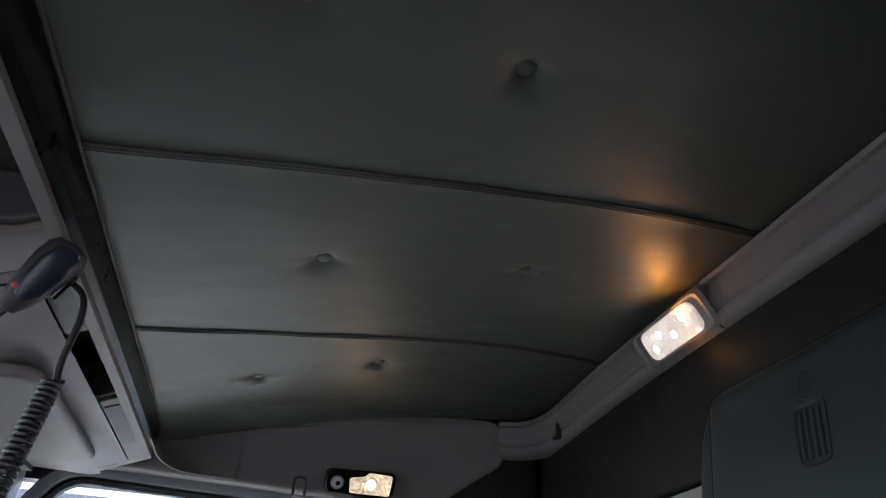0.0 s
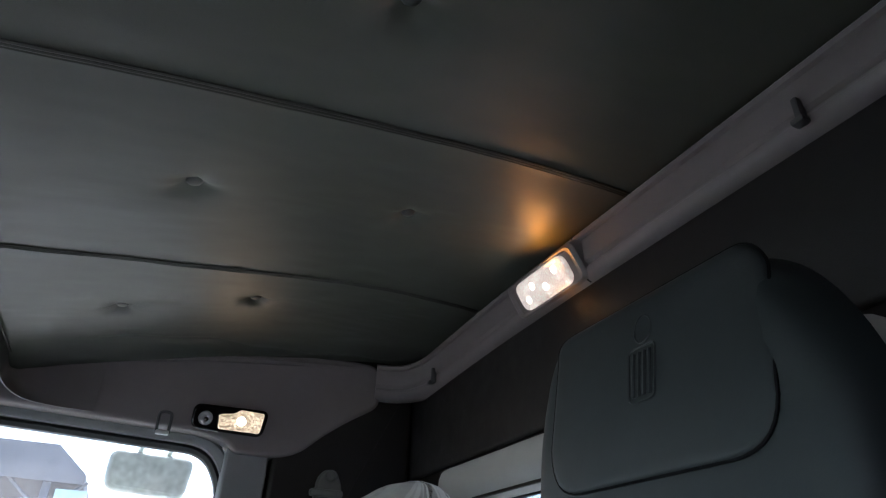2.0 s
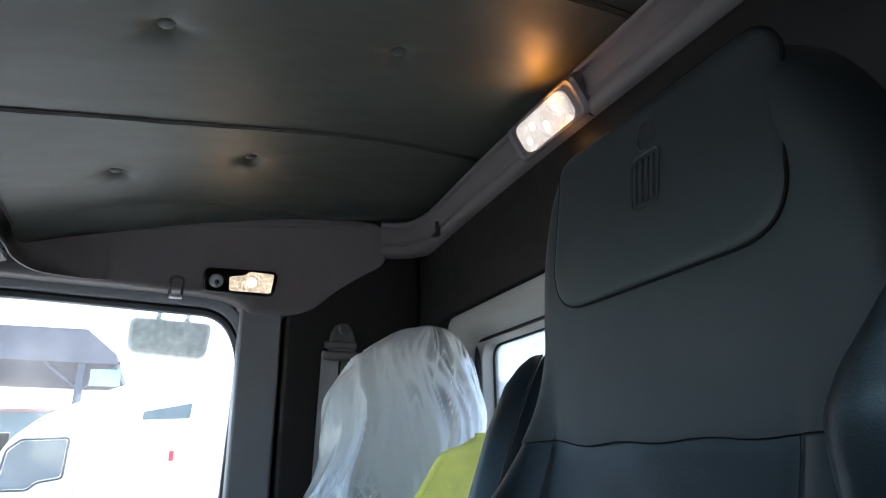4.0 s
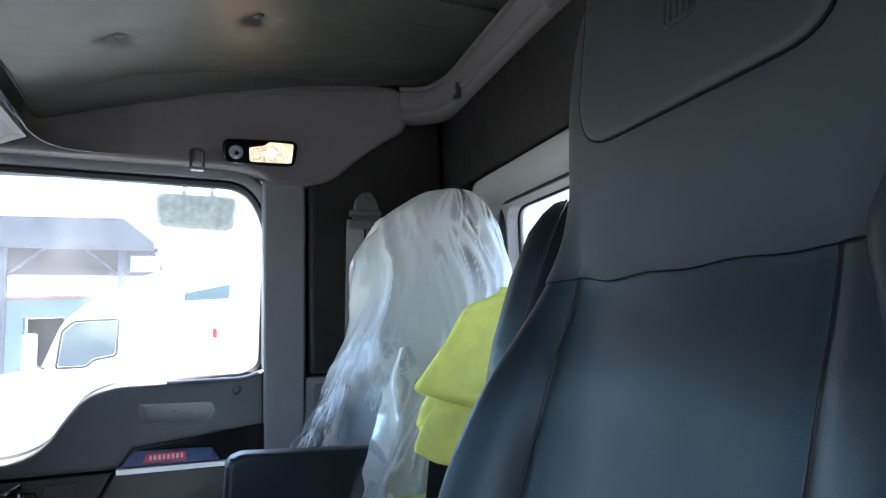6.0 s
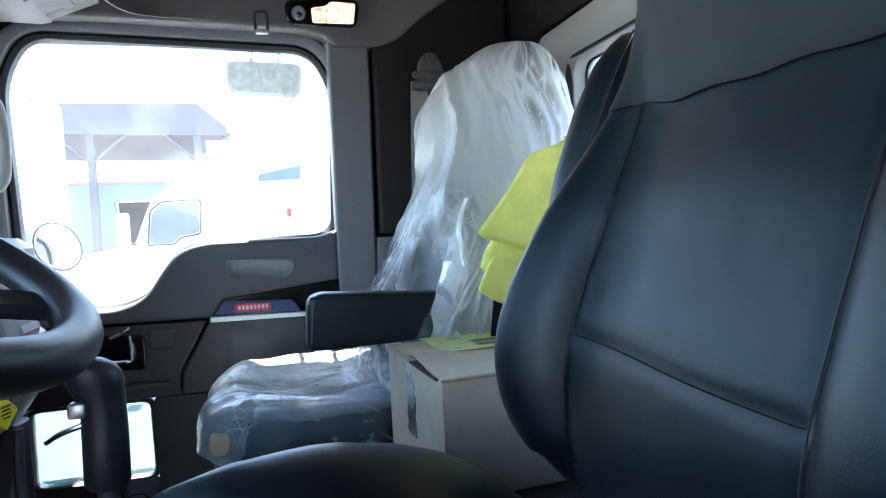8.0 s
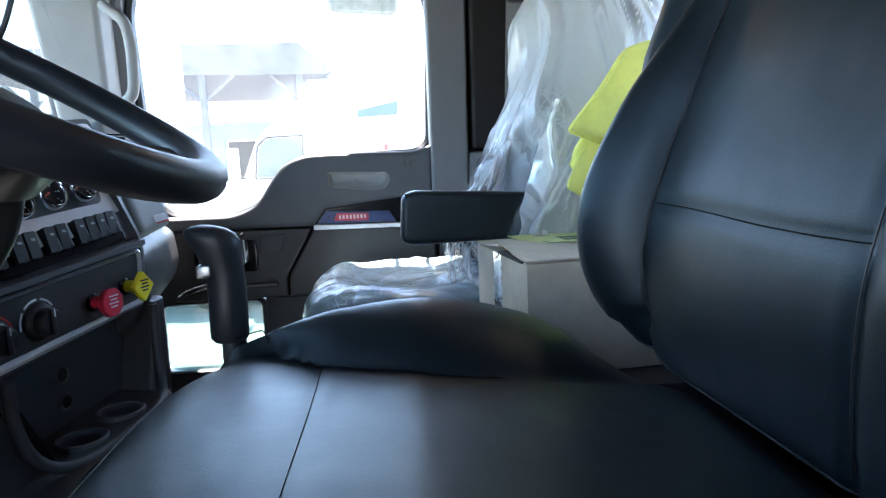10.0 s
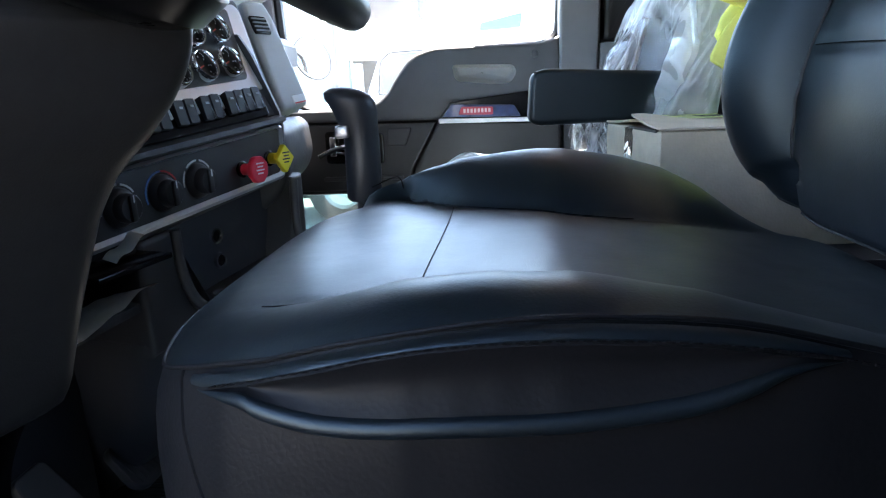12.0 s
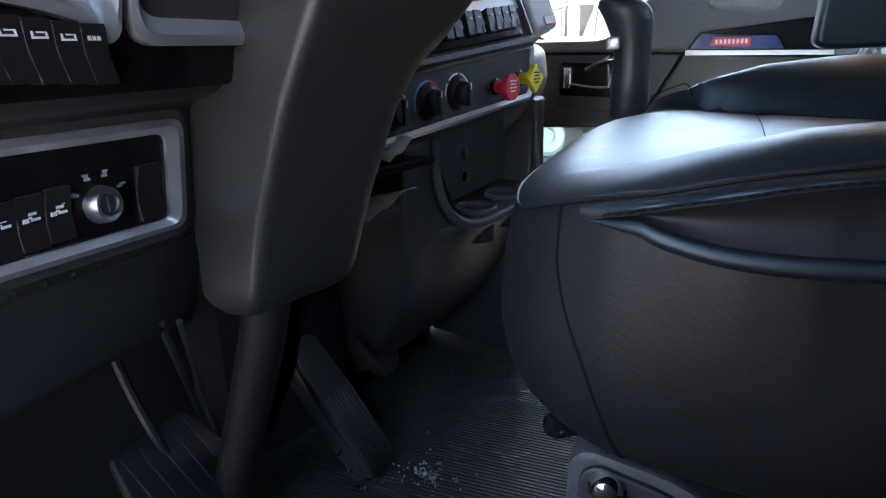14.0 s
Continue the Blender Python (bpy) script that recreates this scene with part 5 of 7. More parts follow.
for z in lin(0.615, 1.350, 130):
    xcn, hxl, hx, hy = interp(z, BAG_X), interp(z, BAG_L), interp(z, BAG_R), interp(z, BAG_Y)
    ring = []
    for t in lin(0, 2 * math.pi, 281)[:-1]:
        c, sn = math.cos(t), math.sin(t)
        r = (abs(c) ** 2.4 + abs(sn) ** 2.4) ** (-1 / 2.4)
        p = Vector((xcn + (hx if c > 0 else hxl) * c * r, PY - 0.02 + hy * sn * r, z))
        spread = 0.14 + 0.10 * sstep(1.34, 1.15, z)
        lift, milk = film_creases(c * spread + 0.4 * p.x, (z - 1.3) + 0.7 * sn * spread, 3.0)
        streaks = crease(math.atan2(sn, c) * 3.2, z * 1.2, 8.0, 0.35) ** 6 * sstep(1.16, 1.26, z)
        bag_clear.append(min(0.95, 0.75 * sstep(1.12, 1.22, z + 0.06 * noise.noise((c * 1.5, sn * 1.5, 3))) * sstep(-0.5, 0.2, c) + 0.75 * sstep(-0.2, -0.8, c) * sstep(1.05, 0.88, z) + 0.6 * sstep(0.92, 0.76, z) * sstep(0.2, -0.4, c)))
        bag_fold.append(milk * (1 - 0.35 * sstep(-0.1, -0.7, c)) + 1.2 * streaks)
        w = 0.024 * noise.noise((p.x * 6, p.y * 6, z * 5)) + lift - 0.012
        k = sstep(1.352, 1.27, z)
        ring.append((p.x + w * c * k, p.y + w * sn * k, z + 0.006 * noise.noise((p.x * 12, p.y * 12, 4))))
    bag_rings.append(ring)
bag_bm = loft(bag_rings, False)
tear = [f for f in bag_bm.faces if (f.calc_center_median() - Vector((0.535, 1.24, 1.172))).length < 0.011 + 0.006 * noise.noise(f.calc_center_median() * 90)]
bmesh.ops.delete(bag_bm, geom=tear, context="FACES_ONLY")
bag = part("back_film", bag_bm, FILM, pseat, "crumpled clear plastic bag over the backrest", angle=50)
bag.data.attributes.new("clear", "FLOAT", "POINT").data.foreach_set("value", bag_clear)
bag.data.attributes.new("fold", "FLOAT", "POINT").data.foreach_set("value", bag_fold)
f_rings, f_fold, f_clear = [], [], []
for s, z in [(v, interp(v, [(0.0, 0.594), (0.3, 0.601), (0.6, 0.624), (0.75, 0.632), (0.82, 0.630), (0.9, 0.620), (0.96, 0.606)])) for v in lin(0.02, 0.96, 70)] + [(0.98, 0.597), (1.0, 0.583), (1.01, 0.57), (1.02, 0.555), (1.025, 0.54), (1.03, 0.53)]:
    ring = []
    for t in lin(0, 2 * math.pi, 241)[:-1]:
        c, sn = math.cos(t), math.sin(t)
        r = (abs(c) ** 3 + abs(sn) ** 3) ** (-1 / 3)
        p = Vector((PX + 0.225 * s * c * r, PY + 0.262 * s * sn * r, z))
        lift, milk = film_creases(p.y * 0.8 + 0.4 * z, p.x * 0.9 + 0.5 * z, 14.0)
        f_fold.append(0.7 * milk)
        f_clear.append(0.85 * sstep(0.90, 1.0, s) * sstep(-0.2, -0.6, sn) * sstep(-0.75, -0.4, c) + 0.35 * sstep(0.62, 0.72, s) * sstep(0.93, 0.85, s) * sstep(0.2, 0.7, sn))
        w = 0.7 * lift + 0.012 * noise.noise((p.x * 9, p.y * 9, 3))
        edge = sstep(0.75, 1, s)
        ring.append((p.x + w * c * edge, p.y + w * sn * edge, z + w * (1 - 0.6 * edge) - 0.003))
    f_rings.append(ring)
cf = part("cushion_film", loft(f_rings, False), FILM_SEAT, pseat, "crumpled clear plastic film over the cushion", angle=75)
cf.data.attributes.new("clear", "FLOAT", "POINT").data.foreach_set("value", f_clear)
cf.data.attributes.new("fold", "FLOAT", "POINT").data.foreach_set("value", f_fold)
# Loose tail of the bag hanging beside the armrest.
tail, tail_fold = [], []
for i, z in enumerate(lin(0.675, 0.99, 70)):
    row = []
    for j, u in enumerate(lin(0, 1, 50)):
        x0 = interp(z, [(0.675, 0.375), (0.70, 0.355), (0.78, 0.365), (0.83, 0.375), (0.92, 0.406), (0.99, 0.44)])
        x1 = interp(z, [(0.675, 0.44), (0.70, 0.47), (0.74, 0.50), (0.83, 0.500), (0.90, 0.525), (0.99, 0.53)])
        lift, milk = film_creases(x0 + (x1 - x0) * u, z, 21.0)
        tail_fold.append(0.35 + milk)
        row.append((x0 + (x1 - x0) * u + 0.006 * noise.noise((u * 5, z * 30, 2)), 1.190 - lift + 0.016 * math.sin(u * 9 + z * 11) + 0.05 * sstep(0.82, 0.99, z), z + 0.008 * noise.noise((u * 6, 4, 3)) * sstep(0.72, 0.68, z)))
    tail.append(row)
hang = part("film_tail", loft(tail, False, closed=False), FILM, pseat, "hanging tail of clear plastic film", angle=50)
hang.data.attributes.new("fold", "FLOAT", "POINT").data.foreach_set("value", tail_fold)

# ---- box, vest, belt ----
carton = thing("cardboard_box", "taped brown cardboard box with a yellow-green label between the seats", "box", at=(0, 0, 0))
cm = pose(0.299, 0.889, 0.555, 0, 0, 5)


def cpart(name, lo, hi, mat, bevel=0.002, label="", parent=None, tilt=None):
    return part(name, box(lo, hi, bevel, 2, cm @ (tilt or Matrix())), mat, parent or carton, label)


cpart("carton_body", (0, 0, 0), (0.33, 0.285, 0.172), CARD, 0.004, "brown cardboard body")


def flap(side):
    """A top flap, worn and lifted along its free edge."""
    def at(x, v):
        y = 0.001 + 0.137 * v if side < 0 else 0.285 - 0.139 * v
        lift = (0.006 * v**2 if side > 0 else 0.013 * v**1.5) * (0.25 + sstep(0.12, 0.0, x)) + 0.0022 * noise.noise((x * 16, v * 3, side)) * v
        sag = 0.0
        y += 0.004 * noise.noise((x * 25, side, 0)) * v
        return cm @ Vector((x - 0.003 * noise.noise((v * 8, side, 2)), y, 0.1738 + lift + sag))
    part("top_flap", solid_sheet(at, lin(0.0, 0.33, 34), lin(0, 1, 12), (0, 0, 0.003)), CARD, carton, "worn cardboard flap")


flap(-1)
flap(1)
# Dark plate under the flaps paints the shade inside the box.
cpart("gap_shade_plate", (-0.0008, 0.020, 0.1700), (0.14, 0.152, 0.1736), GAPSHADE, 0)
crum = bmesh.new()
loft([[cm @ Vector((-0.002 - 0.004 * abs(noise.noise((u * 6, v * 9, 3))), 0.120 + 0.045 * u + 0.004 * noise.noise((v * 5, 1, 1)), 0.172 - 0.115 * v)) for u in lin(0, 1, 10)] for v in lin(0, 1, 26)], False, crum, closed=False)
part("crumpled_tape", crum, TAPE, carton, "crumpled clear tape")
lab = cpart("label", (0.058, 0.146, 0.1815), (0.265, 0.282, 0.1825), LABEL, 0, "yellow-green address label")
for i in range(16):
    x0 = 0.128 + i * 0.0034
    for y0 in (0.168, 0.196):
        cpart("code_bar", (x0, y0, 0.1826), (x0 + 0.0009 + 0.0008 * (i * 7 % 3), y0 + 0.020, 0.1829), INK, 0, parent=lab)
for x0, x1, y0 in ((0.10, 0.125, 0.240), (0.10, 0.118, 0.250), (0.085, 0.096, 0.160), (0.205, 0.245, 0.18), (0.205, 0.238, 0.192), (0.205, 0.242, 0.204)):
    cpart("text_bar", (x0, y0, 0.1826), (x1, y0 + 0.005, 0.1829), GREYMARK, 0, parent=lab)
tagged(part("storage_box", box((0.24, 0.84, 0.05), (0.70, 1.19, 0.554), 0.015), DARK), "black storage box on the floor between the seats", "storage box")

vest = thing("safety_vest", "folded lime-yellow safety vest stuffed beside the passenger seat", "vest")


def vest_fold(name, front, back, z0, z1, y0, thick, seed):
    """One folded layer of cloth, its front edge given by height."""
    rows = []
    for z in lin(z0, z1, 36):
        x0, x1 = interp(z, front), back
        ring = []
        for t in lin(0, 2 * math.pi, 57)[:-1]:
            c, sn = math.cos(t), math.sin(t)
            r = (abs(c) ** 3 + abs(sn) ** 3) ** (-1 / 3)
            x = (x0 + x1) / 2 + (x1 - x0) / 2 * c * r
            ends = min(1, (z - z0) / 0.02, (z1 - z) / 0.02)
            g = (x - x0) * 1.0 + (z - 0.9) * 0.55
            w = 0.0016 * math.sin(g * 70 + seed + 2.5 * noise.noise((x * 7, z * 7, seed))) + 0.007 * noise.noise((x * 8, z * 5, seed)) + 0.0012 * noise.noise((x * 40, z * 40, seed))
            ring.append((x + 0.5 * w, y0 + thick * max(0.25, ends) ** 0.5 * sn * r + w, z + 0.4 * w))
        rows.append(ring)
    part(name, loft(rows), LIME, vest)


vest_fold("outer_fold", [(0.862, 0.600), (0.878, 0.545), (0.918, 0.424), (0.926, 0.421), (1.0, 0.482), (1.048, 0.515), (1.060, 0.530), (1.076, 0.590)], 0.66, 0.862, 1.076, 1.075, 0.016, 1)
vest_fold("middle_fold", [(0.800, 0.520), (0.842, 0.446), (0.866, 0.431), (0.895, 0.440), (0.935, 0.470)], 0.63, 0.800, 0.935, 1.096, 0.014, 4)
vest_fold("lower_fold", [(0.786, 0.520), (0.804, 0.455), (0.824, 0.421), (0.834, 0.421), (0.866, 0.436), (0.90, 0.46)], 0.60, 0.786, 0.90, 1.080, 0.010, 9)
vest_fold("collar_fold", [(1.035, 0.540), (1.062, 0.556), (1.084, 0.600)], 0.67, 1.035, 1.090, 1.100, 0.020, 6)
part("hem", tube(smooth_path([(0.424, 1.058, 0.926), (0.450, 1.054, 0.960), (0.484, 1.056, 1.0), (0.517, 1.060, 1.045)], 8), 0.0022, 6), LIME, vest)
# Dark sheet added to paint the dark gap below the vest folds.
cloth = bmesh.new()
rows = []
for z in lin(0.60, 0.83, 24):
    rows.append([(0.455 + 0.16 * u, 1.115 + 0.02 * math.sin(u * 7 + z * 20), z + 0.004 * math.sin(u * 20)) for u in lin(0, 1, 20)])
loft(rows, False, cloth, closed=False)
tagged(part("vest_gap_sheet", cloth, LEATHER_SIDE), "dark sheet painting the gap under the safety vest", "cloth")

belt = thing("seat_belt", "grey seat belt hanging from its pillar guide", "seat belt")
part("strap", loft([[(0.513 - 0.03 * f + dx * (1 - 0.1 * f), 1.828 - 0.012 * f + dy, 1.345 - 0.62 * f) for dx, dy in ((-0.026, 0), (0.026, 0.006), (0.026, 0.0085), (-0.026, 0.0025))] for f in lin(0, 1, 14)]), WEBBING, belt, "grey belt webbing")
anchor = part("guide_plate", prism(rounded([(0.505, 1.335), (0.512, 1.40), (0.530, 1.425), (0.562, 1.425), (0.580, 1.39), (0.585, 1.335)], 0.012), xz, 1.818, 1.846, 0.006, 3), BELTPLASTIC, belt, "dark plastic belt guide")
part("guide_bolt", lathe([(0.0, 0.009), (0.012, 0.008), (0.0165, 0.003), (0.017, -0.002)], frame_to((0.546, 1.818, 1.408), (0, -1, 0)), 18), BELTPLASTIC, anchor)
part("guide_loop", box((0.492, 1.808, 1.352), (0.585, 1.832, 1.372), 0.007, 3), BELTPLASTIC, anchor)
part("guide_loop", box((0.488, 1.804, 1.318), (0.588, 1.834, 1.344), 0.009, 3), BELTPLASTIC, anchor)
part("guide_foot", box((0.545, 1.82, 1.285), (0.575, 1.846, 1.325), 0.006), BELTPLASTIC, anchor)


# ---- lamps ----
LC, LN = Vector((0.757, 1.034, 1.712)), Vector((-0.86, 0, -0.51)).normalized()
lamp_m = frame_to(LC, LN, (0, 1, 0))


def lamp_to(a, b, d):
    return lamp_m @ Vector((a, b, d))


dome = thing("dome_lamp", "lit prismatic dome lamp set in the rear rail", "lamp")
part("bezel", loft([[lamp_to(a * k, b * q, d) for a, b in rounded([(-0.125, -0.040), (0.125, -0.040), (0.125, 0.040), (-0.125, 0.040)], 0.02, 5)] for k, q, d in ((1.06, 1.12, -0.02), (1.03, 1.06, 0.002), (0.96, 0.94, 0.008), (0.88, 0.84, 0.005), (0.86, 0.82, -0.004))]), TRIM, dome)
part("lens", prism(rounded([(-0.090, -0.033), (0.090, -0.033), (0.090, 0.033), (-0.090, 0.033)], 0.024, 6), lamp_to, -0.002, 0.012, 0.004, 3), LENS, dome, "lit clear prismatic lens")
for a, b in ((-0.055, -0.012), (-0.01, 0.008), (0.03, -0.010), (0.06, 0.012)):
    part("bulb", lathe([(0.0, 0.003), (0.006, 0.002), (0.009, 0.0)], lamp_m @ pose(a, b, 0.0118), 14), BULB, dome)
part("joint_line", tube([(0.785 + u, 0.9205, 1.722 + v) for u, v in RAIL_PROFILE[1:15]], 0.0022, 6), RUBBER, dome, "dark joint at the lamp module")
light = new("dome_light", bpy.data.lights.new("dome_light", "AREA"))
light.data.shape, light.data.size, light.data.size_y = "RECTANGLE", 0.18, 0.05
light.data.energy, light.data.color = 0.018, (1.0, 0.86, 0.66)
light.matrix_world = lamp_m @ pose(0, 0, 0.016, 180, 0, 0)
# Two extra amber lamps stand in for light leaking round the dome lamp.
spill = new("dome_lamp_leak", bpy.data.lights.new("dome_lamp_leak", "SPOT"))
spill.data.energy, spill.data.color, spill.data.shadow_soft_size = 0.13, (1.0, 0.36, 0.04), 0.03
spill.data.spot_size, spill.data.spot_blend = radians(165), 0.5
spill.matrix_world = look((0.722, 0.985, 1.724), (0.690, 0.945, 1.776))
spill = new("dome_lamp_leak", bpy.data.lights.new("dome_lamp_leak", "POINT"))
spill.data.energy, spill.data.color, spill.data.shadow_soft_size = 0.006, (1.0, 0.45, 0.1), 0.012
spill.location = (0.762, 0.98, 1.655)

DN = Vector((0, -0.985, -0.17))
door_m = frame_to((0.248, 1.812, 1.515), DN, (1, 0, -0.04))


def dl_to(a, b, d):
    return door_m @ Vector((a, -b, d))


courtesy = thing("courtesy_lamp", "lit map lamp in a black bezel over the passenger window", "lamp")
part("bezel", prism(rounded([(-0.094, 0.030), (-0.098, -0.034), (0.100, -0.046), (0.094, 0.026)], 0.022, 5), dl_to, -0.01, 0.010, 0.005, 3), GLOSSBLACK, courtesy, "black bezel")
part("lens", prism(rounded([(-0.026, 0.022), (-0.030, -0.016), (0.010, -0.024), (0.022, -0.036), (0.088, -0.036), (0.084, 0.018)], 0.007, 4), dl_to, 0.008, 0.014, 0.003, 2), LENS_SMALL, courtesy, "lit faceted lens")
part("bulb", lathe([(0.0, 0.004), (0.009, 0.003), (0.013, 0.0)], frame_to(dl_to(0.03, -0.006, 0.0138), DN), 12), BULB, courtesy)
part("switch_ring", lathe([(0.0, 0.001), (0.009, 0.001), (0.010, 0.006), (0.015, 0.006), (0.0185, 0.001), (0.0185, -0.003)], frame_to(dl_to(-0.062, 0.0, 0.011), DN), 24), SILVER, courtesy, "silver switch ring")
part("switch_button", lathe([(0.0, 0.006), (0.005, 0.005), (0.007, 0.0)], frame_to(dl_to(-0.060, 0.003, 0.011), DN), 14), GLOSSBLACK, courtesy)
light = new("courtesy_light", bpy.data.lights.new("courtesy_light", "AREA"))
light.data.shape, light.data.size, light.data.size_y = "RECTANGLE", 0.09, 0.045
light.data.energy, light.data.color = 0.03, (1.0, 0.7, 0.42)
light.matrix_world = frame_to(dl_to(0.03, 0, 0.02), -DN, (1, 0, 0))
hook = tagged(part("coat_hook", sweep(smooth_path([(0.075, 1.815, 1.468), (0.073, 1.810, 1.508), (0.080, 1.808, 1.518), (0.098, 1.808, 1.518), (0.104, 1.810, 1.508), (0.104, 1.815, 1.466)], 5), circle(0.004, 8), (0, 1, 0)), DASH), "small dark coat hook under the header", "hook")
part("hook_foot", box((0.073, 1.806, 1.462), (0.106, 1.822, 1.473), 0.003), SILVER, hook)

# ---- radio microphone with its coiled lead ----
mic_m = frame_to((-0.297, 0.746, 1.463), Vector((0.40, -0.78, -0.42)), Vector((0.048, -0.019, 0.079))) @ Matrix.Scale(0.88, 4)
mic = thing("radio_microphone", "black radio microphone hung under the overhead console", "microphone")


def mic_ring(u, w, h, d):
    return [mic_m @ Vector((u, w * math.copysign(abs(math.sin(t)) ** 0.8, math.sin(t)), d + h * math.copysign(abs(math.cos(t)) ** 0.8, math.cos(t)))) for t in lin(0, 2 * math.pi, 25)[:-1]]


part("shell", loft([mic_ring(u, w, h, d) for u, w, h, d in ((-0.058, 0.004, 0.004, 0), (-0.055, 0.012, 0.010, 0), (-0.04, 0.019, 0.014, 0), (-0.01, 0.025, 0.018, 0), (0.02, 0.030, 0.019, 0), (0.042, 0.029, 0.018, 0), (0.054, 0.022, 0.014, 0), (0.058, 0.008, 0.006, 0))]), DARK, mic)
part("face_plate", loft([mic_ring(u, w, h, 0.012) for u, w, h in ((-0.035, 0.008, 0.006), (-0.02, 0.018, 0.0085), (0.02, 0.022, 0.009), (0.044, 0.018, 0.008), (0.05, 0.008, 0.005))]), MICBLUE, mic, "dark blue face plate")
part("key", box((-0.012, -0.033, -0.008), (0.03, -0.024, 0.008), 0.003, 2, mic_m), GLOSSBLACK, mic)
part("mark", box((-0.030, 0.012, 0.0135), (-0.022, 0.019, 0.0155), 0.001, 1, mic_m), REDMARK, mic, "red mark")
part("mark", box((0.044, -0.014, 0.0135), (0.050, -0.007, 0.0155), 0.001, 1, mic_m), GREYMARK, mic)
part("lead_sleeve", tube(smooth_path([mic_m @ Vector((-0.056, 0, 0)), mic_m @ Vector((-0.075, 0.004, 0)), mic_m @ Vector((-0.10, 0.012, 0.004))], 6), 0.0062, 8), RUBBER, mic)
part("holder", box((-0.03, -0.02, -0.035), (0.02, 0.02, -0.02), 0.004, 2, mic_m), STEEL, mic, "metal hang-up clip")
lead = tagged(part("coiled_lead", tube(smooth_path([(-0.268, 0.765, 1.47), (-0.248, 0.752, 1.45), (-0.240, 0.748, 1.42), (-0.242, 0.748, 1.37), (-0.240, 0.748, 1.345)], 8), 0.004, 8), RUBBER), "black coiled lead of the radio microphone", "cable")
coil = []
ax0, ax1 = Vector((-0.243, 0.750, 1.345)), Vector((-0.262, 0.745, 1.13))
for i in range(34 * 14 + 1):
    f = i / (34 * 14)
    a = 2 * math.pi * i / 14
    c = ax0.lerp(ax1, f)
    coil.append(c + Vector((0.0095 * math.cos(a), 0.0095 * math.sin(a), 0)))
part("coil", tube(coil, 0.0027, 6), RUBBER, lead)
part("lead_run", tube(smooth_path([ax1, (-0.30, 0.74, 1.02), (-0.42, 0.80, 0.95), (-0.55, 0.9, 0.93)], 10), 0.003, 6), RUBBER, lead)
tagged(part("thin_cable", tube(smooth_path([(-0.40, 0.72, 1.455), (-0.36, 0.735, 1.438), (-0.32, 0.745, 1.448), (-0.305, 0.75, 1.462)], 6), 0.0018, 6), RUBBER), "thin black cable under the console", "cable")

# ---- dashboard ----
U, N = Vector((0.29, 0.957, 0)).normalized(), Vector((0.957, -0.29, 0)).normalized()
B0 = Vector((-0.360, 1.212, 0))


def dp(s, z, d=0.0):
    """A place on the centre stack: s along it towards the passenger, height z, d towards the driver."""
    p = B0 + U * s + N * d
    return Vector((p.x, p.y, z + 0.10 * s))


def lean(z):
    return -0.012 - max(0.0, z - 0.76) * 0.45


dash = thing("dashboard", "charcoal moulded truck dashboard with an angled centre stack", "dashboard", kind="structure")
# Centre stack body.
part("stack_lower", prism(rounded([(-0.70, 0.622), (-0.70, 0.758), (0.028, 0.758), (0.034, 0.74), (0.03, 0.655), (0.012, 0.632)], 0.012), lambda a, b, d: dp(a, b, d), -0.20, -0.002, 0.014, 4), DASH, dash)
part("stack_upper", loft([[dp(a, b, lean(b) + o) for a, b in rounded([(-0.70, 0.762), (0.044, 0.762), (0.072, 0.985), (-0.70, 0.985)], 0.012)] for o in (-0.22, -0.012, -0.002)]), DASH, dash)
fr_out, fr_in = rounded([(-0.66, 0.640), (0.018, 0.640), (0.022, 0.744), (-0.66, 0.744)], 0.014), rounded([(-0.648, 0.653), (0.006, 0.653), (0.012, 0.738), (-0.648, 0.738)], 0.010)
part("stack_frame", loft([[dp(a, b, -0.004) for a, b in fr_out], [dp(a, b, 0.004) for a, b in fr_out], [dp((a + c) / 2, (b + e) / 2, 0.008) for (a, b), (c, e) in zip(fr_out, fr_in)], [dp(a, b, 0.004) for a, b in fr_in], [dp(a, b, -0.004) for a, b in fr_in]], False), SILVER, dash, "satin silver frame")
part("stack_face", prism(fr_in, lambda a, b, d: dp(a, b, d), -0.006, 0.0015), DARK, dash)
part("stack_ledge", sweep([dp(s, 0.752, 0.002) for s in lin(-0.66, 0.022, 12)], [(0.004, -0.006), (0.014, 0.0), (0.012, 0.008), (-0.01, 0.009), (-0.012, -0.006)], (0, 0, 1)), DASH, dash)
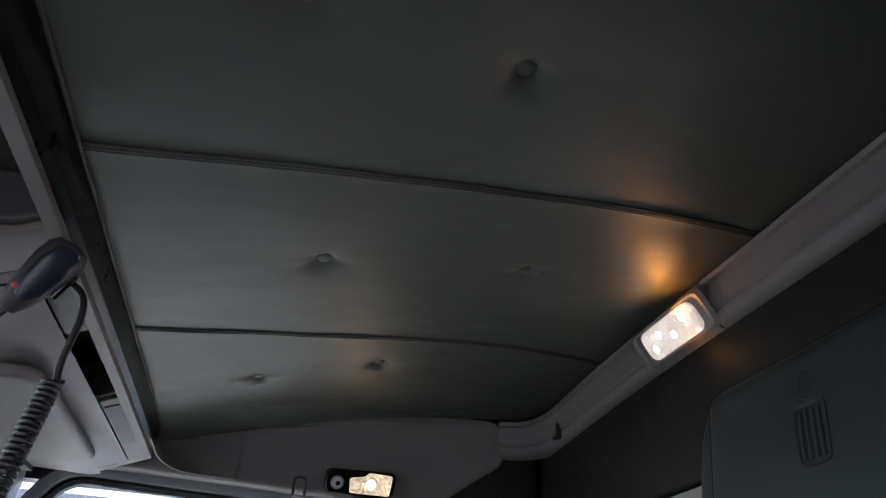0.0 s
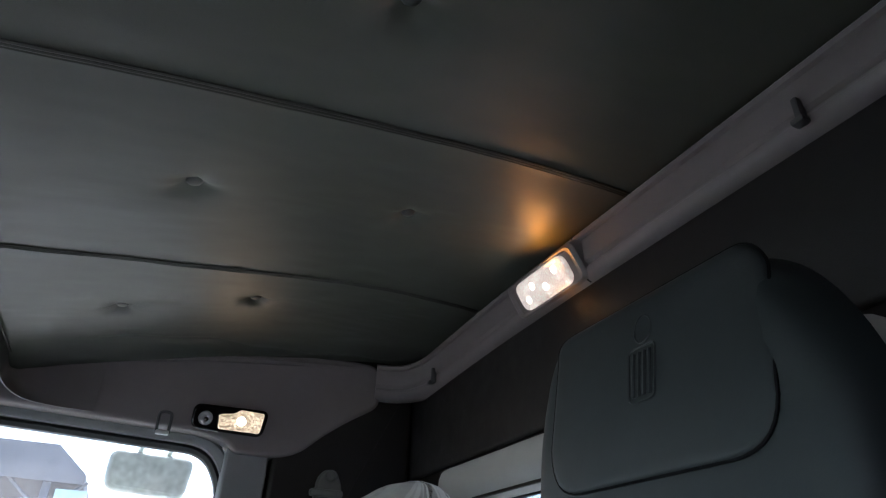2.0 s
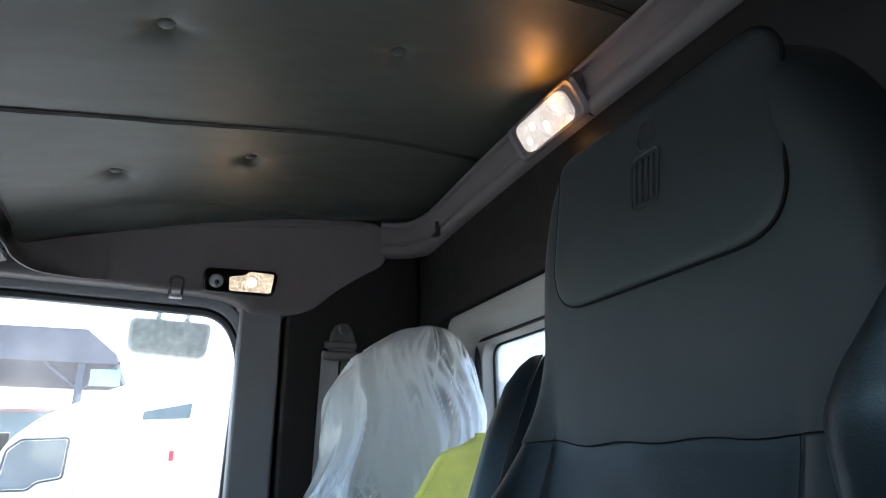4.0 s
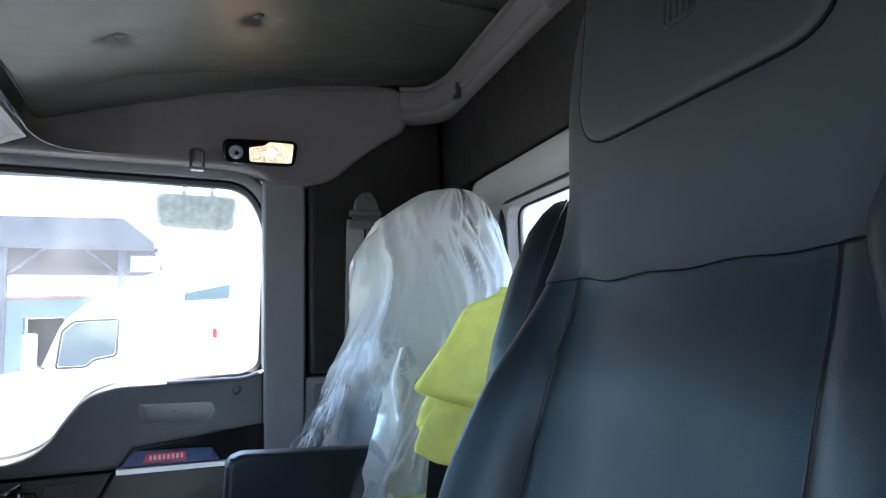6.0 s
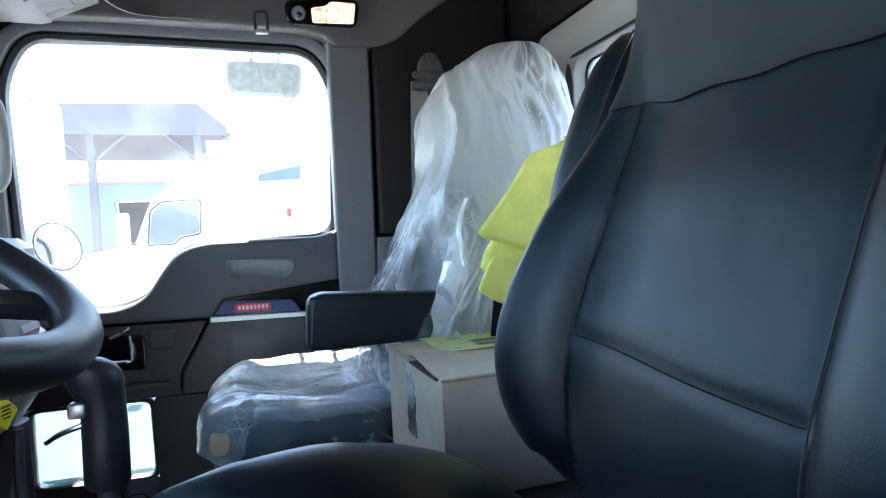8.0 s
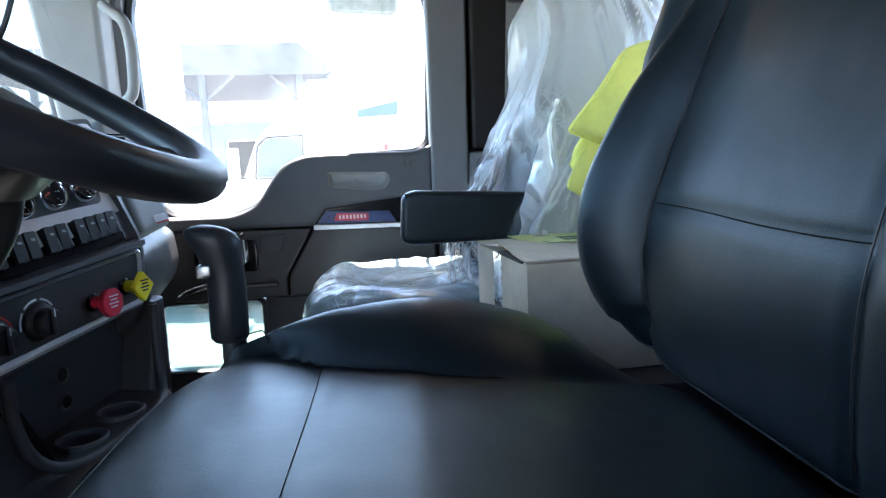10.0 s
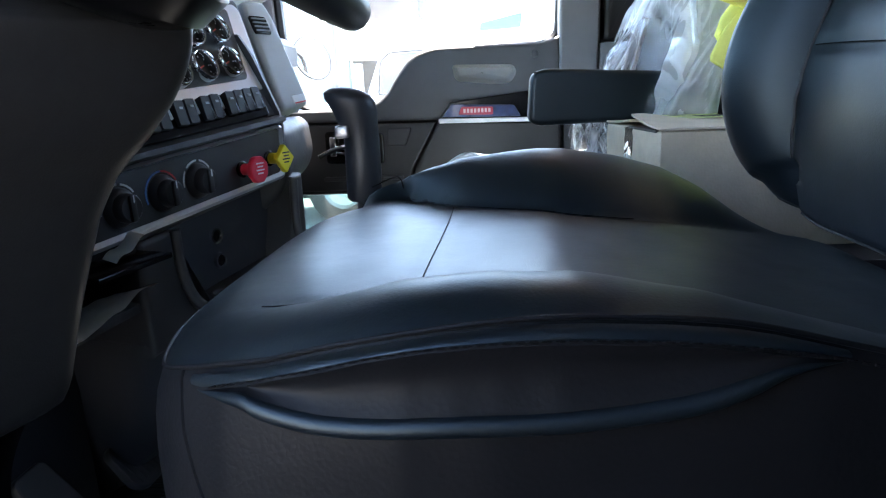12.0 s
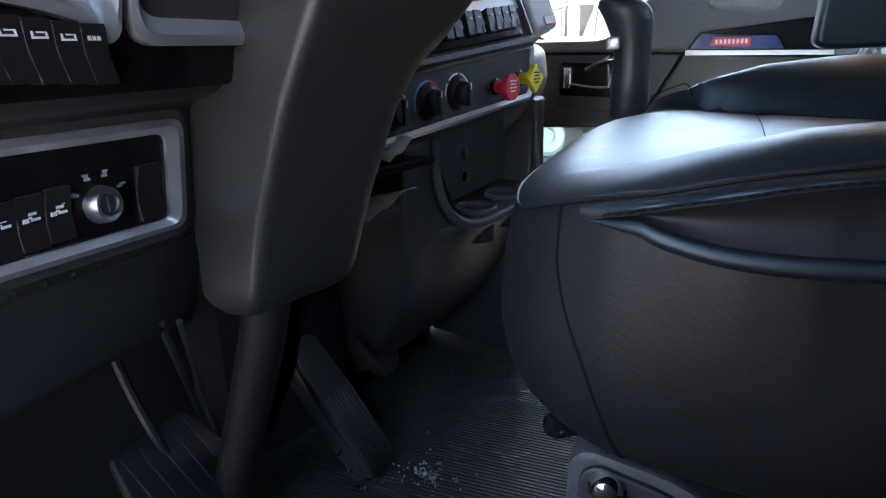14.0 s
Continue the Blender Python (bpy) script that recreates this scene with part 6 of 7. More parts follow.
# Heater dials.
for s, mark in ((-0.224, WHITEMARK), (-0.304, BLUEMARK), (-0.388, WHITEMARK), (-0.49, WHITEMARK)):
    m = frame_to(dp(s, 0.690, 0.0), N, (0, 0, 1))
    dial = part("dial", lathe([(0.0, 0.026), (0.018, 0.026), (0.021, 0.023), (0.022, 0.012), (0.025, 0.010), (0.029, 0.004), (0.030, 0.0)], m, 28), DIALBLACK, dash, "round black heater dial")
    part("grip", box((-0.020, -0.0055, 0.024), (0.020, 0.0055, 0.031), 0.003, 2, m), DIALBLACK, dial)
    part("pointer", box((0.008, -0.001, 0.0308), (0.019, 0.001, 0.0315), 0, 1, m), WHITEMARK, dial, smooth=False)
    for k in range(20):
        a = -112 + 224 * (k + 0.5) / 20
        if mark is WHITEMARK and k % 5 == 4:
            continue
        part("scale_mark", prism([((0.0325 + 0.0030 * e) * math.cos(radians(a + b)), (0.0325 + 0.0030 * e) * math.sin(radians(a + b))) for b, e in ((-5.8, 0), (5.8, 0), (5.8, 1), (-5.8, 1))], lambda p, q, d, m=m: m @ Vector((p, q, d)), 0.0012, 0.0022), mark if mark is WHITEMARK or k > 9 else REDMARK, dial, smooth=False)
# Brake valve knobs: red octagon, yellow diamond.
for s, z, col, sides, turn, nm in ((-0.113, 0.684, RED, 8, 22.5, "red octagonal trailer brake knob"), (-0.031, 0.687, YELLOW, 4, 0, "yellow diamond parking brake knob")):
    m = frame_to(dp(s, z, 0.0), N, (0, 0, 1))
    knob = part("brake_knob", lathe([(0.010, 0.0), (0.0105, 0.012), (0.011, 0.030), (0.010, 0.034)], m, 20), col, dash, nm)
    r = 0.0255 if sides == 8 else 0.028
    poly = [(r * math.cos(radians(turn + 360 * k / sides)), r * math.sin(radians(turn + 360 * k / sides))) for k in range(sides)]
    part("knob_face", prism(rounded(poly, 0.004, 3), lambda a, b, d, m=m: m @ Vector((a, b, d)), 0.032, 0.044, 0.003, 2), col, knob)
    for j in range(4):
        part("knob_text", box((0.010 - j * 0.006, -0.011 + 0.003 * (j % 2), 0.0440), (0.0125 - j * 0.006, 0.011 - 0.003 * (j % 2), 0.0446), 0, 1, m), WHITEMARK if sides == 8 else INK, knob, smooth=False)
    part("knob_collar", lathe([(0.013, 0.0), (0.015, 0.006), (0.012, 0.008)], m, 20), GLOSSBLACK, knob)
# Gauge panel: silver plate with a dark field, chrome-ringed gauges.


def up(s, z, d=0.0):
    q = dp(s, z, lean(z))
    nn = (N + Vector((0, 0, 0.45))).normalized()
    return q + nn * d


UN = (N + Vector((0, 0, 0.45))).normalized()
part("gauge_plate", prism(rounded([(-0.66, 0.812), (0.028, 0.812), (0.040, 0.824), (0.064, 0.962), (0.055, 0.976), (-0.66, 0.976)], 0.01), lambda a, b, d: up(a, b, d), -0.002, 0.003, 0.002), SILVER, dash, "satin silver gauge plate")
part("gauge_field", prism(rounded([(-0.65, 0.834), (-0.008, 0.834), (0.026, 0.966), (-0.65, 0.966)], 0.010), lambda a, b, d: up(a, b, d), 0.002, 0.0045, 0.001), DASH, dash, "dark grey gauge field")
for s, z in ((-0.050, 0.866), (-0.120, 0.864), (-0.190, 0.861), (-0.260, 0.858), (-0.044, 0.925), (-0.114, 0.922), (-0.184, 0.919), (-0.254, 0.916)):
    m = frame_to(up(s, z, 0.004), UN, (0, 0, 1))
    g = part("gauge", lathe([(0.0, 0.003), (0.0225, 0.003), (0.0232, 0.014), (0.0246, 0.0175), (0.0265, 0.0185), (0.0283, 0.0165), (0.0294, 0.012), (0.0298, 0.0)], m, 30), CHROME, dash, "chrome-ringed round gauge")
    part("gauge_dial", lathe([(0.0, 0.0045), (0.0228, 0.0045), (0.0228, 0.002)], m, 22), GAUGEFACE, g)
    part("needle", box((-0.003, -0.0012, 0.006), (0.017, 0.0012, 0.0068), 0, 1, m @ pose(0, 0, 0, 0, 0, 115)), NEEDLE, g, smooth=False)
    for k in range(7):
        part("tick", box((0.017, -0.0007, 0.0046), (0.0205, 0.0007, 0.0052), 0, 1, m @ pose(0, 0, 0, 0, 0, -120 + 40 * k)), WHITEMARK, g, smooth=False)
# Row of rocker switches.
part("rocker_tray", prism(rounded([(-0.66, 0.763), (0.004, 0.763), (0.006, 0.815), (-0.66, 0.812)], 0.005), lambda a, b, d: up(a, b, d), 0.0, 0.006, 0.002), GLOSSBLACK, dash)
for k, s in enumerate((-0.022, -0.047, -0.072, -0.097, -0.137, -0.162, -0.200, -0.225, -0.263, -0.288, -0.326, -0.351)):
    m = frame_to(up(s, 0.795, 0.005), UN, (0, 0, 1))
    rk = part("rocker_switch", loft([[m @ Vector((a, b, h + (0.006 if a > 0 else 0.0) * t)) for a, b in rounded([(-0.0205, -0.0105), (0.0205, -0.0105), (0.0205, 0.0105), (-0.0205, 0.0105)], 0.002, 2)] for h, t in ((-0.004, 0), (0.005, 1), (0.0075, 1))]), ROCKER, dash, "black rocker switch")
    part("rocker_mark", box((0.005, -0.004, 0.0136), (0.009, 0.004, 0.0141), 0, 1, m), GREYMARK, rk, smooth=False)
    if k < 6:
        part("rocker_edge", box((-0.019, -0.0108, 0.005), (0.017, -0.0094, 0.0108), 0.0005, 1, m), SILVER, rk)
for s in (-0.117, -0.181, -0.244, -0.307):
    part("plate_tab", prism(rounded([(s - 0.0055, 0.790), (s + 0.0055, 0.790), (s + 0.0055, 0.813), (s - 0.0055, 0.813)], 0.002), lambda a, b, d: up(a, b, d), 0.004, 0.0085, 0.001), SILVER, dash)
# Rounded end of the stack and the passenger side of the dash.
part("stack_end", loft([[(dp(0.034, z, -0.004 - off).x + 0.045 * (1 - math.cos(t)) * -1, dp(0.034, z, -0.004).y + 0.06 * math.sin(t), z) for t in lin(0, 1.5, 10)] + [(-0.62, 1.29, z), (-0.62, 1.20, z)] for z, off in ((0.63, 0.02), (0.66, 0.002), (0.74, 0.0), (0.77, 0.004), (0.88, 0.05), (0.92, 0.075))]), DARK, dash)
pd = rounded([(-0.76, 0.93), (-0.50, 0.915), (-0.43, 0.878), (-0.408, 0.84), (-0.400, 0.755), (-0.76, 0.755)], [0, 0.05, 0.04, 0.03, 0.008, 0])
part("passenger_dash", prism(pd, lambda a, b, d: (a - 0.045 - 0.10 * max(0, d - 1.45), d, b), 1.30, 1.80, 0.012, 3), TRIM_COOL, dash, "grey passenger-side dash top")
pl = rounded([(-0.76, 0.748), (-0.36, 0.748), (-0.335, 0.73), (-0.325, 0.65), (-0.345, 0.60), (-0.42, 0.545), (-0.76, 0.52)], [0, 0.02, 0.02, 0.03, 0.04, 0.03, 0])
part("glovebox", prism(pl, lambda a, b, d: (a - 0.030 - 0.20 * max(0, d - 1.33), d, b), 1.272, 1.80, 0.014, 4), DARK, dash, "black glovebox end")
part("vent_panel", prism(rounded([(0.062, 0.766), (0.162, 0.766), (0.176, 0.950), (0.166, 0.986), (0.092, 0.986)], 0.016), lambda a, b, d: up(a, b, d), -0.22, -0.001, 0.010, 3), TRIM_LIGHT, dash, "grey end panel of the centre stack")
part("dash_label", prism([(0.108, 0.772), (0.148, 0.772), (0.149, 0.789), (0.109, 0.789)], up, -0.001, 0.0006), PAPER, dash, "white warning label with a red line", smooth=False)
part("label_line", prism([(0.108, 0.772), (0.148, 0.772), (0.148, 0.775), (0.108, 0.775)], up, 0.0006, 0.0010), REDMARK, dash, smooth=False)
vent = part("vent", prism(rounded([(0.086, 0.918), (0.138, 0.914), (0.140, 0.950), (0.088, 0.954)], 0.005), up, -0.002, 0.003, 0.001), GLOSSBLACK, dash, "black air vent")
for k in range(4):
    part("vent_slat", prism([(0.090, 0.9225 + 0.008 * k), (0.135, 0.9190 + 0.008 * k), (0.135, 0.9212 + 0.008 * k), (0.090, 0.9247 + 0.008 * k)], up, 0.002, 0.006), TRIM_COOL, vent, smooth=False)
part("dash_top", prism([(-0.90, 0.88), (-0.90, 0.96), (-0.70, 0.97), (-0.50, 0.955), (-0.47, 0.93), (-0.47, 0.88)], xz, -0.12, 1.80, 0.015, 3), DASH, dash)

# Lower console with the cup holders.
console = thing("centre_console", "charcoal lower console with two cup holders", "console")
part("console_cheek", prism(rounded([(-0.36, 0.44), (-0.36, 0.628), (-0.280, 0.628), (-0.277, 0.55), (-0.264, 0.50), (-0.227, 0.462), (-0.19, 0.44)], [0.0, 0.01, 0.01, 0.03, 0.03, 0.03, 0.0]), lambda a, b, d: dp(a, b, d), -0.30, -0.006, 0.010, 4), DARK, console)
body_rings = []
for z, d, s0 in ((0.05, -0.30, -0.30), (0.10, -0.25, -0.30), (0.13, -0.20, -0.31), (0.18, -0.14, -0.33), (0.24, -0.09, -0.345), (0.31, -0.05, -0.355), (0.38, -0.024, -0.362), (0.43, -0.010, -0.364), (0.452, -0.006, -0.364), (0.462, -0.010, -0.364)):
    f = sstep(0.40, 0.455, z)
    body_rings.append([dp(a, z, b + 0.046 * f * sstep(-0.29, -0.19, a) * (1 if b > -0.2 else 0)) for a, b in rounded([(s0, -0.34), (s0, d), (-0.27, d), (-0.19, d), (-0.08, d), (0.05, d - 0.01), (0.05, -0.34)], [0.0, 0.03 + 0.06 * (1 - f), 0.05, 0.05, 0.1, 0.03, 0.0], 6)])
con_bm = loft(body_rings, False)
con_bm.verts.ensure_lookup_table()
top_ring = con_bm.verts[-len(body_rings[-1]):]
rim_edges = [con_bm.edges.get((top_ring[k - 1], top_ring[k])) for k in range(len(top_ring))]
CUPS = ((-0.150, -0.015), (-0.052, -0.015))
for s, d in CUPS:
    loop = [con_bm.verts.new(dp(s + 0.0365 * math.cos(t), 0.462, d + 0.0365 * math.sin(t))) for t in lin(0, 2 * math.pi, 29)[:-1]]
    rim_edges += [con_bm.edges.new((loop[k - 1], loop[k])) for k in range(len(loop))]
bmesh.ops.triangle_fill(con_bm, use_beauty=True, use_dissolve=False, edges=rim_edges)
part("console_body", con_bm, DARK, console, "smoothly curved console body")
part("console_back", prism([(-0.29, 0.466), (-0.29, 0.63), (0.06, 0.63), (0.06, 0.466)], lambda a, b, d: dp(a, b, d), -0.32, -0.078), DARK, console)
part("console_cheek", prism([(0.035, 0.05), (0.035, 0.48), (0.055, 0.55), (0.062, 0.63), (0.10, 0.63), (0.10, 0.05)], lambda a, b, d: dp(a, b, d), -0.30, -0.01, 0.01, 3), DARK, console)
rim = smooth_path([dp(-0.286, 0.625, -0.004), dp(-0.284, 0.56, -0.002), dp(-0.272, 0.505, 0.006), dp(-0.240, 0.468, 0.020), dp(-0.19, 0.455, 0.034), dp(-0.10, 0.455, 0.040), dp(-0.02, 0.457, 0.038), dp(0.03, 0.48, 0.015), dp(0.05, 0.55, -0.004), dp(0.06, 0.625, -0.008)], 6)
part("tray_rim", tube(rim, 0.009, 12), DARK, console)
for s, d in CUPS:
    m = frame_to(dp(s, 0.462, d), (0, 0, 1), U)
    c = part("cup_holder", lathe([(0.0345, -0.004), (0.0355, 0.004), (0.0385, 0.0065), (0.0415, 0.004), (0.042, -0.006)], m, 32, caps=False), DASH, console, "round cup holder rim")
    part("cup_well", loft([[m @ Vector((r * math.cos(t), r * math.sin(t), h)) for t in lin(0, 2 * math.pi, 29)[:-1]] for r, h in ((0.036, 0.001), (0.0345, -0.02), (0.033, -0.062), (0.0005, -0.063))], False), RUBBER, c)
for z, s in ((0.557, -0.113), (0.507, -0.108)):
    m = frame_to(dp(s, z, -0.078), N, (0, 0, 1))
    sk = part("power_socket", lathe([(0.0, 0.002), (0.011, 0.002), (0.0115, 0.006), (0.0155, 0.006), (0.0165, 0.0)], m, 22), CHROME if z > 0.52 else DASH, console, "round power socket")
    part("socket_well", lathe([(0.0, 0.0035), (0.011, 0.0035), (0.011, 0.0)], m, 18), GLOSSBLACK, sk)
# Open document slot left of the tray.
slot = thing("document_slot", "black open slot with papers under the heater panel", "tray")
part("slot_lip", prism(rounded([(-0.62, 0.600), (-0.62, 0.622), (-0.34, 0.622), (-0.34, 0.600)], 0.004), lambda a, b, d: dp(a, b, d), -0.22, -0.012, 0.004), DASH, slot)
part("slot_floor", prism(rounded([(-0.62, 0.516), (-0.62, 0.532), (-0.345, 0.532), (-0.345, 0.516)], 0.004), lambda a, b, d: dp(a, b, d), -0.22, -0.02, 0.004), DARK, slot)
part("slot_back", prism([(-0.62, 0.532), (-0.62, 0.60), (-0.345, 0.60), (-0.345, 0.532)], lambda a, b, d: dp(a, b, d), -0.24, -0.19), RUBBER, slot)
part("slot_under", prism([(-0.62, 0.05), (-0.62, 0.514), (-0.36, 0.514), (-0.36, 0.05)], lambda a, b, d: dp(a, b, d), -0.30, -0.19), RUBBER, slot)
pm = bmesh.new()
loft([[dp(s, 0.538 + 0.026 * sstep(-0.50, -0.36, s) * (1 - f) + 0.006 * noise.noise((s * 30, f * 6, 0)), 0.012 - 0.10 * f) for s in lin(-0.52, -0.349, 24)] for f in lin(0, 1, 10)], False, pm, closed=False)
bmesh.ops.solidify(pm, geom=pm.faces[:], thickness=0.018)
tagged(part("paper_wad", pm, PAPER), "crumpled white paper in the dash slot", "paper")
pm = bmesh.new()
loft([[dp(-0.445 + 0.055 * u + 0.012 * f, 0.630 + 0.022 * u + 0.003 * math.sin(u * 9), 0.004 + 0.040 * (1 - f)) for u in lin(0, 1, 12)] for f in lin(0, 1, 8)], False, pm, closed=False)
bmesh.ops.solidify(pm, geom=pm.faces[:], thickness=0.0015)
tagged(part("receipt", pm, PAPER), "white paper slip tucked behind the silver frame", "paper slip")
tagged(part("card_holder", prism(rounded([(-0.49, 0.618), (-0.49, 0.626), (-0.36, 0.618), (-0.36, 0.610)], 0.002), lambda a, b, d: dp(a, b, d), -0.03, 0.06, 0.002), GLOSSBLACK), "black card wallet sticking out under the heater panel", "wallet")

# Left of the column: switch panel and cluster.
left_dash = thing("driver_dash", "charcoal dash left of the column with switches and gauges", "dashboard", kind="structure")
pf = rounded([(-0.90, 0.93), (-0.52, 0.945), (-0.44, 0.93), (-0.455, 0.775), (-0.470, 0.718), (-0.487, 0.706), (-0.512, 0.700), (-0.524, 0.690), (-0.535, 0.575), (-0.548, 0.550), (-0.575, 0.440), (-0.90, 0.440)], [0, 0.02, 0.03, 0.02, 0.005, 0.005, 0.006, 0.006, 0.006, 0.008, 0.01, 0])
part("dash_body", prism(pf, xz, -0.12, 0.474, 0.004), DARK, left_dash)
part("dash_body_mid", prism(rounded([(-0.90, 0.93), (-0.56, 0.945), (-0.50, 0.93), (-0.49, 0.72), (-0.56, 0.66), (-0.60, 0.48), (-0.90, 0.44)], 0.02), xz, 0.476, 0.86, 0.004), DARK, left_dash)


def lp(a, b, d):
    """The lower switch panel: a along y, b height, d towards the driver."""
    return (-0.528 - (0.64 - b) * 0.095 + d, a, b)


fo, fi = rounded([(-0.05, 0.586), (0.448, 0.570), (0.452, 0.684), (-0.05, 0.690)], 0.018), rounded([(-0.04, 0.598), (0.424, 0.584), (0.427, 0.671), (-0.04, 0.679)], 0.012)
part("panel_frame", loft([[lp(a, b, -0.004) for a, b in fo], [lp(a, b, 0.006) for a, b in fo], [lp((a + c) / 2, (b + e) / 2, 0.011) for (a, b), (c, e) in zip(fo, fi)], [lp(a, b, 0.006) for a, b in fi], [lp(a, b, -0.002) for a, b in fi]], False), SILVER, left_dash, "satin silver panel frame")
part("panel_face", prism(fi, lp, -0.003, 0.0025), GLOSSBLACK, left_dash, smooth=False)
surround = grow(fo, 0.022) if sum(fo[k - 1][0] * fo[k][1] - fo[k][0] * fo[k - 1][1] for k in range(len(fo))) < 0 else grow(fo, -0.022)
part("panel_surround", loft([[lp(a, b, -0.010) for a, b in surround], [lp(a * 0.4 + c * 0.6, b * 0.4 + e * 0.6, 0.003) for (a, b), (c, e) in zip(surround, fo)], [lp(a, b, 0.003) for a, b in fo]], False), DARK, left_dash, "raised charcoal surround")
for y, w in ((0.2285, 0.0240), (0.2535, 0.0240), (0.2785, 0.0240), (0.3035, 0.0240), (0.402, 0.030)):
    hh0 = 0.0235 if y < 0.4 else 0.028
    rk = part("rocker_switch", loft([[lp(y + a, 0.6165 + b + 0.06 * (y - 0.28) * (0 if y > 0.4 else 1), h + 0.003 * (b / 0.02) ** 2 * t) for a, b in rounded([(-w / 2, -hh0), (w / 2, -hh0), (w / 2, 0.0), (w / 2, hh0), (-w / 2, hh0), (-w / 2, 0.0)], [0.002, 0.002, 0, 0.002, 0.002, 0], 2)] for h, t in ((0.001, 0), (0.0026, 1), (0.0034, 1))]), ROCKER, left_dash, "black rocker switch")
    part("rocker_edge", tube([lp(y - w / 2 + 0.0004, 0.6165 + b, 0.0034 + 0.003 * (b / 0.02) ** 2) for b in lin(-hh0 + 0.003, hh0 - 0.003, 8)], 0.0007, 5), DASH, rk)
    if y < 0.4:
        for dy, dz, ww, hh in ((-0.005, 0.001, 0.005, 0.0035), (0.0035, 0.0015, 0.008, 0.0022), (0.001, 0.0065, 0.007, 0.0026), (0.0045, 0.0095, 0.003, 0.0022), (-0.001, 0.0040, 0.003, 0.0014)):
            part("rocker_mark", prism([(y + dy - ww / 2, 0.6165 + dz), (y + dy + ww / 2, 0.6165 + dz), (y + dy + ww / 2, 0.6165 + dz + hh), (y + dy - ww / 2, 0.6165 + dz + hh)], lp, 0.0030, 0.0050), WHITEMARK, rk, smooth=False)
key = frame_to(lp(0.345, 0.617, 0.003), (1, 0, 0.05), (0, 0, 1))
ign = part("ignition_switch", lathe([(0.0, 0.009), (0.0095, 0.009), (0.0105, 0.013), (0.0140, 0.0135), (0.0165, 0.010), (0.0178, 0.0)], key, 30), STEEL, left_dash, "chrome ignition switch")
part("key_face", lathe([(0.0, 0.0098), (0.0092, 0.0098), (0.0096, 0.008)], key, 24), RUBBER, ign)
part("key_slot", box((-0.007, -0.0012, 0.0102), (0.007, 0.0012, 0.0108), 0, 1, key), STEEL, ign, smooth=False)
for a in (62, 22, -18, -62):
    c, q = math.cos(radians(a)), math.sin(radians(a))
    for dr, w, hh in ((0.0, 0.0030, 0.0012), (0.0022, 0.0016, 0.0014), (0.0042, 0.0030, 0.0010)):
        y0, z0 = 0.345 - q * (0.0265 + dr), 0.617 + c * (0.0265 + dr)
        part("position_mark", prism([(y0 - w, z0 - hh), (y0 + w, z0 - hh), (y0 + w, z0 + hh), (y0 - w, z0 + hh)], lp, 0.0020, 0.0034), GREYMARK, ign, smooth=False)
for k in range(8):
    part("vent_tick", prism([(0.20 + 0.028 * k, 0.557), (0.203 + 0.028 * k, 0.557), (0.204 + 0.028 * k, 0.569), (0.201 + 0.028 * k, 0.569)], lp, -0.016, -0.002), DARK, left_dash, smooth=False)
part("knee_panel", prism(rounded([(-0.552, 0.545), (-0.542, 0.552), (-0.552, 0.530), (-0.578, 0.450), (-0.586, 0.434), (-0.604, 0.428), (-0.604, 0.436)], 0.003), xz, -0.12, 0.49, 0.003), DARK, left_dash)


def cp(a, b, d):
    return (-0.448 - (0.775 - b) * 0.25 + d, a, b)


part("cluster_shade", prism(rounded([(-0.1, 0.716), (0.468, 0.716), (0.468, 0.93), (-0.1, 0.93)], 0.01), cp, -0.01, 0.0), GLOSSBLACK, left_dash, smooth=False)
for k in range(6):
    y = 0.3005 - 0.0218 * k
    zc = 0.7462 + (0.30 - y) * 0.06
    rk = part("rocker_switch", loft([[cp(y + a - 0.35 * b, zc + b, h + 0.003 * t * (b / 0.02) ** 2) for a, b in rounded([(-0.0106, -0.0215), (0.0106, -0.0215), (0.0106, 0.0), (0.0106, 0.0215), (-0.0106, 0.0215), (-0.0106, 0.0)], [0.002, 0.002, 0, 0.002, 0.002, 0], 2)] for h, t in ((0.0, 0), (0.009, 1), (0.011, 1))]), ROCKER, left_dash, "black rocker switch")
    part("rocker_edge", tube([cp(y - 0.0104 - 0.35 * b, zc + b, 0.0112 + 0.003 * (b / 0.02) ** 2) for b in lin(-0.019, 0.019, 8)], 0.0007, 5), DASH, rk)
    icon = [(0.0, 0.0085, 0.012, 0.0014), (-0.0050, 0.0100, 0.0018, 0.0034), (0.0052, 0.0100, 0.0016, 0.0030), (0.0010, 0.0120, 0.0060, 0.0016), (0.0, 0.0142, 0.0034, 0.0016)] if k else [(-0.0048, 0.0100, 0.0030, 0.0034), (-0.0008, 0.0100, 0.0030, 0.0034), (0.0032, 0.0100, 0.0030, 0.0034)]
    for dy, dz, ww, hh in icon:
        part("rocker_mark", prism([(y + dy - 0.35 * dz - ww / 2, zc + dz), (y + dy - 0.35 * dz + ww / 2, zc + dz), (y + dy - 0.35 * (dz + hh) + ww / 2, zc + hh + dz), (y + dy - 0.35 * (dz + hh) - ww / 2, zc + hh + dz)], cp, 0.0115, 0.0131), WHITEMARK, rk, smooth=False)
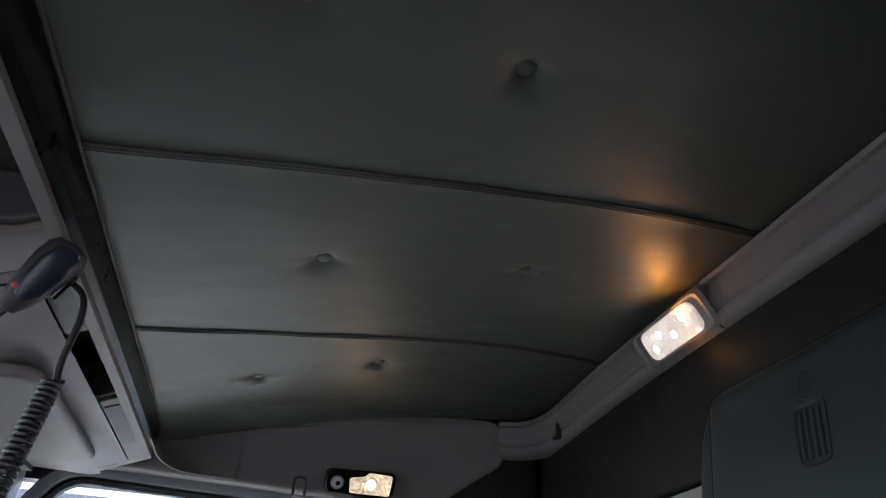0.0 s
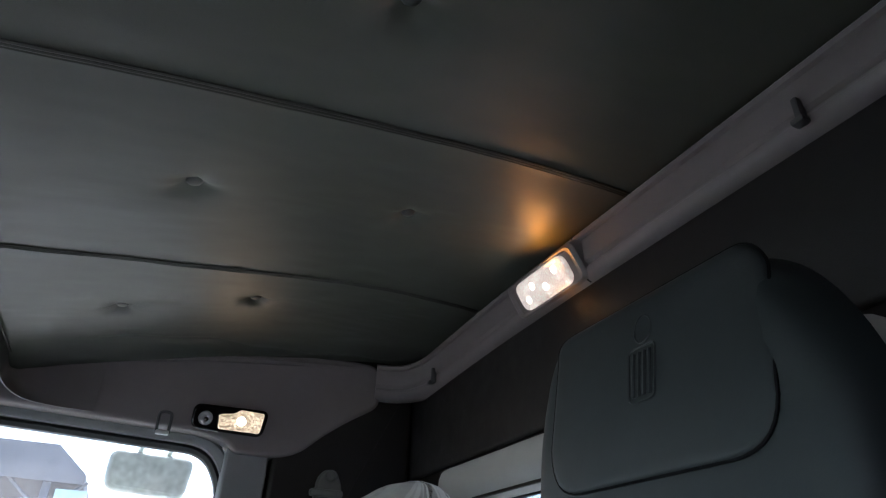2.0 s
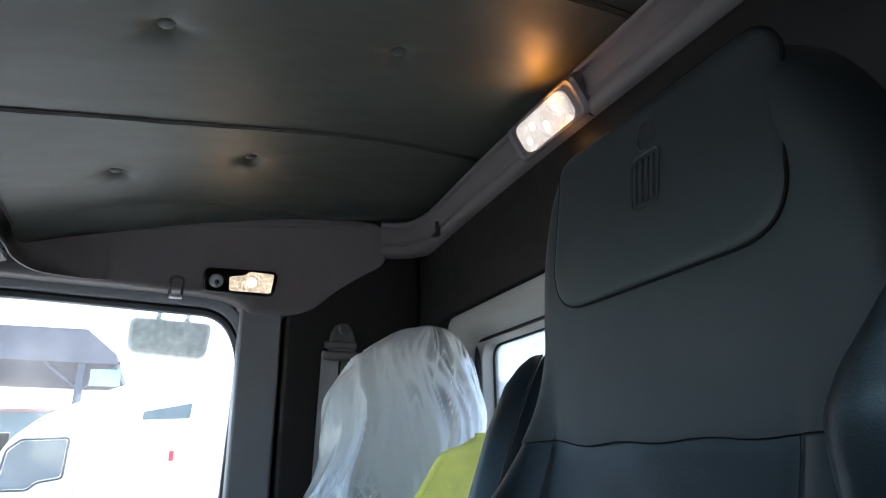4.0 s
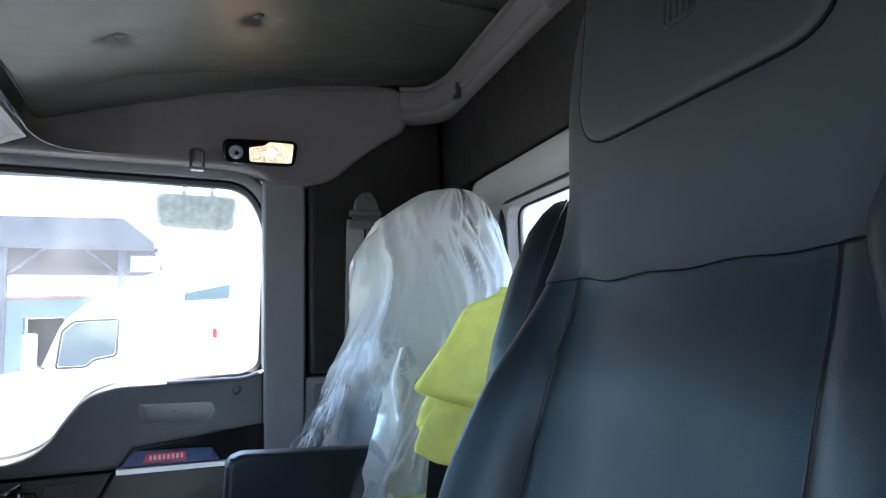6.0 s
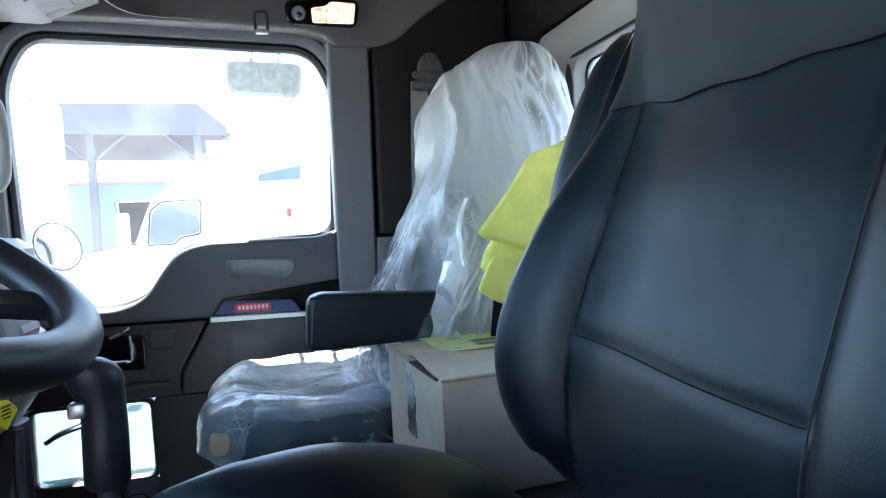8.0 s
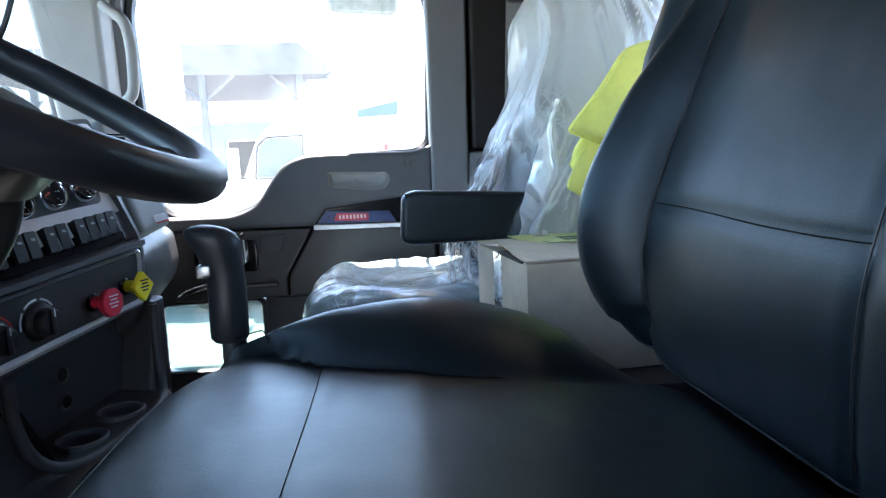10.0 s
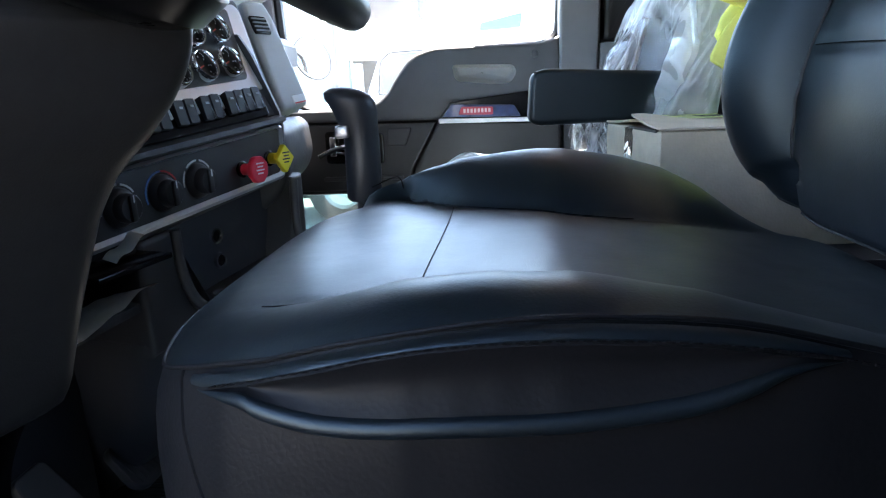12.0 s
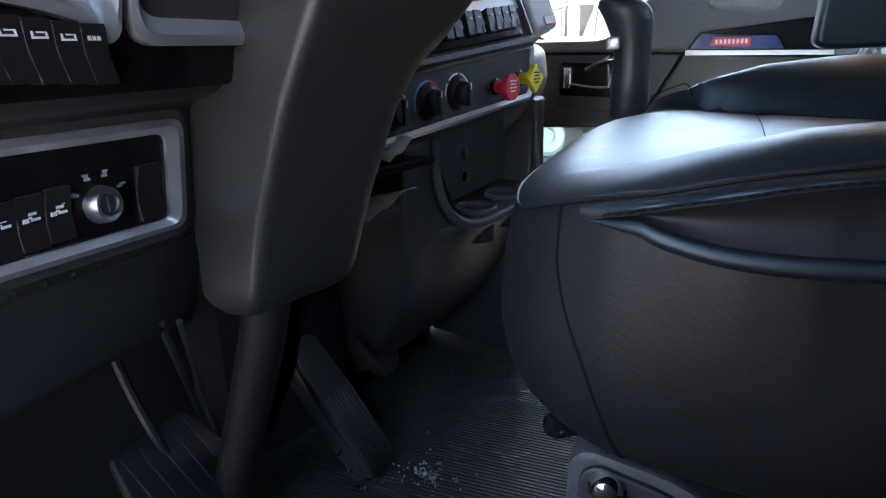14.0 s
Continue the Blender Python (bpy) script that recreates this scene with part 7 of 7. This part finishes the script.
BEZELS = [
    ([(-0.1, 0.800), (0.238, 0.779), (0.292, 0.768), (0.312, 0.752), (0.323, 0.760), (0.323, 0.930), (-0.1, 0.930)], [(-0.094, 0.820), (0.235, 0.800), (0.280, 0.790), (0.300, 0.782), (0.310, 0.790), (0.310, 0.924), (-0.094, 0.924)], [0, 0.05, 0.03, 0.012, 0.010, 0, 0]),
    ([(0.332, 0.752), (0.66, 0.752), (0.66, 0.930), (0.332, 0.930)], [(0.342, 0.774), (0.652, 0.774), (0.652, 0.924), (0.342, 0.924)], [0.03, 0, 0, 0]),
]
for outer, inner, rr in BEZELS:
    b_out, b_in = rounded(outer, rr), rounded(inner, [q * 0.8 for q in rr])
    bz = part("gauge_bezel", loft([[cp(a, b, 0.0) for a, b in b_out], [cp(a, b, 0.010) for a, b in b_out], [cp(a * 0.6 + c * 0.4, b * 0.6 + e * 0.4, 0.012) for (a, b), (c, e) in zip(b_out, b_in)], [cp(a, b, 0.004) for a, b in b_in], [cp(a, b, -0.004) for a, b in b_in]], False), SILVER, left_dash, "satin silver instrument bezel")
    part("bezel_field", prism(b_in, cp, -0.004, 0.002), DASH, bz, smooth=False)

# ---- steering column and wheel ----
col = thing("steering_column", "warm-grey moulded steering column shroud", "steering column")


def col_ring(z):
    xf = interp(z, [(0.455, -0.52), (0.47, -0.542), (0.60, -0.540), (0.70, -0.533), (0.735, -0.478), (0.80, -0.466), (0.93, -0.42)])
    ridge = interp(z, [(0.455, -0.486), (0.466, -0.472), (0.478, -0.468), (0.555, -0.451), (0.623, -0.430), (0.681, -0.408), (0.732, -0.385), (0.785, -0.358), (0.865, -0.318), (0.885, -0.335), (0.895, -0.37)])
    apex = interp(z, [(0.455, -0.465), (0.466, -0.442), (0.49, -0.430), (0.583, -0.400), (0.68, -0.362), (0.728, -0.332), (0.754, -0.303), (0.79, -0.272), (0.815, -0.255), (0.84, -0.243), (0.865, -0.238), (0.878, -0.245), (0.886, -0.262), (0.892, -0.290), (0.895, -0.33)])
    yw = interp(z, [(0.455, 0.078), (0.48, 0.088), (0.86, 0.092), (0.878, 0.087), (0.888, 0.075), (0.895, 0.05)])
    yn, yf = 0.557 - yw, 0.557 + yw
    return [(x, y, z) for x, y in rounded([(xf, yn), (ridge, yn), (apex + 0.016 + 0.006 * sstep(0.70, 0.80, z), 0.557 + 0.62 * yw), (apex - 0.024, yf), (xf, yf)], [0, 0.013, 0.045, 0.025, 0], 10)]


part("shroud", loft([col_ring(z) for z in [0.455, 0.460, 0.468] + lin(0.48, 0.86, 28) + lin(0.864, 0.895, 10)]), COLUMN, col)
part("lower_sleeve", loft([[(x + 0.024 * math.cos(t) * 1.3, 0.535 + 0.028 * math.sin(t), z) for t in lin(0, 2 * math.pi, 19)[:-1]] for x, z in ((-0.50, 0.48), (-0.52, 0.40), (-0.56, 0.28), (-0.62, 0.10), (-0.64, 0.05))]), VINYLDARK, col)
for dx, r in ((0.0, 0.005), (0.022, 0.0035)):
    part("rod", tube([(-0.572 + dx, 0.428 + dx * 0.3, 0.46), (-0.80 + 0.5 * dx, 0.70 + dx * 0.2, 0.08)], r, 8), STEEL, col, "bare steel rod")
strap_b = bmesh.new()
loft([[(-0.500 - 0.098 * f + w * (0.040 - 0.012 * f), 0.585 + 0.012 * w + 0.008 * math.sin(f * 9 + 2 * w), 0.465 - 0.26 * f + w * (0.016 - 0.004 * f)) for w in lin(-1, 1, 10)] for f in lin(0, 1, 24)], False, strap_b, closed=False)
bmesh.ops.solidify(strap_b, geom=strap_b.faces[:], thickness=0.004)
tagged(part("fabric_strap", strap_b, LEATHER_SIDE), "dark fabric strap hanging beside the column", "strap")

WC, WR, WT, WTILT = Vector((-0.268, 0.557, 0.987)), 0.2386, 0.0186, radians(29.6)
WU, WV = Vector((math.cos(WTILT), 0, -math.sin(WTILT))), Vector((0, 1, 0))
WN = Vector((math.sin(WTILT), 0, math.cos(WTILT)))
wheel = thing("steering_wheel", "black leather-rimmed truck steering wheel", "steering wheel")


def wp3(u, v, n=0.0):
    return WC + WU * u + WV * v + WN * n


part("rim", sweep([wp3(WR * math.cos(a), WR * math.sin(a)) for a in lin(0, 2 * math.pi, 97)[:-1]], circle(WT, 14), WN, True), RIM, wheel, "black grained rim")
part("hub", loft([[wp3(ru * math.cos(a) * k, rv * math.sin(a) * k, h) for a in lin(0, 2 * math.pi, 41)[:-1]] for ru, rv, k, h in ((0.095, 0.115, 0.9, -0.098), (0.118, 0.138, 1.0, -0.080), (0.124, 0.145, 1.05, -0.048), (0.12, 0.14, 1.0, -0.028), (0.12, 0.14, 0.85, -0.016), (0.12, 0.14, 0.4, -0.010))]), STRIPBLACK, wheel, "black padded hub")
for a in (radians(35), radians(145), radians(-35), radians(-145)):
    inner = (0.06 * math.cos(a), 0.075 * math.sin(a))
    outer = (0.228 * math.cos(a), 0.228 * math.sin(a))
    path = [wp3(inner[0] + (outer[0] - inner[0]) * f, inner[1] + (outer[1] - inner[1]) * f, -0.045 + 0.04 * f) for f in lin(0, 1, 10)]
    part("spoke", sweep(path, [(-0.022, -0.006), (0.022, -0.006), (0.024, 0.0), (0.020, 0.007), (-0.020, 0.007), (-0.024, 0.0)], WN), RUBBER, wheel)

# ---- shifter ----
shifter = thing("gear_lever", "black gear lever with a curved grip and chrome collar", "gear lever")
gr = []
for z, x, y, a, b in ((0.640, -0.128, 0.915, 0.022, 0.020), (0.646, -0.128, 0.915, 0.0265, 0.024), (0.70, -0.127, 0.915, 0.0265, 0.024), (0.735, -0.127, 0.915, 0.026, 0.024), (0.757, -0.130, 0.912, 0.029, 0.025), (0.775, -0.134, 0.909, 0.034, 0.027), (0.788, -0.139, 0.907, 0.037, 0.027), (0.797, -0.142, 0.906, 0.034, 0.024), (0.803, -0.143, 0.906, 0.024, 0.017), (0.806, -0.143, 0.906, 0.010, 0.008)):
    gr.append([(x + a * math.cos(t), y + b * math.sin(t), z - 0.10 * a * math.cos(t) * (1 if z > 0.76 else 0)) for t in lin(0, 2 * math.pi, 29)[:-1]])
part("grip", loft(gr), RIM, shifter, "black leather grip")
part("chrome_button", box((-0.160, 0.886, 0.735), (-0.140, 0.906, 0.753), 0.003, 2), STEEL, shifter, "chrome selector button")
part("trigger", tube(smooth_path([(-0.150, 0.905, 0.722), (-0.172, 0.90, 0.716), (-0.188, 0.895, 0.708)], 5), 0.0035, 8), CHROME, shifter)
part("shaft", tube([(-0.128, 0.915, 0.645), (-0.135, 0.925, 0.05)], 0.012, 12), DARK, shifter)
part("hose", tube(smooth_path([(-0.118, 0.935, 0.645), (-0.10, 0.95, 0.5), (-0.12, 0.96, 0.3), (-0.16, 0.95, 0.05)], 8), 0.006, 8), RUBBER, shifter)

# ---- pedals and floor grit ----
acc = thing("accelerator_pedal", "black ribbed treadle accelerator pedal", "pedal")
am = frame_to((-0.545, 0.742, 0.182), Vector((0.84, -0.08, 0.54)), Vector((0.535, 0.03, -0.845)))
part("treadle", prism(rounded([(-0.128, -0.030), (-0.05, -0.037), (0.13, -0.038), (0.13, 0.038), (-0.05, 0.037), (-0.128, 0.030)], [0.015, 0.02, 0.02, 0.02, 0.02, 0.015]), lambda a, b, d: am @ Vector((a, b, d)), -0.012, 0.004, 0.004), RUBBER, acc)
for k in range(9):
    part("rib", box((-0.03, -0.0335 + 0.008 * k, 0.003), (0.118, -0.0300 + 0.008 * k, 0.0075), 0.001, 1, am), DARK, acc)
part("pedal_base", box((-0.10, -0.03, -0.05), (0.13, 0.03, -0.014), 0.006, 2, am), DARK, acc)
for k in range(3):
    part("bolt", lathe([(0.0, 0.006), (0.006, 0.005), (0.007, 0.0)], am @ pose(0.06 + 0.035 * k, -0.048, -0.02), 10), CHROME, acc)
for px, py, pz, sx, sy, nm in ((-0.645, 0.485, 0.20, 0.075, 0.09, "black rubber clutch pedal pad"), (-0.585, 0.945, 0.175, 0.05, 0.045, "black rubber brake pedal pad")):
    pedal = thing("foot_pedal", nm, "pedal")
    bmx = frame_to((px, py, pz), Vector((0.72, 0, 0.69)), Vector((0.69, 0, -0.72)))
    part("pad", prism(rounded([(-sx, -sy * 0.7), (sx * 0.6, -sy), (sx, -sy * 0.5), (sx, sy * 0.5), (sx * 0.6, sy), (-sx, sy * 0.7)], 0.02), lambda a, b, d, bmx=bmx: bmx @ Vector((a, b, d)), -0.012, 0.006, 0.004), RUBBER, pedal)
    for k in range(5):
        part("rib", box((-sx * 0.8, -sy * 0.6 + k * sy * 0.3 - 0.003, 0.005), (sx * 0.7, -sy * 0.6 + k * sy * 0.3 + 0.003, 0.0072), 0.001, 1, bmx), RUBBER, pedal)
    part("arm", tube(smooth_path([(px - 0.01, py, pz), (px - 0.08, py, pz + 0.15), (px - 0.12, py, pz + 0.35)], 6), 0.007, 8), RUBBER, pedal)
grit = bmesh.new()
rg = random.Random(4)
for k in range(150):
    a, r = rg.uniform(0, 6.28), abs(rg.gauss(0, 0.035))
    s = rg.uniform(0.0008, 0.0022)
    bmesh.ops.create_icosphere(grit, subdivisions=1, radius=s, matrix=pose(-0.413 + 0.9 * r * math.cos(a), 0.772 + 0.7 * r * math.sin(a), 0.0535, rg.uniform(0, 90), rg.uniform(0, 90), 0))
for x, y in ((-0.456, 0.889), (-0.43, 0.84)):
    bmesh.ops.create_icosphere(grit, subdivisions=1, radius=0.0022, matrix=pose(x, y, 0.0535))
tagged(part("grit", grit, CRUMB), "pale grit scattered on the rubber floor", "grit", kind="stuff")


# ---- outside ----
ASPHALT = material("dusty_yard_ground", (0.34, 0.33, 0.31), 0.9, grain=0.4, grain_size=0.05, var=0.2, var_size=1.5)
WHITEPAINT = material("white_truck_paint", (0.82, 0.83, 0.84), 0.25, coat=0.5, var=0.03, var_size=0.6)
TRUCKGLASS = material("dark_truck_glass", (0.07, 0.10, 0.12), 0.05, var=0.1)
CANOPY = material("grey_corrugated_canopy", (0.12, 0.115, 0.125), 0.7, var=0.25, var_size=0.5)
BLUEWALL = material("pale_blue_wall", (0.22, 0.30, 0.35), 0.7, var=0.08, var_size=0.6)
DULLRED = material("faded_red_fascia", (0.42, 0.26, 0.25), 0.7)
TYRE = material("tyre", (0.03, 0.03, 0.03), 0.8, var=0.2, var_size=0.1)
ALU = material("polished_rim", (0.6, 0.6, 0.62), 0.3, metal=0.8, var=0.1)
GREENTANK = material("grey_green_tank", (0.30, 0.38, 0.36), 0.5, var=0.15, var_size=0.2)

tagged(part("ground", box((-1500, -1500, -1.3), (1500, 1500, -1.02)), ASPHALT, smooth=False), "pale dusty yard ground", "ground", kind="structure")

# Mirrors on the passenger door.
lm = thing("look_down_mirror", "grey convex mirror over the passenger window", "mirror")
part("shell", prism(rounded([(-0.024, 1.358), (-0.026, 1.470), (0.208, 1.462), (0.195, 1.344)], 0.034), xz, 2.09, 2.13, 0.012, 3), MIRRORBACK, lm)
# Mottled grey paint stands for what this mirror reflects.
part("face", prism(rounded([(-0.012, 1.370), (-0.014, 1.460), (0.196, 1.452), (0.184, 1.357)], 0.028), xz, 2.086, 2.0905, 0.001), MIRRORBACK, lm, "mottled grey mirror face, its reflection painted in")
for x in (0.05, 0.13):
    part("bracket", tube([(x, 2.11, 1.462), (x + 0.01, 2.06, 1.50), (x + 0.01, 1.99, 1.53)], 0.008, 8), MIRRORBACK, lm)
rm = thing("round_mirror", "round white-backed convex mirror on the door mirror arm", "mirror")
m = frame_to((-0.541, 2.2, 0.925), Vector((0.80, -0.60, 0.30)), (0, 0, 1))
part("shell", lathe([(0.0, -0.03), (0.05, -0.026), (0.074, -0.008), (0.078, 0.0), (0.074, 0.004)], m, 28), MIRRORBACK, rm)
part("face", lathe([(0.0, 0.012), (0.04, 0.010), (0.072, 0.003), (0.072, 0.001)], m, 28), MIRROR, rm)
part("rim", sweep([m @ Vector((0.075 * math.cos(t), 0.075 * math.sin(t), 0.003)) for t in lin(0, 2 * math.pi, 33)[:-1]], circle(0.003, 6), None, True), RUBBER, rm)
bmr = thing("door_mirror", "tall white-framed main mirror outside the passenger window", "mirror")
mm = frame_to((-0.595, 2.27, 1.175), Vector((0.79, -0.61, 0)), (0, 0, 1))
part("shell", prism(rounded([(-0.205, -0.095), (0.205, -0.095), (0.205, 0.095), (-0.205, 0.095)], 0.03), lambda a, b, d: mm @ Vector((a, b, d)), -0.06, 0.0, 0.015, 3), WHITEPAINT, bmr)
part("face", prism(rounded([(-0.195, -0.086), (0.195, -0.086), (0.195, 0.086), (-0.195, 0.086)], 0.025), lambda a, b, d: mm @ Vector((a, b, d)), 0.0, 0.003, 0.001), MIRROR, bmr)
part("arm", tube([(-0.60, 2.27, 1.38), (-0.62, 2.2, 1.42), (-0.66, 1.99, 1.42)], 0.012, 8), MIRRORBACK, bmr)
part("post", tube([(-0.60, 2.27, 1.0), (-0.60, 2.27, 0.78)], 0.012, 8), MIRRORBACK, bmr)

# A white bonneted sleeper truck parked alongside.
truck = thing("parked_truck", "white bonneted sleeper truck parked in the yard", "truck")
TY = 9.0
part("cab", prism(rounded([(-1.72, -0.35), (-1.68, 0.75), (-1.45, 1.35), (-1.15, 1.62), (-0.45, 1.95), (0.35, 2.25), (1.55, 2.35), (1.62, 2.2), (1.62, -0.35)], 0.12), xz, TY, TY + 2.2, 0.06, 3), WHITEPAINT, truck, "white cab and sleeper")
part("bonnet", prism(rounded([(-3.6, -0.35), (-3.62, 0.25), (-3.3, 0.50), (-2.4, 0.70), (-1.70, 0.82), (-1.66, -0.35)], 0.1), xz, TY + 0.25, TY + 1.95, 0.04, 3), WHITEPAINT, truck, "white bonnet")
part("fender", prism(rounded([(-2.75, -0.35), (-2.70, 0.0), (-2.45, 0.20), (-1.95, 0.20), (-1.72, 0.02), (-1.66, -0.35)], 0.12), xz, TY - 0.05, TY + 0.5, 0.04, 3), WHITEPAINT, truck)
dw = part("side_window", prism(rounded([(-1.47, 0.82), (-1.42, 1.22), (-1.30, 1.335), (-0.84, 1.35), (-0.86, 0.94), (-1.10, 0.90), (-1.18, 0.82)], 0.04), xz, TY - 0.012, TY + 0.02, 0.004), TRUCKGLASS, truck, "dark cab window")
part("window_seal", sweep([(a, TY - 0.014, b) for a, b in rounded([(-1.49, 0.80), (-1.44, 1.24), (-1.31, 1.355), (-0.82, 1.37), (-0.84, 0.92), (-1.09, 0.88), (-1.17, 0.80)], 0.04)], circle(0.012, 6), (0, 1, 0), True), TYRE, dw)
part("sleeper_window", prism(rounded([(-0.07, 1.58), (-0.06, 1.68), (0.50, 1.79), (0.48, 1.60)], 0.02), xz, TY - 0.012, TY + 0.02, 0.004), TRUCKGLASS, truck, "dark sleeper window")
part("marker", box((0.28, TY - 0.02, 1.09), (0.335, TY + 0.01, 1.21), 0.008), REDMARK, truck, "red side marker")
part("door_line", box((-0.72, TY - 0.004, -0.3), (-0.705, TY + 0.002, 1.5)), GREYMARK, truck, smooth=False)
for k in range(6):
    part("name_bar", box((-1.22 + 0.10 * k, TY - 0.006, 0.57), (-1.155 + 0.10 * k, TY + 0.002, 0.66)), GREENTANK, truck, smooth=False)
part("exhaust", tube([(1.75, TY + 0.2, -0.3), (1.75, TY + 0.2, 2.6)], 0.07, 14), ALU, truck)
mr = part("truck_mirror", box((-1.80, TY - 0.25, 0.80), (-1.66, TY - 0.12, 1.22), 0.03, 3), WHITEPAINT, truck)
part("mirror_arm", tube([(-1.70, TY - 0.15, 0.85), (-1.60, TY + 0.05, 0.80)], 0.015, 8), TYRE, mr)
part("fuel_tank", lathe([(0.0, -0.6), (0.28, -0.6), (0.30, -0.56), (0.30, 0.56), (0.28, 0.6), (0.0, 0.6)], frame_to((-0.6, TY + 0.3, -0.62), (1, 0, 0), (0, 0, 1)), 28), ALU, truck)
part("chassis", box((-3.4, TY + 0.5, -0.7), (4.5, TY + 1.7, -0.36), 0.03), TYRE, truck)
part("rear_box", box((1.85, TY + 0.02, -0.3), (6.5, TY + 2.3, 2.2), 0.05), WHITEPAINT, truck, "white van body")
for x in (-2.1, 2.9, 4.2):
    w = part("wheel", lathe([(0.28, -0.15), (0.46, -0.15), (0.52, -0.10), (0.52, 0.10), (0.46, 0.15), (0.28, 0.15)], frame_to((x, TY + 0.12, -0.5), (0, -1, 0), (0, 0, 1)), 36, caps=False), TYRE, truck)
    part("wheel_rim", lathe([(0.0, 0.10), (0.10, 0.12), (0.12, 0.06), (0.24, 0.07), (0.29, 0.13), (0.29, 0.0)], frame_to((x, TY + 0.12, -0.5), (0, -1, 0), (0, 0, 1)), 30), ALU, w)
    for k in range(10):
        part("wheel_nut", lathe([(0.0, 0.10), (0.02, 0.095), (0.022, 0.06)], frame_to((x, TY + 0.12, -0.5), (0, -1, 0), (0, 0, 1)) @ pose(0.19 * math.cos(k * 0.628), 0.19 * math.sin(k * 0.628), 0), 8), ALU, w)

# Canopy on posts and a low workshop behind.
canopy = thing("canopy", "grey corrugated canopy roof on thin steel posts", "canopy")
part("roof", prism([(-9.0, 3.35), (-9.0, 3.95), (-1.5, 3.95), (-0.85, 3.40), (-0.85, 3.18)], xz, 16.0, 22.0, 0.02), CANOPY, canopy)
for x in (-7.6, -3.8, -1.52):
    part("post", box((x - 0.08, 16.05, -1.02), (x + 0.08, 16.2, 3.3), 0.01), CANOPY, canopy)
    part("brace", tube([(x, 16.1, 2.6), (x + 0.75, 16.1, 3.25)], 0.04, 6), CANOPY, canopy)
    part("brace", tube([(x, 16.1, 2.6), (x - 0.75, 16.1, 3.25)], 0.04, 6), CANOPY, canopy)
part("sign_board", box((-1.32, 15.9, 2.70), (-0.72, 15.98, 3.06), 0.01), GREENTANK, canopy, "faded sign board")
shop = thing("workshop_building", "low pale blue workshop with a dark doorway", "building")
part("wall", box((-10.0, 23.0, -1.02), (-4.9, 23.4, 2.62)), BLUEWALL, shop, smooth=False)
part("wall", box((-4.9, 23.0, 2.05), (-3.8, 23.4, 2.62)), BLUEWALL, shop, smooth=False)
part("wall", box((-3.8, 23.0, -1.02), (6.0, 23.4, 2.62)), BLUEWALL, shop, smooth=False)
part("roof_edge", box((-10.2, 22.8, 2.62), (6.2, 23.6, 2.72), 0.02), DULLRED, shop)
part("doorway", box((-4.9, 23.6, -1.02), (-3.8, 23.7, 2.05)), TYRE, shop, smooth=False)
